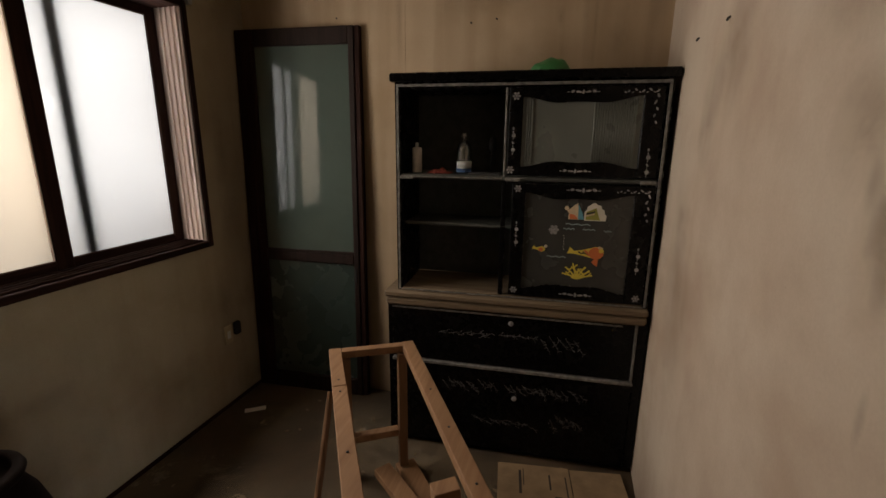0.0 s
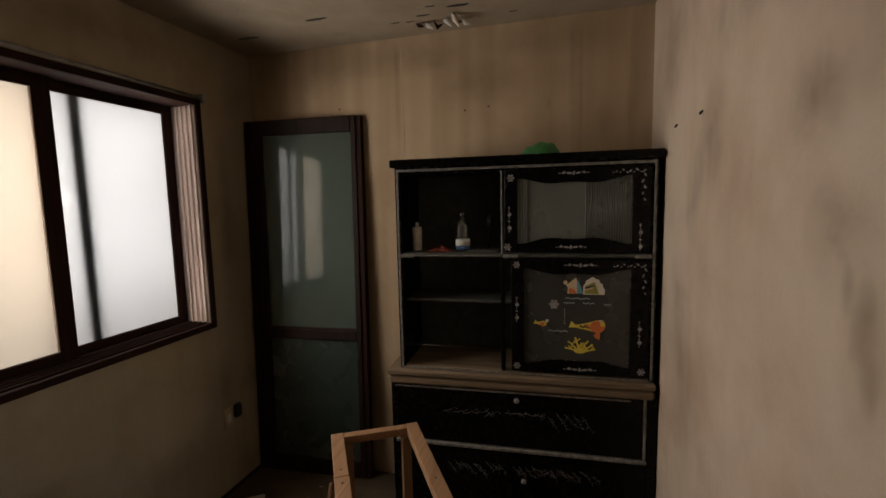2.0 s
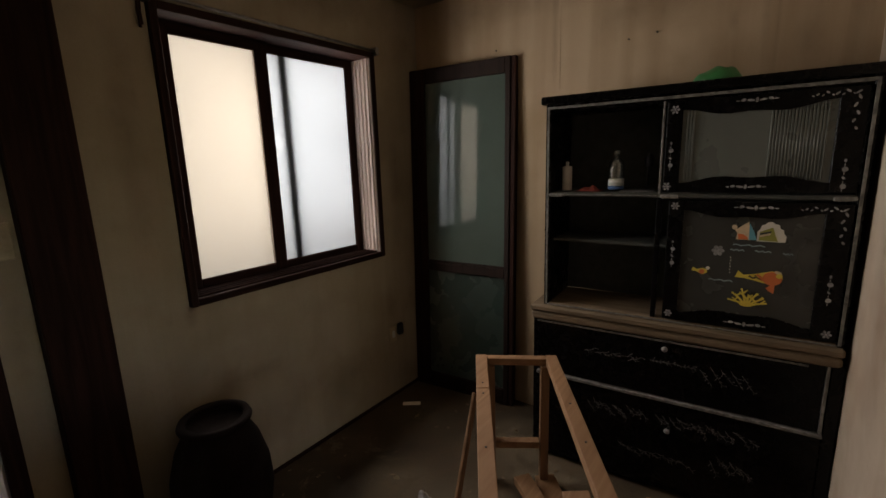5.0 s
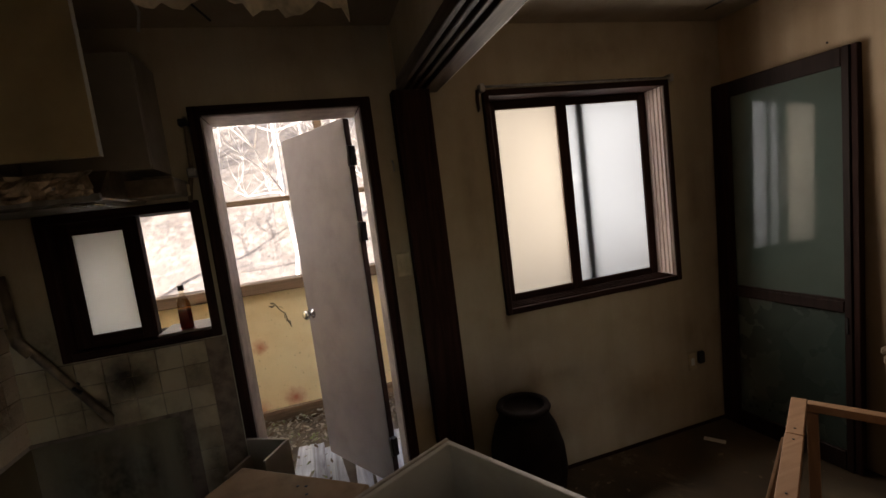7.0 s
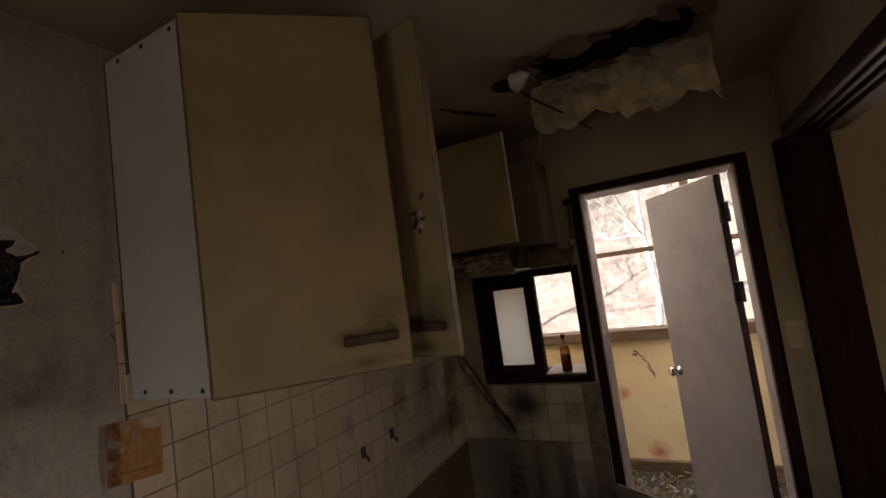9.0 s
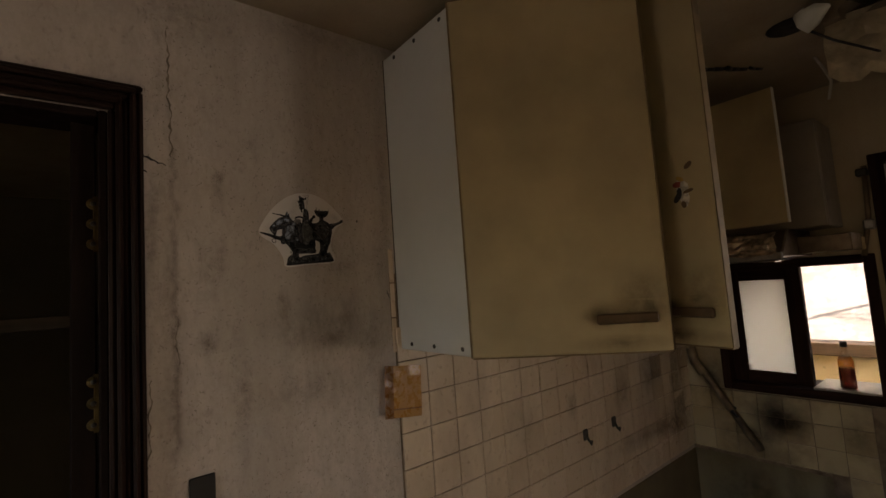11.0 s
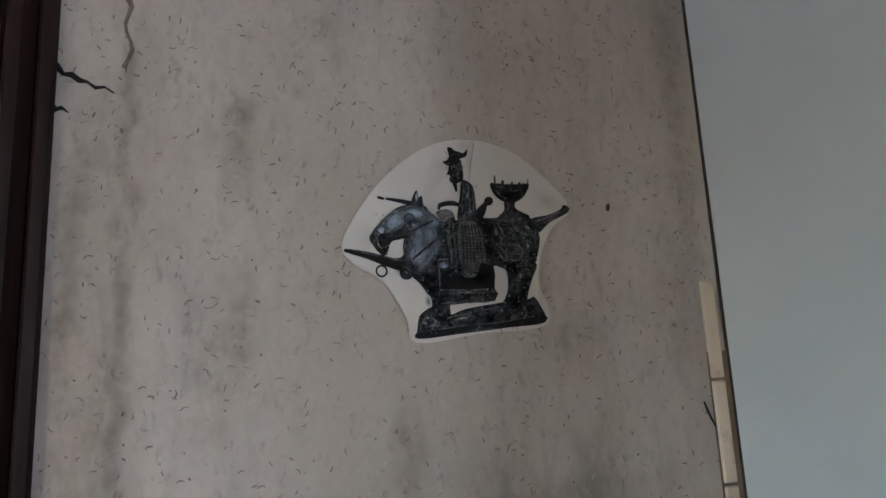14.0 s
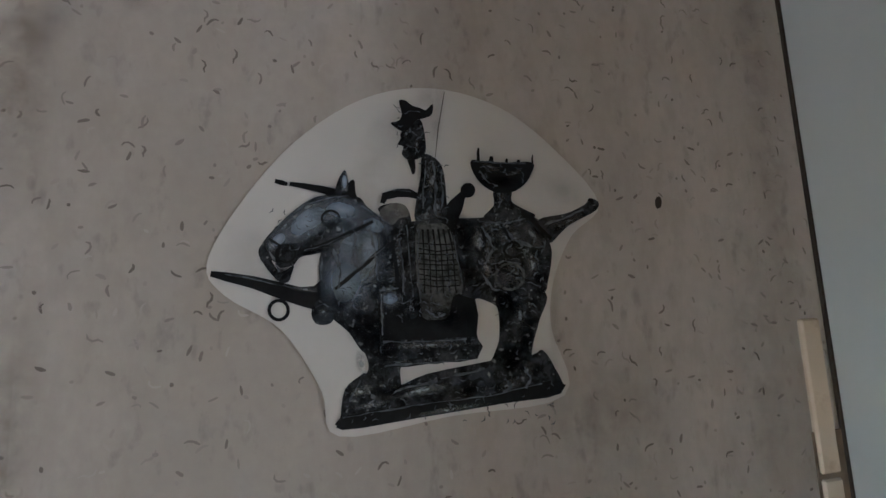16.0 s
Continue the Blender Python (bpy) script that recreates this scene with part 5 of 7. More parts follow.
for y in (-1.37, -1.27, -1.16):
    for z in (UZ0 + 0.016, UZ1 - 0.016):
        s = lathe([(0.006, 0), (0.005, 0.002)], 10)
        s.transform(Matrix.Translation((-0.218, y, z)) @ Matrix.Rotation(radians(90), 4, "Y"))
        part("screw", s, M_BLACK, cab_a)
dec = part("flower_decal", flat(oval(0.352, 1.868, 0.013, 0.030, 10, 14), lambda u, v, h: mb @ Vector((u, -0.0185 - h, v)), 0.0006), M_DECAL, door_b, "worn flower decal")
for i, (u, v, a, b, m_) in enumerate(((0.342, 1.885, 0.012, 0.007, M_RED), (0.358, 1.878, 0.009, 0.013, M_DECAL), (0.340, 1.856, 0.014, 0.007, M_BLACK), (0.362, 1.846, 0.014, 0.005, M_DECAL), (0.366, 1.866, 0.004, 0.013, M_HANDLE), (0.372, 1.922, 0.006, 0.011, M_HANDLE), (0.350, 1.896, 0.010, 0.005, M_BRASS), (0.346, 1.868, 0.006, 0.009, M_BLACK), (0.354, 1.838, 0.006, 0.008, M_HANDLE))):
    part("decal_shape", flat(oval(u, v, a, b, 25 * i, 10), lambda p, q, h: mb @ Vector((p, -0.0192 - 0.0003 * i - h, q)), 0.0003), m_, dec)

cab_c = thing("wall_cabinet", "short grey wall cabinet above the range hood", "wall cabinet", (-1.8, -0.95, 1.822), "kitchen wall cabinets")
part("body", block(-1.93, -1.14, 1.822, -1.702, -0.752, 2.235, 0.002), M_GREYSIDE, cab_c)
part("door", block(-1.700, -1.138, 1.824, -1.684, -0.754, 2.233, 0.002), M_GREYSIDE, cab_c, "grey laminate door")
cab_e = thing("wall_cabinet", "short corner wall cabinet, its ochre door swung open", "wall cabinet", (-1.66, SY, 1.832), "kitchen wall cabinets")
part("body", block(-1.93, SY, 1.832, -1.43, -1.145, 2.31, 0.002), M_GREYSIDE, cab_e, "greyish side panels")
dc = part("door", block(-1.418, -1.142, 1.832, -1.400, -0.802, 2.308, 0.002), M_OCHRE, cab_e, "ochre laminate door")
# white band paints in the daylight caught by the door's free edge
part("edge_band", block(-1.419, -0.802, 1.832, -1.399, -0.798, 2.308, 0.001), M_WHITE, dc, "door edge coloured white for the light catching it")
for z in (1.92, 2.22):
    part("hinge", block(-1.43, -1.15, z - 0.02, -1.400, -1.142, z + 0.02, 0.002), M_STEEL, dc)

hd = thing("range_hood", "greasy metal range hood above the small window", "range hood", (-1.7, -1.05, 1.71))
hb = bmesh.new()
vs = box(hb, -1.93, -1.38, 1.715, -1.50, -0.86, 1.822)
for i in (5, 6):
    vs[i].co.x -= 0.12
soft(hb, 0.006)
part("canopy", hb, M_HOOD, hd)
part("front_lip", block(-1.506, -1.385, 1.708, -1.488, -0.855, 1.735, 0.003), M_STEEL, hd)
part("filter", block(-1.88, -1.32, 1.706, -1.56, -0.92, 1.716, 0.003), M_STEEL, hd)
foil = bmesh.new()
bmesh.ops.create_grid(foil, x_segments=34, y_segments=8, size=0.5)
for v in foil.verts:
    q = Vector((v.co.x * 9, v.co.y * 4, 3.0))
    v.co = Vector((-1.478 + 0.026 * noise.noise(q) + 0.012 * noise.noise(q * 2.7) - 0.05 * max(0, v.co.y), -1.12 + v.co.x * 0.50, 1.768 + v.co.y * 0.082 + 0.010 * noise.noise(q * 0.6)))
bmesh.ops.solidify(foil, geom=foil.faces[:], thickness=0.002)
part("crumpled_foil", foil, M_FOIL, hd, "crumpled greasy foil wrapped round the hood")
part("duct_board", block(-1.93, -0.86, 1.725, -1.72, -0.70, 1.79, 0.004), M_HOOD, hd)
for i in range(3):
    part("button", block(-1.490, -0.98 + i * 0.035, 1.745, -1.478, -0.96 + i * 0.035, 1.765, 0.003), M_CHROME, hd)
part("light_cover", block(-1.60, -0.955, 1.700, -1.52, -0.885, 1.708, 0.003), M_CHROME, hd)

gp = thing("gas_pipe", "old gas pipe running down the kitchen corner", "pipe", (-1.9, -1.3, 0.86))
part("pipe", tube([(-1.90, -1.385, 1.50), (-1.90, -1.375, 1.25), (-1.90, -1.13, 0.862)], 0.016, 12), M_HOOD, gp)
part("elbow", tube([(-1.90, -1.386, 1.30), (-1.90, -1.376, 1.235), (-1.90, -1.34, 1.18)], 0.021, 12), M_HOOD, gp)
part("clamp", tube([(-1.925, -1.225, 1.03), (-1.885, -1.225, 1.02), (-1.882, -1.20, 1.0)], 0.008, 8), M_BLACK, gp)
vp = thing("valve_pipe", "thin pipe with a valve beside the door frame", "pipe", (-1.9, -0.70, 1.7))
part("pipe", tube([(-1.915, -0.665, 2.05), (-1.912, -0.672, 1.85), (-1.912, -0.70, 1.70)], 0.009, 8), M_HOOD, vp)
part("valve", block(-1.93, -0.69, 1.80, -1.895, -0.655, 1.84, 0.006), M_STEEL, vp)
part("bracket", block(-1.93, -0.69, 2.01, -1.895, -0.655, 2.04, 0.004), M_BLACK, vp)
solo("junction_box", block(-1.93, -0.80, 1.725, -1.90, -0.69, 1.775, 0.004), M_CREAM, "yellowed plastic box on the wall", "box")

# tape, hooks and marks on the south wall
def tape_sheet(u0, u1, w0, w1, lift):
    """A slightly wavy sheet of tape on the tiles, within 0..1 across and up the patch."""
    bm = bmesh.new()
    bmesh.ops.create_grid(bm, x_segments=10, y_segments=10, size=0.5)
    for v in bm.verts:
        u, w = u0 + (v.co.x + 0.5) * (u1 - u0) - 0.5, w0 + (v.co.y + 0.5) * (w1 - w0) - 0.5
        v.co = Vector((-0.212 - u * 0.118 - 0.006 * w, SY + 0.0135 + lift + 0.002 * noise.noise(Vector((u * 5, w * 5, 1))), 1.417 + w * 0.138 - u * 0.016))
    return bm


tp = thing("amber_tape", "square patch of amber packing tape over the tile edge", "tape", (-0.212, SY, 1.35))
part("patch", tape_sheet(0, 1, 0, 1, 0), M_TAPE, tp)
part("overlap", tape_sheet(0, 0.23, 0.0, 1, 0.0004), M_TAPE_DOUBLE, tp, "darker strip where the tape lies doubled")
part("fold", tape_sheet(0.23, 1, 0.15, 0.18, 0.0004), M_TAPE_DOUBLE, tp)
for x, z in ((-1.015, 1.083), (-1.212, 1.085)):
    h = thing("tile_hook", "dark adhesive hook on the tiles", "hook", (x, SY, z))
    part("base", block(x - 0.015, SY + 0.006, z - 0.008, x + 0.015, SY + 0.016, z + 0.034, 0.005), M_BLACK, h)
    part("hook", tube([(x, SY + 0.012, z + 0.015), (x, SY + 0.025, z - 0.008), (x, SY + 0.034, z - 0.018), (x, SY + 0.036, z - 0.004)], 0.005, 6), M_BLACK, h)
solo("socket_hole", block(0.256, SY, 1.16, 0.304, SY + 0.006, 1.343, 0.002), M_BLACK, "open black socket box in the wall", "socket")


def crack(name, pts, label):
    bm = bmesh.new()
    for i, line in enumerate(pts):
        flat(ribbon(line), lambda u, v, h: (u, SY + h, v), 0.0012 + 0.0002 * i, bm)
    return solo(name, bm, M_BLACK, label, "crack", kind="stuff" if len(pts) > 5 else "")


crack("wall_crack", [[(0.384, 2.016, 0.004), (0.378, 2.012, 0.0055), (0.372, 2.004, 0.003), (0.366, 2.004, 0.005), (0.360, 1.999, 0.0045), (0.354, 1.998, 0.002), (0.348, 1.993, 0.003), (0.341, 1.994, 0.0015), (0.334, 1.989, 0.0008)], [(0.384, 1.998, 0.002), (0.380, 1.990, 0.004), (0.382, 1.980, 0.006), (0.376, 1.973, 0.005), (0.372, 1.975, 0.003), (0.367, 1.971, 0.001)]], "dark torn crack in the paper beside the door casing")
pr = random.Random(5)


def ragged(x, z, length, width):
    """One wandering torn line running down the wall."""
    out, dx = [], 0.0
    for k in range(int(length / 0.008)):
        dx = dx * 0.8 + pr.uniform(-0.0035, 0.0035)
        out.append((x + dx, z - 0.008 * k, max(0.0004, pr.gauss(width, width * 0.6))))
    return out


solo("peeling_seam", flat(ribbon(ragged(0.326, 2.30, 0.30, 0.0022)), lambda u, v, h: (u, SY + h, v), 0.0012), M_SEAM, "wavy torn seam of the old wallpaper", "seam")
solo("peeling_seam", flat(ribbon(ragged(0.318, 1.66, 0.10, 0.0012)), lambda u, v, h: (u, SY + h, v), 0.0012), M_SEAM, "short torn seam low on the wallpaper", "seam")
solo("peeling_seam", flat(ribbon(ragged(0.368, 1.55, 0.16, 0.002)), lambda u, v, h: (u, SY + h, v), 0.0012), M_SEAM, "torn paper edge beside the door casing", "seam")
crack("paper_tear", [[(-0.185, 1.695, 0.001), (-0.188, 1.685, 0.0018), (-0.194, 1.672, 0.0012), (-0.203, 1.664, 0.002), (-0.206, 1.648, 0.0025)]], "thin tear in the paper beside the tiles")


def on_south(u, v, h):
    return (u, SY + 0.0007 + h, v)


ms = bmesh.new()
for i, (x, z, a, b) in enumerate(((0.352, 1.90, 0.02, 0.10), (0.345, 2.20, 0.016, 0.12), (0.335, 1.72, 0.02, 0.12), (0.225, 1.98, 0.012, 0.012), (0.26, 1.77, 0.03, 0.09), (0.16, 2.06, 0.03, 0.05), (-0.06, 1.76, 0.05, 0.04), (-0.04, 1.60, 0.08, 0.05), (0.10, 1.60, 0.03, 0.10), (-0.13, 1.56, 0.04, 0.12), (0.05, 1.47, 0.16, 0.05), (-0.16, 1.78, 0.02, 0.10), (-0.19, 2.0, 0.02, 0.35), (0.30, 2.33, 0.14, 0.07), (0.0, 2.38, 0.22, 0.05), (0.20, 1.5, 0.03, 0.2), (0.33, 1.45, 0.03, 0.25))):
    smear(ms, lambda u, v, h: on_south(u, v, 0.00006 * i), x, z, a, b)
solo("damp_stains", ms, M_MOULD, "grey mould stains running down the flecked wallpaper", "stain", kind="stuff")
rs = bmesh.new()
for i, (x, z, a, b) in enumerate(((0.235, 1.94, 0.016, 0.06), (0.231, 1.79, 0.016, 0.06), (0.362, 1.80, 0.014, 0.14), (0.10, 1.68, 0.02, 0.05))):
    smear(rs, lambda u, v, h: on_south(u, v, 0.0012 + 0.00006 * i), x, z, a, b)
for i in range(26):
    z = 2.02 - 0.024 * i
    smear(rs, lambda u, v, h: on_south(u, v, 0.0015 + 0.00003 * i), 0.322 + 0.012 * noise.noise(Vector((i * 0.7, 2.0, 5.0))), z, 0.007 + 0.008 * abs(noise.noise(Vector((i * 1.3, 7.0, 1.0)))), 0.018)
for i, (x, z, a, b) in enumerate(((0.186, 1.995, 0.008, 0.010), (0.236, 1.97, 0.016, 0.010), (0.262, 1.613, 0.03, 0.03), (0.262, 1.60, 0.014, 0.04), (0.004, 1.575, 0.006, 0.006), (0.061, 1.566, 0.004, 0.008), (-0.02, 1.585, 0.05, 0.02), (0.06, 1.60, 0.03, 0.03), (0.267, 1.466, 0.012, 0.012))):
    smear(rs, lambda u, v, h: on_south(u, v, 0.0024 + 0.00003 * i), x, z, a, b)
solo("rust_stains", rs, M_RUST, "brown rusty stains running down the wallpaper", "stain", kind="stuff")
gs = bmesh.new()
for i, (y, z, a, b) in enumerate(((-1.06, 1.02, 0.12, 0.10), (-1.02, 0.99, 0.07, 0.05), (-1.30, 1.15, 0.08, 0.2), (-0.80, 1.0, 0.06, 0.12), (-1.18, 0.92, 0.14, 0.06), (-1.02, 0.62, 0.05, 0.26), (-0.90, 0.66, 0.035, 0.24), (-1.22, 0.58, 0.14, 0.28), (-1.12, 0.55, 0.10, 0.28), (-0.78, 0.55, 0.05, 0.2))):
    smear(gs, lambda u, v, h: (-1.9185 + 0.0002 * i, u, v), y, z, a, b)
for i, (x, z, a, b) in enumerate(((-1.80, 1.20, 0.10, 0.28), (-1.55, 1.25, 0.12, 0.12), (-1.30, 1.20, 0.08, 0.10), (-1.75, 0.98, 0.2, 0.1), (-0.95, 1.22, 0.04, 0.06), (-1.45, 0.98, 0.3, 0.05))):
    smear(gs, lambda u, v, h: (u, SY + 0.0095 + 0.0002 * i, v), x, z, a, b)
solo("soot_stains", gs, M_GRIME, "greasy brown soot on the kitchen tiles", "stain", kind="stuff")

# the printed worm pattern of the wallpaper
wr = random.Random(21)
vv, ff = [], []
for _ in range(8500):
    x, z = wr.uniform(-0.64, 0.375), wr.uniform(0.95, 2.405)
    t, shape = wr.choice((0.1, 0.3, 1.2, 1.5, 1.8, 2.6)) + wr.uniform(-0.5, 0.5), wr.random()
    if shape < 0.28:        # dots
        g, w0, bends = wr.uniform(0.0004, 0.0007), wr.uniform(0.0006, 0.0009), (0, 0, 0, 0, 0)
    elif shape < 0.62:      # short strokes
        g, w0, k = wr.uniform(0.0009, 0.0014), wr.uniform(0.0005, 0.0009), wr.uniform(-0.3, 0.3)
        bends = (k, 0, k, 0, 0)
    elif shape < 0.88:      # hooks and arcs
        g, w0, k = wr.uniform(0.0011, 0.0021), wr.uniform(0.0004, 0.0007), wr.uniform(0.25, 0.75) * wr.choice((-1, 1))
        bends = (k * 0.3, k, k * 1.4, k * 0.3, 0)
    else:                   # wriggles
        g, w0, k = wr.uniform(0.0014, 0.0024), wr.uniform(0.0005, 0.0007), wr.uniform(0.5, 0.9) * wr.choice((-1, 1))
        bends = (k, -k, -k, k, 0)
    base = len(vv)
    for j in range(5):
        w = w0 * (0.45, 1, wr.uniform(0.8, 1.3), 0.9, 0.4)[j]
        nx, nz = -math.sin(t) * w, math.cos(t) * w
        vv += [(x + nx, SY + 0.0004, z + nz), (x - nx, SY + 0.0004, z - nz)]
        x, z, t = x + g * math.cos(t), z + g * math.sin(t), t + bends[j]
    ff += [(base + 2 * j, base + 2 * j + 1, base + 2 * j + 3, base + 2 * j + 2) for j in range(4)]
wm = bpy.data.meshes.new("wallpaper_flecks")
wm.from_pydata(vv, [], ff)
wm.materials.append(M_WORM)
tagged(new("wallpaper_flecks", wm), "small dark curved flecks printed on the wallpaper", "wallpaper", kind="stuff")
solo("dark_spot", flat(oval(-0.104, 1.886, 0.0019, 0.0038, 8, 12), on_south, 0.0012), M_INK, "small dark spot on the wallpaper", "stain")

# ---- the horse picture on the wall ----
st = thing("wall_sticker", "cut-out paper picture of an old bronze horse vessel", "picture", (0.05, SY, 1.77))


def spot(u, v, h):
    """Picture units to the wall: u to the right and v downwards; the print is slightly bowed."""
    a, b = (u - 720) / 100, (v - 460) / 100
    return (0.05233 - 0.030543 * a + 0.001288 * b + 0.000525 * a * b - 0.000742 * a * a, SY + 0.0015 + h, 1.8551 - 0.000787 * a - 0.030558 * b - 0.000735 * a * b + 0.000501 * b * b)


def bend(ctrl, n=5):
    """A smooth closed outline through a few corner points."""
    out = []
    k = len(ctrl)
    for i in range(k):
        p0, p1, p2, p3 = (Vector(ctrl[(i + j) % k]) for j in (-1, 0, 1, 2))
        for s in range(n):
            t = s / n
            out.append(tuple(0.5 * (2 * p1 + (p2 - p0) * t + (2 * p0 - 5 * p1 + 4 * p2 - p3) * t * t + (3 * p1 - p0 - 3 * p2 + p3) * t ** 3)))
    return out


part("paper", flat(bend([(366, 470), (420, 370), (520, 255), (640, 178), (760, 158), (880, 190), (980, 265), (1060, 362), (1010, 420), (978, 500), (974, 580), (998, 700), (800, 735), (602, 772), (570, 690), (500, 585), (400, 525)]), spot, 0.0008), M_PAPER, st)
HB = 0.001


def ink(name, shape, lift, m=None):
    return part(name, flat(shape, lambda u, v, h: spot(u, v, HB + 0.00022 * lift + h), 0.00018), m or M_BRONZE, st)


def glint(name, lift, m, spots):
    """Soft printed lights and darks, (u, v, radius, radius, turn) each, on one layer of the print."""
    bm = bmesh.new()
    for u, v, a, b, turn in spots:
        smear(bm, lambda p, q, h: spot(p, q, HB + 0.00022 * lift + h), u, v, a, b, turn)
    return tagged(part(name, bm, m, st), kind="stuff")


M_DARKPRINT = plain("printed_black", (0.012, 0.012, 0.013), 0.5, vary=0.4, scale=150, spec=0.12)
M_GREYPRINT = plain("printed_grey", (0.13, 0.13, 0.12), 0.5, vary=0.85, scale=320, spec=0.12)
M_TANPRINT = plain("printed_tan", (0.19, 0.18, 0.165), 0.5, vary=0.5, scale=200, spec=0.12)
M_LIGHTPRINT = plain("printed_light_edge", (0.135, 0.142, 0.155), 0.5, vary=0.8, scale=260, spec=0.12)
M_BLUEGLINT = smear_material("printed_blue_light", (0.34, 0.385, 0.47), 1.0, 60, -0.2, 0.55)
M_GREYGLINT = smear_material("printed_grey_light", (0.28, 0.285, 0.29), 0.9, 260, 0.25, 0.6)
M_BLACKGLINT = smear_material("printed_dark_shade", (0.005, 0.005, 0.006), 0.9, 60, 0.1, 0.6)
M_PAPERAGE = smear_material("aged_paper_tone", (0.36, 0.32, 0.27), 0.35, 40)

glint("paper_stain", 0, M_PAPERAGE, [(660, 300, 40, 90, 10), (770, 220, 14, 80, 8), (700, 230, 60, 40, 0), (1000, 340, 60, 30, 40), (980, 560, 12, 120, 0), (760, 175, 30, 25, 0), (450, 460, 60, 60, 0)])
# the figure, from the back to the front
ink("horse_body", bend([(629, 353), (653, 370), (690, 395), (740, 392), (800, 388), (856, 386), (905, 372), (950, 390), (966, 420), (975, 450), (968, 500), (958, 522), (900, 552), (868, 537), (840, 530), (830, 560), (700, 600), (650, 625), (619, 589), (584, 554), (567, 500), (568, 450), (590, 400)]), 0)
ink("horse_head", bend([(645, 362), (620, 346), (590, 345), (555, 352), (520, 375), (488, 405), (465, 432), (459, 448), (468, 466), (484, 462), (497, 474), (520, 470), (533, 456), (560, 450), (600, 440), (640, 420)]), 1)
ink("jaw", bend([(462, 448), (476, 452), (490, 474), (500, 482), (521, 470), (518, 484), (512, 499), (498, 500), (486, 490), (470, 470)], 3), 2)
ink("front_leg", bend([(590, 556), (622, 590), (646, 623), (653, 652), (640, 690), (705, 694), (709, 652), (720, 620), (700, 560)]), 1)
ink("hind_leg", bend([(862, 520), (879, 548), (882, 596), (874, 625), (858, 665), (880, 700), (942, 690), (939, 625), (952, 570), (964, 520), (900, 500)]), 1)
ink("base_slab", bend([(612, 688), (636, 666), (652, 660), (700, 682), (757, 660), (866, 638), (890, 630), (940, 628), (958, 620), (979, 650), (991, 696), (889, 713), (740, 738), (608, 760), (605, 734)], 3), 2)
ink("base_front", bend([(606, 736), (680, 722), (743, 713), (860, 698), (980, 672), (990, 696), (889, 713), (740, 738), (609, 759)], 2), 3, M_DARKPRINT)
ink("saddle_blanket", bend([(670, 512), (690, 508), (710, 510), (770, 520), (839, 530), (842, 590), (844, 634), (771, 641), (678, 648), (672, 590)], 2), 3, M_DARKPRINT)
ink("blanket_hem", bend([(678, 603), (760, 602), (842, 596), (844, 632), (771, 639), (680, 646)], 2), 4)
ink("spout", ribbon([(374, 485, 10), (400, 490, 16), (450, 500, 22), (490, 512, 28), (530, 524, 32), (560, 528, 44), (590, 515, 60)]), 1, M_DARKPRINT)
ink("spout_ring", ribbon([(480 + 17 * math.cos(a * 0.349) + 15, 549 + 17 * math.sin(a * 0.349), 6) for a in range(19)]), 2, M_DARKPRINT)
ink("chest_boss", bend([(556, 540), (570, 530), (590, 536), (594, 556), (586, 572), (564, 574), (553, 560)], 3), 3)
ink("ear", bend([(594, 352), (597, 325), (610, 303), (616, 322), (618, 350)], 3), 2)
ink("ear", bend([(606, 352), (612, 332), (626, 320), (629, 340), (630, 354)], 3), 3, M_DARKPRINT)
ink("horn", ribbon([(514, 327, 7), (540, 331, 10), (570, 337, 13), (600, 345, 16)]), 1, M_DARKPRINT)
ink("horn_tip", ribbon([(488, 322, 7), (500, 325, 9), (510, 328, 6)]), 1, M_DARKPRINT)
ink("tail", bend([(951, 391), (1000, 380), (1034, 364), (1042, 353), (1058, 360), (1052, 376), (1010, 398), (990, 415), (972, 432), (955, 420)], 4), 2)
ink("rider_hat", bend([(705, 182), (716, 181), (728, 190), (742, 194), (752, 198), (764, 187), (763, 205), (750, 212), (735, 216), (726, 228), (712, 236), (694, 225), (692, 220), (704, 217), (710, 205)], 3), 3, M_DARKPRINT)
ink("rider_head", bend([(708, 238), (722, 226), (742, 214), (750, 240), (752, 270), (742, 282), (722, 286), (710, 275), (713, 262), (703, 258), (708, 248)], 3), 2)
ink("beard", bend([(720, 284), (732, 282), (734, 305), (729, 311), (725, 300)], 3), 2, M_DARKPRINT)
ink("rider_body", bend([(745, 280), (756, 276), (776, 290), (784, 312), (788, 350), (789, 384), (776, 397), (752, 400), (733, 390), (736, 352), (743, 312)], 4), 3)
ink("rider_leg", bend([(668, 372), (690, 362), (712, 364), (724, 380), (730, 420), (732, 480), (742, 540), (735, 562), (720, 562), (712, 540), (716, 480), (708, 420), (690, 398)], 3), 4)
ink("rider_knee", bend([(672, 374), (694, 362), (716, 366), (722, 384), (706, 388), (694, 400), (676, 390)], 3), 5, M_TANPRINT)
ink("rider_skirt", bend([(736, 402), (760, 398), (790, 402), (806, 450), (818, 512), (800, 526), (792, 560), (772, 566), (748, 562), (742, 530), (735, 470)], 3), 5, M_GREYPRINT)
ink("saddle_front", ribbon([(676, 362, 8), (680, 350, 14), (702, 344, 15), (722, 344, 15), (738, 350, 10)]), 5, M_DARKPRINT)
ink("saddle_back", ribbon([(782, 412, 44), (792, 388, 34), (806, 364, 26), (816, 348, 14), (826, 340, 12)]), 2, M_DARKPRINT)
ink("saddle_knob", oval(826, 339, 13, 13), 3, M_DARKPRINT)
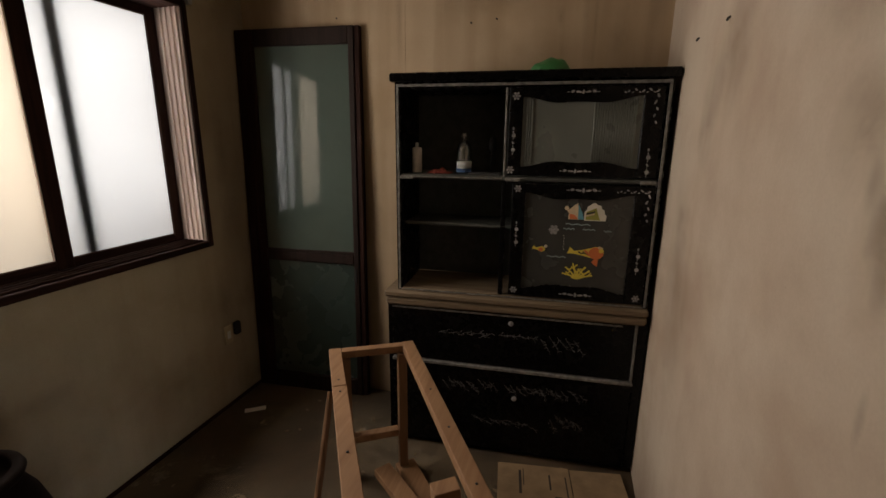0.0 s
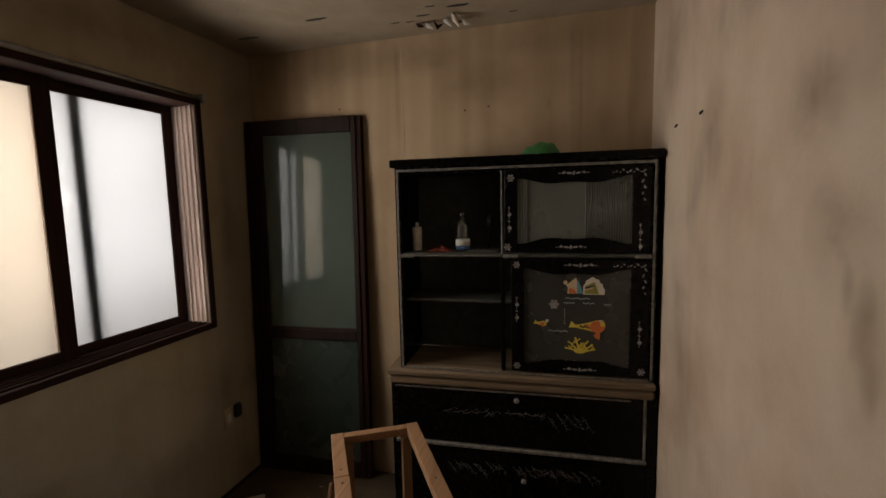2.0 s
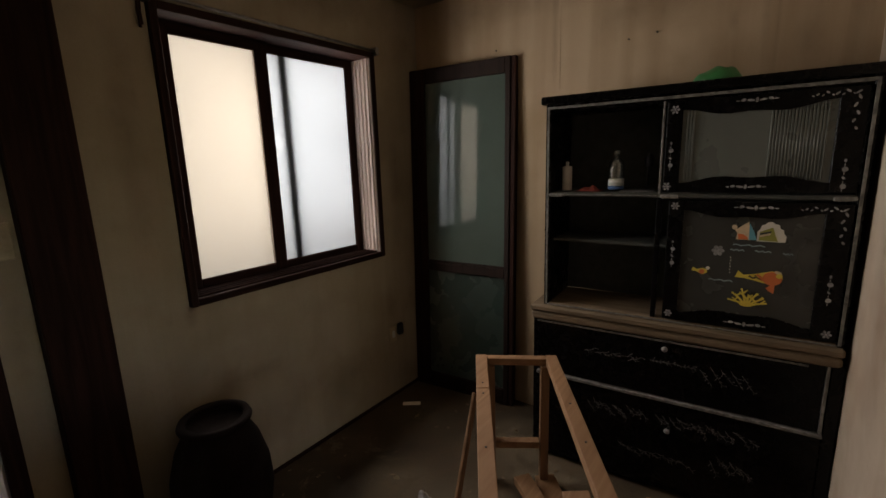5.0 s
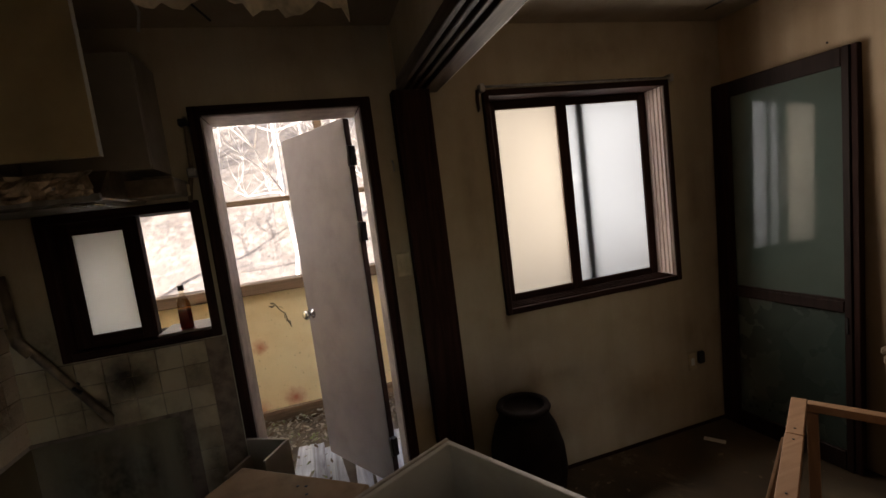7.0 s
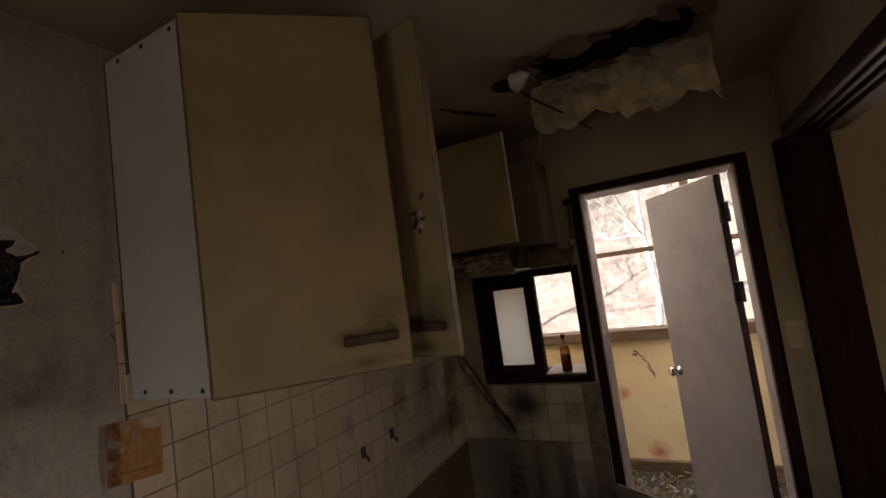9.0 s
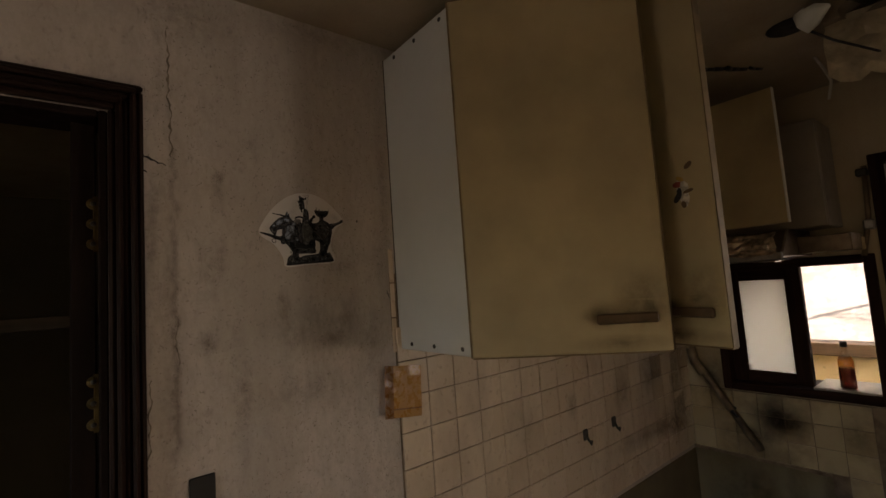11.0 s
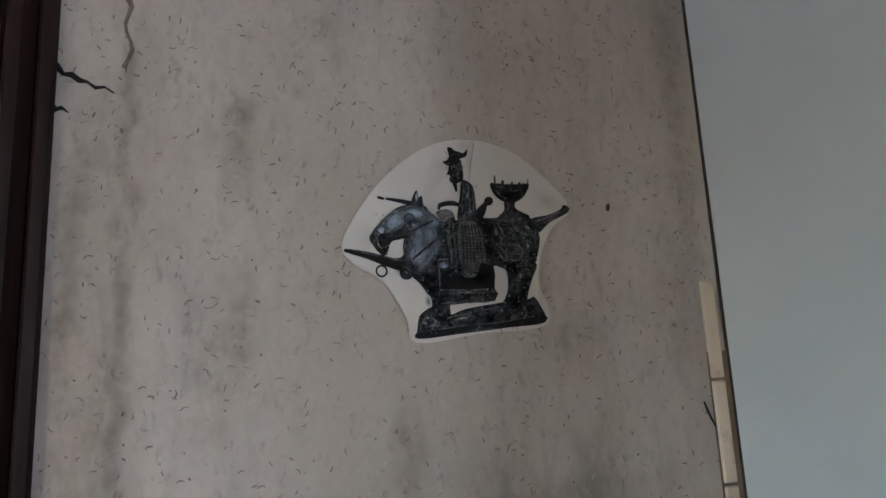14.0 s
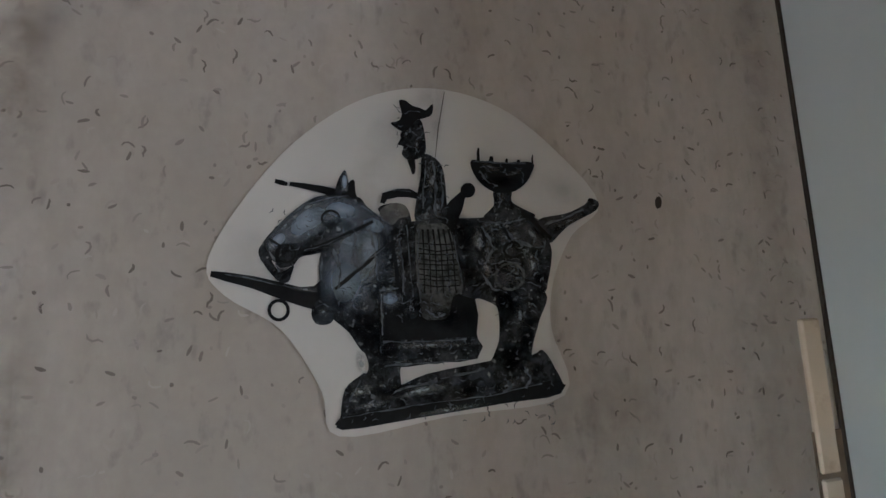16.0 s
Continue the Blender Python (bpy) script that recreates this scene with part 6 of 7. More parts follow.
ink("bowl", bend([(832, 286), (860, 289), (900, 290), (941, 290), (938, 310), (925, 330), (902, 343), (872, 342), (848, 326), (834, 305)], 3), 3, M_DARKPRINT)
ink("bowl_foot", bend([(872, 338), (902, 339), (903, 358), (920, 370), (945, 386), (856, 389), (872, 366)], 3), 2)
for u, v, w in ((844, 264, 5), (940, 276, 3), (867, 279, 9), (894, 283, 6), (915, 285, 8)):
    ink("bowl_spike", ribbon([(u + 1, v, w * 0.6), (u, v + 9, w), (u + 1, 290, w)]), 2, M_DARKPRINT)

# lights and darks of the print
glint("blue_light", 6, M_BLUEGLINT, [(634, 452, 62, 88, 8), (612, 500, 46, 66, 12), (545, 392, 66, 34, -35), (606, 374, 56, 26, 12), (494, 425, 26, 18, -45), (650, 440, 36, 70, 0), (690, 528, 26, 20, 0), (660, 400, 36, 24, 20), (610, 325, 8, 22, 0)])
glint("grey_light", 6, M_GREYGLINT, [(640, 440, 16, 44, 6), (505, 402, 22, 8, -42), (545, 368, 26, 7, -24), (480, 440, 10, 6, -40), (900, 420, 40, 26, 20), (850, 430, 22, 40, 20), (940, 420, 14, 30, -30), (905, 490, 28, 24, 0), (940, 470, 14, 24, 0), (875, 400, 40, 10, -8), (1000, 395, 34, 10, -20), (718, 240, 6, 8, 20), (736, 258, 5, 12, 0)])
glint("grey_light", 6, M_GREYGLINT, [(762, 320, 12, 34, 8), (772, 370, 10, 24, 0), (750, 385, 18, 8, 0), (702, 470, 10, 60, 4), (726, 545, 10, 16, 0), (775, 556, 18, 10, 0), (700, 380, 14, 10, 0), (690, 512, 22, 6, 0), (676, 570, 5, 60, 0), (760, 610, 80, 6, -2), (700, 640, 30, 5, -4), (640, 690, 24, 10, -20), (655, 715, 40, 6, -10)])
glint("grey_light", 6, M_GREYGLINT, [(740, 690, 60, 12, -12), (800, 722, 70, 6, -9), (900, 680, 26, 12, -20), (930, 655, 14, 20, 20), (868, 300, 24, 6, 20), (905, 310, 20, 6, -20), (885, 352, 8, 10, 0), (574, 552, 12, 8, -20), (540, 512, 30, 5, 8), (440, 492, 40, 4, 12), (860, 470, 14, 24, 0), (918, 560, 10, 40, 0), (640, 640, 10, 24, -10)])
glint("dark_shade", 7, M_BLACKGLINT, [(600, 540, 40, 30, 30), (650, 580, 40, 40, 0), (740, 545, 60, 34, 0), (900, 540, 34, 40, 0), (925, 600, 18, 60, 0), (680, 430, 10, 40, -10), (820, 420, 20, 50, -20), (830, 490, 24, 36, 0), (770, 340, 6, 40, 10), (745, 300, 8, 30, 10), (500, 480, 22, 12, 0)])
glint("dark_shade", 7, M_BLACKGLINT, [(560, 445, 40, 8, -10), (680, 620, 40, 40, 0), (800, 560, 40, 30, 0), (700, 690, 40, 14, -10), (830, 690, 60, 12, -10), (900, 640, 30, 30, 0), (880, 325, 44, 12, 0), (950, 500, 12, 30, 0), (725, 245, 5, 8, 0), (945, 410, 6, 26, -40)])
for u, v, r, w in ((586, 389, 15, 4), (508, 450, 17, 4), (904, 445, 15, 5), (899, 491, 25, 4)):
    ink("harness_ring", ribbon([(u + r * math.cos(a * 0.349), v + r * 0.92 * math.sin(a * 0.349), w) for a in range(19)]), 8, M_DARKPRINT if r < 20 else M_GREYPRINT)
for a in ([(594, 512, 5), (612, 498, 7), (630, 482, 6), (652, 464, 8), (668, 448, 5), (690, 434, 6), (700, 428, 5)], [(530, 446, 6), (560, 440, 7), (600, 424, 7), (640, 404, 6), (660, 394, 5)], [(692, 430, 6), (700, 470, 7), (704, 520, 6)], [(838, 440, 5), (862, 470, 6), (900, 485, 4), (960, 512, 5)], [(478, 424, 5), (498, 436, 5), (492, 462, 5)], [(880, 395, 5), (896, 420, 6), (905, 440, 5)], [(920, 376, 6), (945, 400, 7), (972, 426, 6)], [(845, 395, 4), (856, 430, 5), (840, 470, 4)]):
    ink("strap", ribbon(a), 8, M_DARKPRINT)
rp = random.Random(8)
for i in range(9):
    ink("skirt_line", ribbon([(737 + i * 0.6, 432 + i * 9, 2), (772, 436 + i * 9 + rp.uniform(-2, 2), 2.5), (802 + i * 1.2, 434 + i * 9, 2)]), 7, M_DARKPRINT)
for i in range(6):
    ink("skirt_line", ribbon([(746 + i * 9, 408, 4), (748 + i * 10, 440, 2.5), (750 + i * 11, 520, 2)]), 8, M_DARKPRINT)
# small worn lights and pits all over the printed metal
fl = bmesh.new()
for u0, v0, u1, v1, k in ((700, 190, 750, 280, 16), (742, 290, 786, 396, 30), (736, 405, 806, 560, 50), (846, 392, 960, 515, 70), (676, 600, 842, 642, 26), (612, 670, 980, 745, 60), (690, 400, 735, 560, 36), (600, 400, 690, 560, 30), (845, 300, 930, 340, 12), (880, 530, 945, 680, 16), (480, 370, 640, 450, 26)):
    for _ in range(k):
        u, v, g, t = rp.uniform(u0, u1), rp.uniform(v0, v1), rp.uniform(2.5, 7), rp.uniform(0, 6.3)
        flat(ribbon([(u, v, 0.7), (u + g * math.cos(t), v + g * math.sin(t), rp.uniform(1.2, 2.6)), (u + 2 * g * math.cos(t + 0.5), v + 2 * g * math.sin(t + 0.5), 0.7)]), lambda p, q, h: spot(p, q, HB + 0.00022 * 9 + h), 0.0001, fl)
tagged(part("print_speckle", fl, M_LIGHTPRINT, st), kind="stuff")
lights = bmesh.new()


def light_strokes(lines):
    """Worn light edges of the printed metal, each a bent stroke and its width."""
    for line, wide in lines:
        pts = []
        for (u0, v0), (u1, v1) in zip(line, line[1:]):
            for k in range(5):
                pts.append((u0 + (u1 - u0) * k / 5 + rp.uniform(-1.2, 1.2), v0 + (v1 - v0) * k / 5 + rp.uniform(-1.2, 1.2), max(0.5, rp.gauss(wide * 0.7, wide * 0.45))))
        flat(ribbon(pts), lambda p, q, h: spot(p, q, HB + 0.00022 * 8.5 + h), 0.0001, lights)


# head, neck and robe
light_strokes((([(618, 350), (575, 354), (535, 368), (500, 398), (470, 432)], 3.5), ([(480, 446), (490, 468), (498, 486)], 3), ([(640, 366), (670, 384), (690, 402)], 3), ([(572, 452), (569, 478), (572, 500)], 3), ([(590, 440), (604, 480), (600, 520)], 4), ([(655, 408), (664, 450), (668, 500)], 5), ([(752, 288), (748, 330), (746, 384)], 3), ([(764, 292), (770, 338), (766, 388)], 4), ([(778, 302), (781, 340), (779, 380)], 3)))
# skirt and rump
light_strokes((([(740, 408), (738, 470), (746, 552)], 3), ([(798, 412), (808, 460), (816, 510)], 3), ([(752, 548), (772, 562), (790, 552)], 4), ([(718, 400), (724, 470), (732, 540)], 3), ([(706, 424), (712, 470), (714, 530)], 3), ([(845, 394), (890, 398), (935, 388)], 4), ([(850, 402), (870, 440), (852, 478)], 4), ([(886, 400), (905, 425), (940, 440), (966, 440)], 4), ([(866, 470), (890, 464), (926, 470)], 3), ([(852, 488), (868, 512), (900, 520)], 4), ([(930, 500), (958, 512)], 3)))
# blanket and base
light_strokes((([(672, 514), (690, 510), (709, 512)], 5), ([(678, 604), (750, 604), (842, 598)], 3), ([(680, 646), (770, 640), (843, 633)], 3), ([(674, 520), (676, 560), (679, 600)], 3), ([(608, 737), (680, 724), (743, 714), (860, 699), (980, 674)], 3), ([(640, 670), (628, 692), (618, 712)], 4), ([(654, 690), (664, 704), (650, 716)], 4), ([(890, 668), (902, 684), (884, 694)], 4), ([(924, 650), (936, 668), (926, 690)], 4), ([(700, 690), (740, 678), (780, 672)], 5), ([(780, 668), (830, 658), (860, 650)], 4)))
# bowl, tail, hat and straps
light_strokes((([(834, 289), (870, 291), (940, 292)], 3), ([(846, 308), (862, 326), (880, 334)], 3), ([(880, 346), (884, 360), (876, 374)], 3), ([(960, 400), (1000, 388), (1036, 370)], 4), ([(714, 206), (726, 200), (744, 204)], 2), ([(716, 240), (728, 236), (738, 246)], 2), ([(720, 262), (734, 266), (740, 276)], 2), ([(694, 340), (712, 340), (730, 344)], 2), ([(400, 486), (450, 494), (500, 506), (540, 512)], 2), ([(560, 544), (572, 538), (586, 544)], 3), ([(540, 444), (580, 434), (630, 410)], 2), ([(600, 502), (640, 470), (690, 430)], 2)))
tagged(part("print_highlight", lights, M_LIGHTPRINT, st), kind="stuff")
ink("paper_crease", ribbon([(785, 165, 1.5), (774, 230, 2), (768, 290, 1)]), 1, M_TANPRINT)

# ---- torn ceiling ----
rnd = random.Random(21)
sag = bmesh.new()
N = 26
top, bot = [], []
for i in range(N + 1):
    f = i / N
    y = HY0 - 0.03 + (HY1 - HY0 + 0.05) * f
    drop = 0.19 + 0.045 * f + 0.018 * math.sin(f * 13) + rnd.uniform(-0.018, 0.018)
    row = []
    for k in range(8):
        g = k / 7
        row.append(sag.verts.new((HX0 + 0.05 * g * (1 - g) + 0.03 * g + 0.02 * noise.noise(Vector((f * 6, g * 4, 0))), y + 0.012 * noise.noise(Vector((f * 9, g * 3, 4))), H + 0.012 - drop * g + 0.012 * noise.noise(Vector((f * 14, g * 7, 2))))))
    top.append(row)
for a, b in zip(top, top[1:]):
    for k in range(7):
        sag.faces.new((a[k], a[k + 1], b[k + 1], b[k]))
bmesh.ops.solidify(sag, geom=sag.faces[:], thickness=0.010)
cs = thing("sagging_ceiling_board", "torn plasterboard flap sagging from the kitchen ceiling", "ceiling board", (-1.2, -0.34, H))
part("flap", sag, M_PLASTER, cs)
rag2 = bmesh.new()
for i in range(34):
    x0, y0 = rnd.choice((HX0, HX1)), rnd.uniform(HY0, HY1)
    if i % 2:
        x0, y0 = rnd.uniform(HX0, HX1), rnd.choice((HY0, HY1))
    s = rnd.uniform(0.02, 0.07)
    m = Matrix.Translation((x0, y0, H - 0.006)) @ Matrix.Rotation(rnd.uniform(0, 6.28), 4, "Z") @ Matrix.Rotation(rnd.uniform(-0.5, 0.5), 4, "X")
    vs = [rag2.verts.new(m @ Vector(p)) for p in ((-s, -s * 0.5, 0), (s * 0.8, -s * 0.7, 0), (s, s * 0.3, 0), (0, s, 0), (-s * 0.9, s * 0.4, 0))]
    rag2.faces.new(vs)
bmesh.ops.solidify(rag2, geom=rag2.faces[:], thickness=0.004)
part("torn_paper", rag2, M_CEIL, cs, "ragged edges of ceiling paper")
lf = thing("ceiling_lamp_remains", "ripped-out ceiling lamp socket with a hanging wire", "ceiling lamp", (-1.21, -0.67, H))
part("hole", lathe([(0.055, 0), (0.060, 0.004), (0.02, 0.010)], 14, (-1.21, -0.69, H - 0.006)), M_BLACK, lf)
part("scrap", tube([(-1.16, -0.66, H - 0.002), (-1.13, -0.63, H - 0.035), (-1.11, -0.58, H - 0.03)], [0.01, 0.04, 0.006], 6), M_WHITE, lf)
part("wire", tube([(-1.21, -0.68, H), (-1.24, -0.60, 2.33), (-1.30, -0.50, 2.26), (-1.36, -0.43, 2.20)], 0.004, 6), M_BLACK, lf)
solo("dangling_wire", tube([(-1.55, -0.70, H), (-1.545, -0.68, 2.36), (-1.55, -0.665, 2.31), (-1.56, -0.68, 2.25)], 0.005, 6), M_WIRE, "pale wire dangling from the kitchen ceiling", "wire")
slit = bmesh.new()
for i in range(9):
    f = i / 8
    tube([(-1.22 - 0.22 * f, -0.98 + 0.13 * f + 0.01 * math.sin(i * 2), H - 0.004), (-1.25 - 0.22 * f, -0.965 + 0.13 * f, H - 0.004)], 0.010 * (1 - abs(f - 0.5)), 5, slit)
solo("ceiling_tear", slit, M_BLACK, "dark tear in the ceiling paper", "tear")

# ---- loose kitchen carcasses ----
bx = thing("open_base_cabinet", "white kitchen base cabinet without its top", "base cabinet", (-0.8, 0.0, 0))
bxm = Matrix.Translation((-1.073, 0.068, 0)) @ Matrix.Rotation(math.atan2(0.469, 0.883), 4, "Z")
BW, BL, BZ, BT = 0.456, 0.60, 0.85, 0.018
part("side", block(0, -BT, 0.06, BW, 0, BZ, 0.002, bxm), M_BOXGREY, bx)
part("side", block(0, -BL, 0.06, BW, -BL + BT, BZ, 0.002, bxm), M_BOXGREY, bx)
part("front", block(0, -BL + BT, 0.06, BT, -BT, BZ, 0.002, bxm), M_BOXGREY, bx)
part("back", block(BW - 0.006, -BL + BT, 0.06, BW, -BT, BZ - 0.004, 0.001, bxm), M_BOXGREY, bx)
part("bottom", block(BT, -BL + BT, 0.08, BW - 0.006, -BT, 0.098, 0, bxm), M_BOXGREY, bx)
part("top_batten", block(-0.012, -BL, BZ - 0.03, 0.0, 0, BZ + 0.004, 0.002, bxm), M_BATTEN, bx, "worn top edge batten")
for x, y in ((0.05, -0.05), (BW - 0.05, -0.05), (0.05, -BL + 0.05), (BW - 0.05, -BL + 0.05)):
    lg = lathe([(0.02, 0), (0.016, 0.01), (0.016, 0.06)], 12)
    lg.transform(bxm @ Matrix.Translation((x, y, 0)))
    part("foot", lg, M_BLACK, bx)
pn = thing("low_cabinet", "overturned low kitchen cabinet with a brown top panel", "base cabinet", (-1.2, -0.5, 0))
pnm = Matrix.Translation((-1.544, -0.606, 0)) @ Matrix.Rotation(math.atan2(0.429, 0.331), 4, "Z")
part("top_panel", block(0, -0.40, 0.682, 0.542, 0, 0.70, 0.008, pnm), M_HARDBOARD, pn, "brown hardboard panel with screw holes")
part("body", block(0.01, -0.39, 0.0, 0.532, -0.01, 0.682, 0.003, pnm), M_BOXGREY, pn)
for x, y in ((0.30, -0.06), (0.33, -0.055), (0.36, -0.09)):
    hm = lathe([(0.006, 0), (0.005, 0.001)], 8)
    hm.transform(pnm @ Matrix.Translation((x, y, 0.70)))
    part("screw_hole", hm, M_BLACK, pn)
cr = thing("small_crate", "open grubby grey box with one tall corner", "box", (-1.7, -0.6, 0))
crm = Matrix.Translation((-1.697, -0.45, 0)) @ Matrix.Rotation(math.atan2(-0.5, 0.86), 4, "Z")
part("side", block(0, -0.012, 0.0, 0.16, 0, 0.69, 0.002, crm), M_BOXGREY, cr)
part("side", block(0, -0.20, 0.0, 0.012, -0.012, 0.69, 0.002, crm), M_BOXGREY, cr)
part("side", block(0.012, -0.20, 0.0, 0.16, -0.188, 0.62, 0.002, crm), M_BOXGREY, cr)
part("bottom", block(0.012, -0.188, 0.0, 0.16, -0.012, 0.02, 0.002, crm), M_BOXGREY, cr)
sb = thing("amber_bottle", "glass bottle with dark amber liquid on the window sill", "bottle", (-1.975, -0.813, 1.163))
part("glass", lathe([(0.024, 0), (0.027, 0.004), (0.027, 0.115), (0.020, 0.135), (0.010, 0.150), (0.010, 0.172)], 22, (-1.975, -0.813, 1.163)), M_CLEARWARM, sb)
part("liquid", lathe([(0.022, 0.0), (0.0255, 0.004), (0.0255, 0.082)], 22, (-1.975, -0.813, 1.166)), M_AMBER, sb, "dark amber liquid")
part("cap", lathe([(0.012, 0), (0.012, 0.020), (0.010, 0.022)], 14, (-1.975, -0.813, 1.333)), M_BLACK, sb, "dark cap")
part("upper_liquid", lathe([(0.0253, 0.0), (0.0253, 0.026), (0.019, 0.044)], 22, (-1.975, -0.813, 1.2485)), M_PALEAMBER, sb, "paler liquid settled on top")

# ---- veranda ----
structure("veranda_floor", block(-3.62, -2.2, -0.25, -2.13, 2.6, -0.02, 0), M_VERANDA, "veranda floor slab", "floor")
structure("veranda_parapet", block(-3.62, -2.2, -0.3, -3.5, 2.6, 1.045, 0), M_YELLOW, "yellow painted veranda parapet with red stains and a crack", "wall")
structure("veranda_skirting", block(-3.5, -2.2, -0.02, -3.46, 2.6, 0.11, 0.004), M_BROWNWOOD, "brown strip at the foot of the parapet", "trim")
structure("veranda_sill", block(-3.63, -2.2, 1.045, -3.46, 2.6, 1.13, 0.005), M_BROWNWOOD, "brown wooden rail on the parapet", "trim")
structure("veranda_roof", block(-3.9, -2.3, 2.62, -2.13, 2.6, 2.626, 0), M_ROOFSHEET, "milky plastic veranda roof sheet", "roof")
for y in (-1.6, -0.9, -0.2, 0.5, 1.2, 1.9):
    structure("veranda_rafter", block(-3.6, y, 2.56, -2.13, y + 0.05, 2.618, 0.004), M_BROWNWOOD, "brown wooden rafter under the veranda roof", "rafter")
structure("veranda_end_south", wall_cells("x", -2.2, -2.1, -3.5, -2.13, 0.0, 2.62, []), M_YELLOW, "yellow end wall of the veranda", "wall")
vw = tagged(thing("veranda_window", "wooden veranda window frame with clear panes", "window", (-3.55, 0, 1.13)), kind="structure")
part("head", block(-3.6, -2.1, 2.50, -3.5, 2.6, 2.62), M_BROWNWOOD, vw)
part("glazing_bar", block(-3.58, -2.1, 1.735, -3.535, 2.6, 1.775), M_BROWNWOOD, vw)
for y in (-2.08, -0.10, 1.0, 2.1):
    part("mullion", block(-3.59, y, 1.13, -3.52, y + 0.06, 2.50), M_BROWNWOOD, vw)
for y0, y1 in ((-2.02, -0.10), (-0.04, 1.0), (1.06, 2.1)):
    pg = part("pane", block(-3.562, y0, 1.13, -3.558, y1, 2.50, 0), M_GLASS, vw)
    pg.visible_shadow = False
part("brace", bar((-3.5, -0.06, 2.45), (-3.2, -0.06, 2.62), 0.04, 0.05), M_BROWNWOOD, vw)
ck = bmesh.new()
flat(ribbon([(-0.63, 0.955, 0.012), (-0.60, 0.945, 0.006), (-0.57, 0.89, 0.008), (-0.535, 0.86, 0.005), (-0.525, 0.80, 0.008), (-0.50, 0.74, 0.003)]), lambda u, v, h: (-3.5 + h, u, v), 0.002, ck)
for line in ([(-0.645, 0.935, 0.005), (-0.625, 0.925, 0.014), (-0.60, 0.935, 0.008)], [(-0.585, 0.92, 0.003), (-0.56, 0.915, 0.004), (-0.545, 0.90, 0.002)], [(-0.535, 0.86, 0.004), (-0.545, 0.83, 0.004), (-0.53, 0.79, 0.003)], [(-0.525, 0.80, 0.005), (-0.505, 0.785, 0.007), (-0.51, 0.75, 0.003)]):
    flat(ribbon(line), lambda u, v, h: (-3.5 + h, u, v), 0.0024, ck)
solo("parapet_crack", ck, M_INK, "dark branching crack in the yellow parapet", "crack")
vb = thing("weathered_boards", "pale weathered boards lying on the veranda floor", "boards", (-2.6, -0.3, -0.02))
br = random.Random(4)
for i in range(9):
    y = -0.66 + 0.125 * i
    part("board", bar((-2.18 - br.uniform(0, 0.05), y, -0.008), (-2.85 - br.uniform(0, 0.25), y + br.uniform(-0.10, 0.06), 0.0 + 0.012 * (i % 3)), br.uniform(0.085, 0.125), 0.016), M_SNOWBOARD, vb)
rnd = random.Random(9)
lv = bmesh.new()
for i in range(3200):
    x, y = -3.48 + abs(rnd.gauss(0, 0.55)), rnd.uniform(-1.3, 1.2)
    if x > -2.2 or (x > -2.95 and -0.72 < y < 0.45 and i % 5):
        continue
    s = rnd.uniform(0.008, 0.032)
    m = Matrix.Translation((x, y, 0.008 + rnd.uniform(0, 0.04))) @ Euler((rnd.uniform(-0.5, 0.5), rnd.uniform(-0.5, 0.5), rnd.uniform(0, 6.3))).to_matrix().to_4x4()
    pts = [lv.verts.new(m @ Vector(p)) for p in ((-s, 0, 0), (-s * 0.3, -s * 0.4, 0.003), (s * 0.7, -s * 0.2, 0), (s, 0, 0.004), (s * 0.2, s * 0.4, 0.002))]
    lv.faces.new(pts)


def litter_material():
    n = Nodes("dry_leaf_litter")
    isl = n.add("ShaderNodeNewGeometry").outputs["Random Per Island"]
    c = n.mix(n.ramp(isl, 0.3, 0.9), (0.075, 0.048, 0.028), (0.27, 0.235, 0.195))
    c = n.mix(n.ramp(n.noise(14, 4), 0.55, 0.7), c, (0.14, 0.17, 0.06))
    return n.done(c, 0.8)


solo("leaf_litter", lv, litter_material(), "dry leaves and scraps drifted over the veranda floor", "leaves", kind="stuff")

# ---- outside ----
gr = bmesh.new()
NX, NY = 60, 60
grid = []
for i in range(NX + 1):
    row = []
    for j in range(NY + 1):
        x = 12 - 130 * (i / NX) ** 1.6 * 1.0
        y = (j / NY * 2 - 1)
        y = 130 * y * abs(y)
        d = max(0, -x - 5.5)
        row.append(gr.verts.new((x, y, -0.45 + min(d * 0.62, 26 + d * 0.1) + (0.5 * noise.noise(Vector((x * 0.3, y * 0.3, 0))) if d > 0 else 0))))
    grid.append(row)
for a, b in zip(grid, grid[1:]):
    for j in range(NY):
        gr.faces.new((a[j], a[j + 1], b[j + 1], b[j]))
for f in gr.faces:
    f.smooth = True
structure("ground", gr, M_HILL, "leaf-strewn ground rising to a wooded slope", "ground")


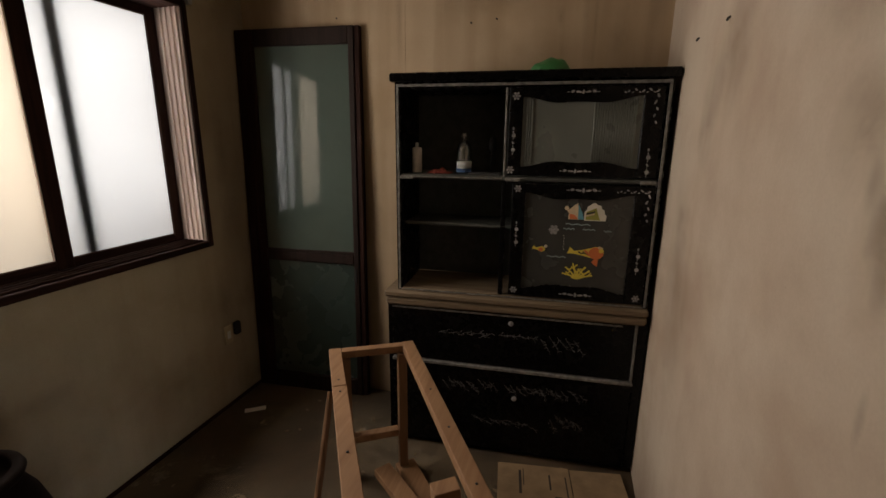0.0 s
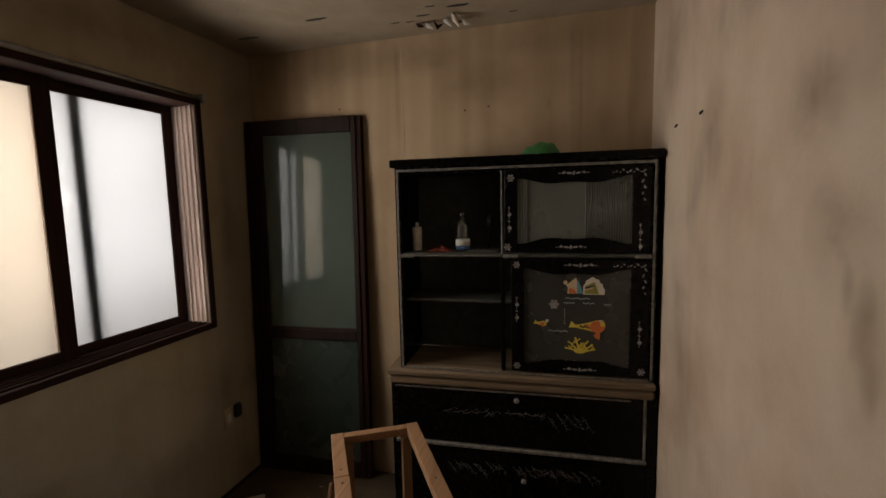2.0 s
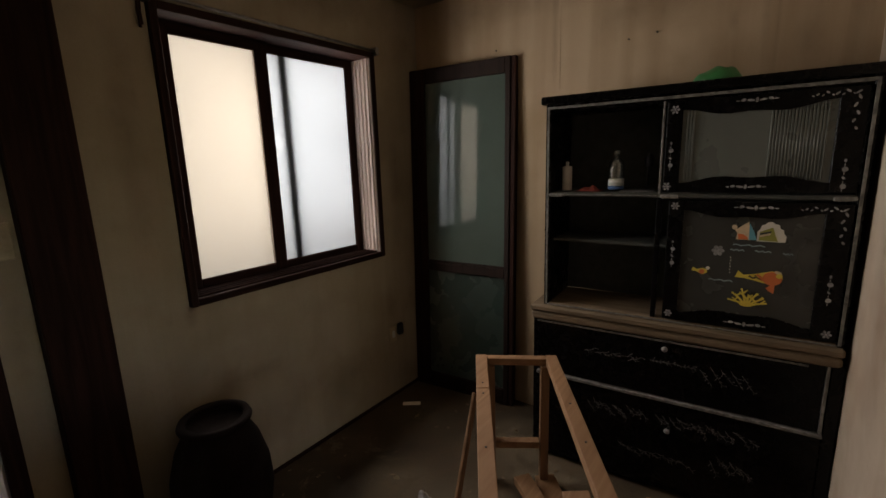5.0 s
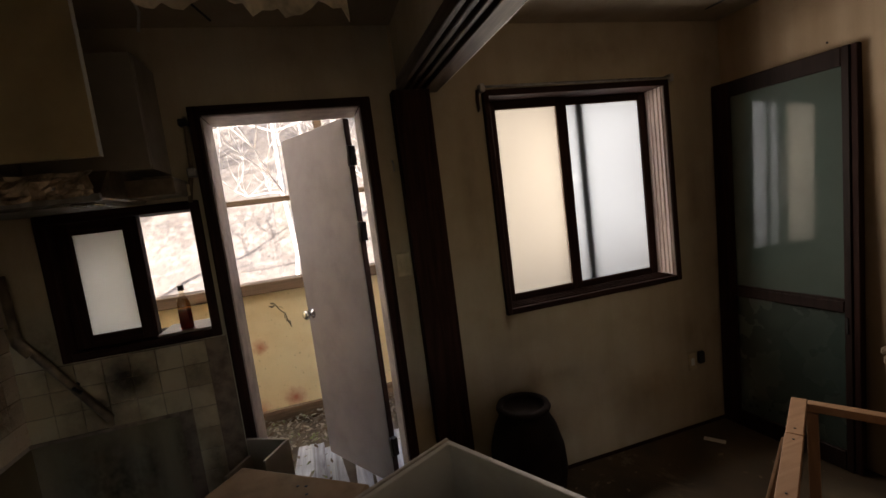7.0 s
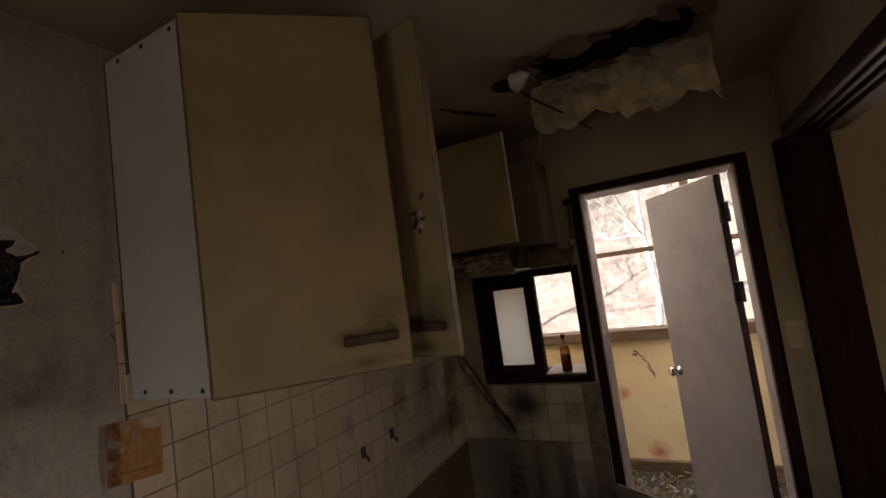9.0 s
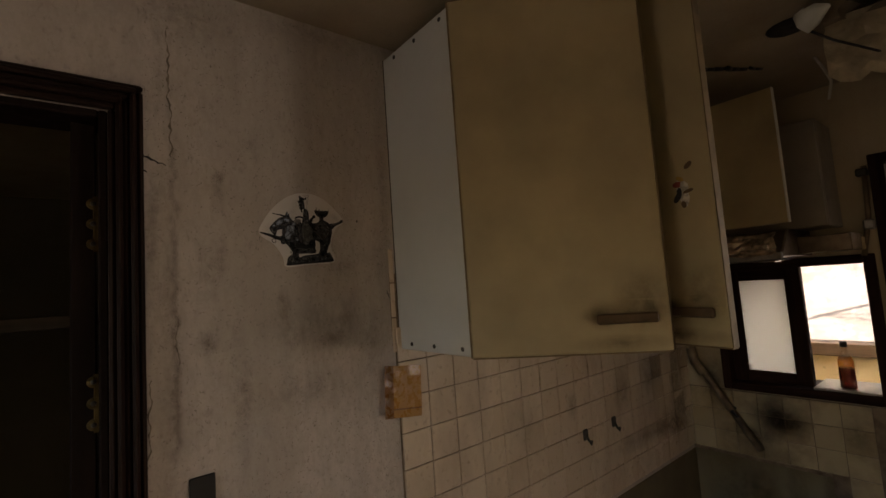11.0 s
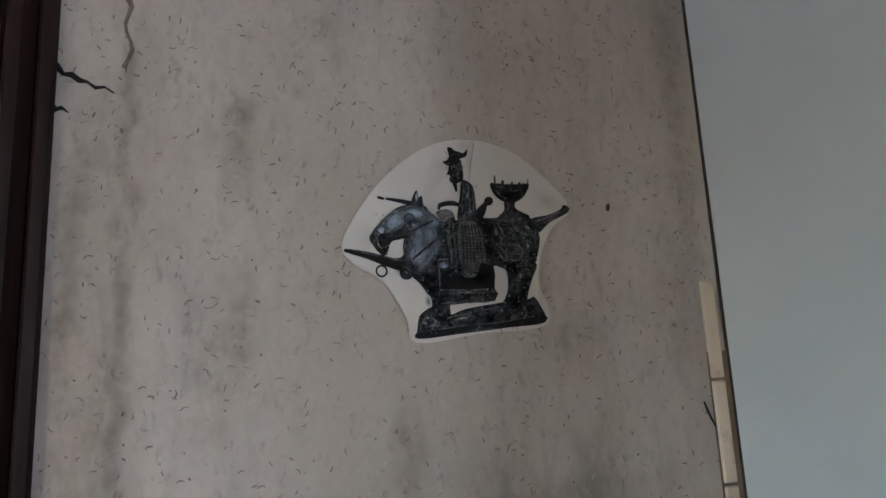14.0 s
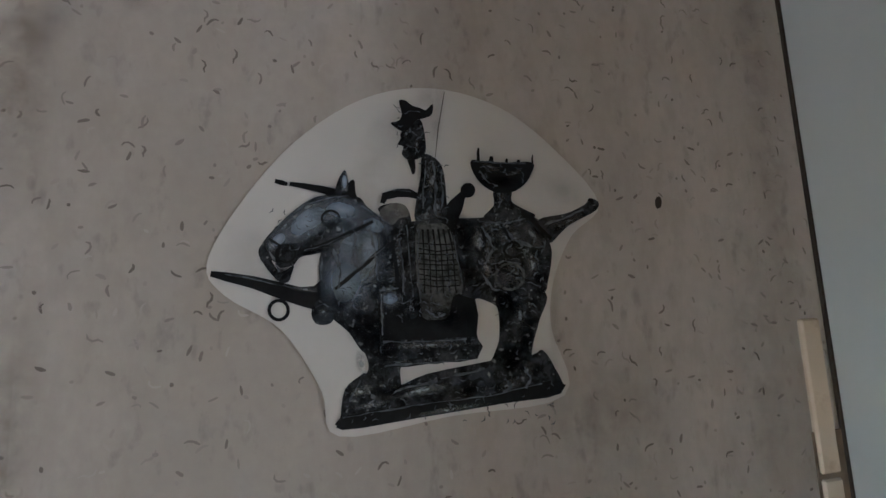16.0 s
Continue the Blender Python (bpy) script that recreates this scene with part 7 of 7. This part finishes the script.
def bare_tree(seed, h):
    """A leafless tree: trunk and forking limbs."""
    r = random.Random(seed)
    t = thing("bare_tree", "pale leafless winter tree on the slope", "tree", (0, 0, 0), "bare trees on the slope")
    trunk = bmesh.new()
    pts = [Vector((0, 0, -0.3))]
    for k in range(6):
        pts.append(pts[-1] + Vector((r.uniform(-0.12, 0.12), r.uniform(-0.12, 0.12), h / 6)))
    tube([tuple(p) for p in pts], [0.05 * h / 5 * (1 - k / 7.5) for k in range(7)], 7, trunk)
    part("trunk", trunk, M_BARK, t)
    limbs = bmesh.new()

    def limb(p, d, ln, rad, depth):
        q = [p]
        for k in range(3):
            d = (d + Vector((r.uniform(-0.3, 0.3), r.uniform(-0.3, 0.3), r.uniform(-0.1, 0.25)))).normalized()
            q.append(q[-1] + d * ln / 3)
        tube([tuple(v) for v in q], [rad, rad * 0.8, rad * 0.6, rad * 0.35], 5, limbs)
        if depth:
            for k in (1, 2, 3):
                for _ in range(2):
                    limb(q[k], (d + Vector((r.uniform(-1, 1), r.uniform(-1, 1), r.uniform(-0.3, 0.7)))).normalized(), ln * 0.6, rad * 0.5, depth - 1)
    for k in range(2, 7):
        for _ in range(2):
            a = r.uniform(0, 6.28)
            limb(pts[k], Vector((math.cos(a), math.sin(a), r.uniform(0.1, 0.8))).normalized(), h * 0.32, 0.015 * h / 5, 2)
    part("limbs", limbs, M_BARK, t)
    return t


def hill(x):
    return -0.45 + max(0, -x - 5.5) * 0.62


kinds = [bare_tree(1, 5.5), bare_tree(2, 6.5), bare_tree(3, 4.6)]
rnd = random.Random(17)
for i in range(40):
    x, y = -6.5 - 1.0 * (i % 10) - rnd.uniform(0, 0.6), -6.5 + 11 * rnd.random()
    m = pose(x, y, hill(x), 0, 0, rnd.uniform(0, 360))
    if i < 3:
        kinds[i].matrix_basis = m
    else:
        copy_thing(kinds[i % 3], m)

# ---- wall tiles ----
P = 0.0965


def tile_mesh(w, h):
    bm = bmesh.new()
    box(bm, -w / 2, 0, -h / 2, w / 2, 0.006, h / 2)
    soft(bm, 0.0012)
    me = mesh_of("tile", bm, M_TILE)
    return me


full = tile_mesh(P - 0.003, P - 0.003)
half = tile_mesh(0.0145, P - 0.003)
sooty = full.copy()
sooty.materials[0] = M_SOOT
part("grout", wall_cells("x", SY, SY + 0.003, -1.93, -0.202, 0.82, UZ0 + 0.05, []), M_GROUT, wall_s, "grimy brown grout")
part("grout", block(-0.232, SY, UZ0 + 0.05, -0.1940, SY + 0.001, 1.741, 0), M_GROUT, wall_s)
part("grout", block(-1.93, SY + 0.004, 0.815, -1.9255, -0.66, 1.112, 0), M_GROUT, wall_w)
part("grout", block(-1.93, -0.895, 0.30, -1.9255, -0.66, 0.815, 0), M_GROUT, wall_w)
part("tile_lip", block(-1.9255, SY + 0.004, 0.806, -1.915, -0.895, 0.820, 0.002), M_GROUT, wall_w, "dark ragged lower edge of the tiles")


def lay(me, m, parent):
    ob = new("tile", me)
    ob.parent = parent
    ob.matrix_basis = m
    return ob


rnd = random.Random(2)
for i in range(18):
    for k in range(8):
        x, z = -0.2035 - P * (i + 0.5), 0.82 + P * (k + 0.5)
        if x < -1.90 or z > UZ0 + 0.05:
            continue
        lay(full, pose(x, SY + 0.003 + rnd.uniform(-0.0006, 0.0006), z, rnd.uniform(-0.25, 0.25), 0, rnd.uniform(-0.25, 0.25)), wall_s)
for k in range(8, 11):
    lay(half, pose(-0.2025, SY - 0.003, 0.750 + P * (k + 0.5), 0, 0, 0), wall_s)
for i in range(8):
    for k in range(-5, 3):
        y, z = SY + 0.01 + P * (i + 0.5), 0.82 + P * (k + 0.5)
        if y < -0.70 and (k >= 0 or y > -0.88):
            lay(sooty, pose(-1.9255, y, z, 0, 0, -90), wall_w)
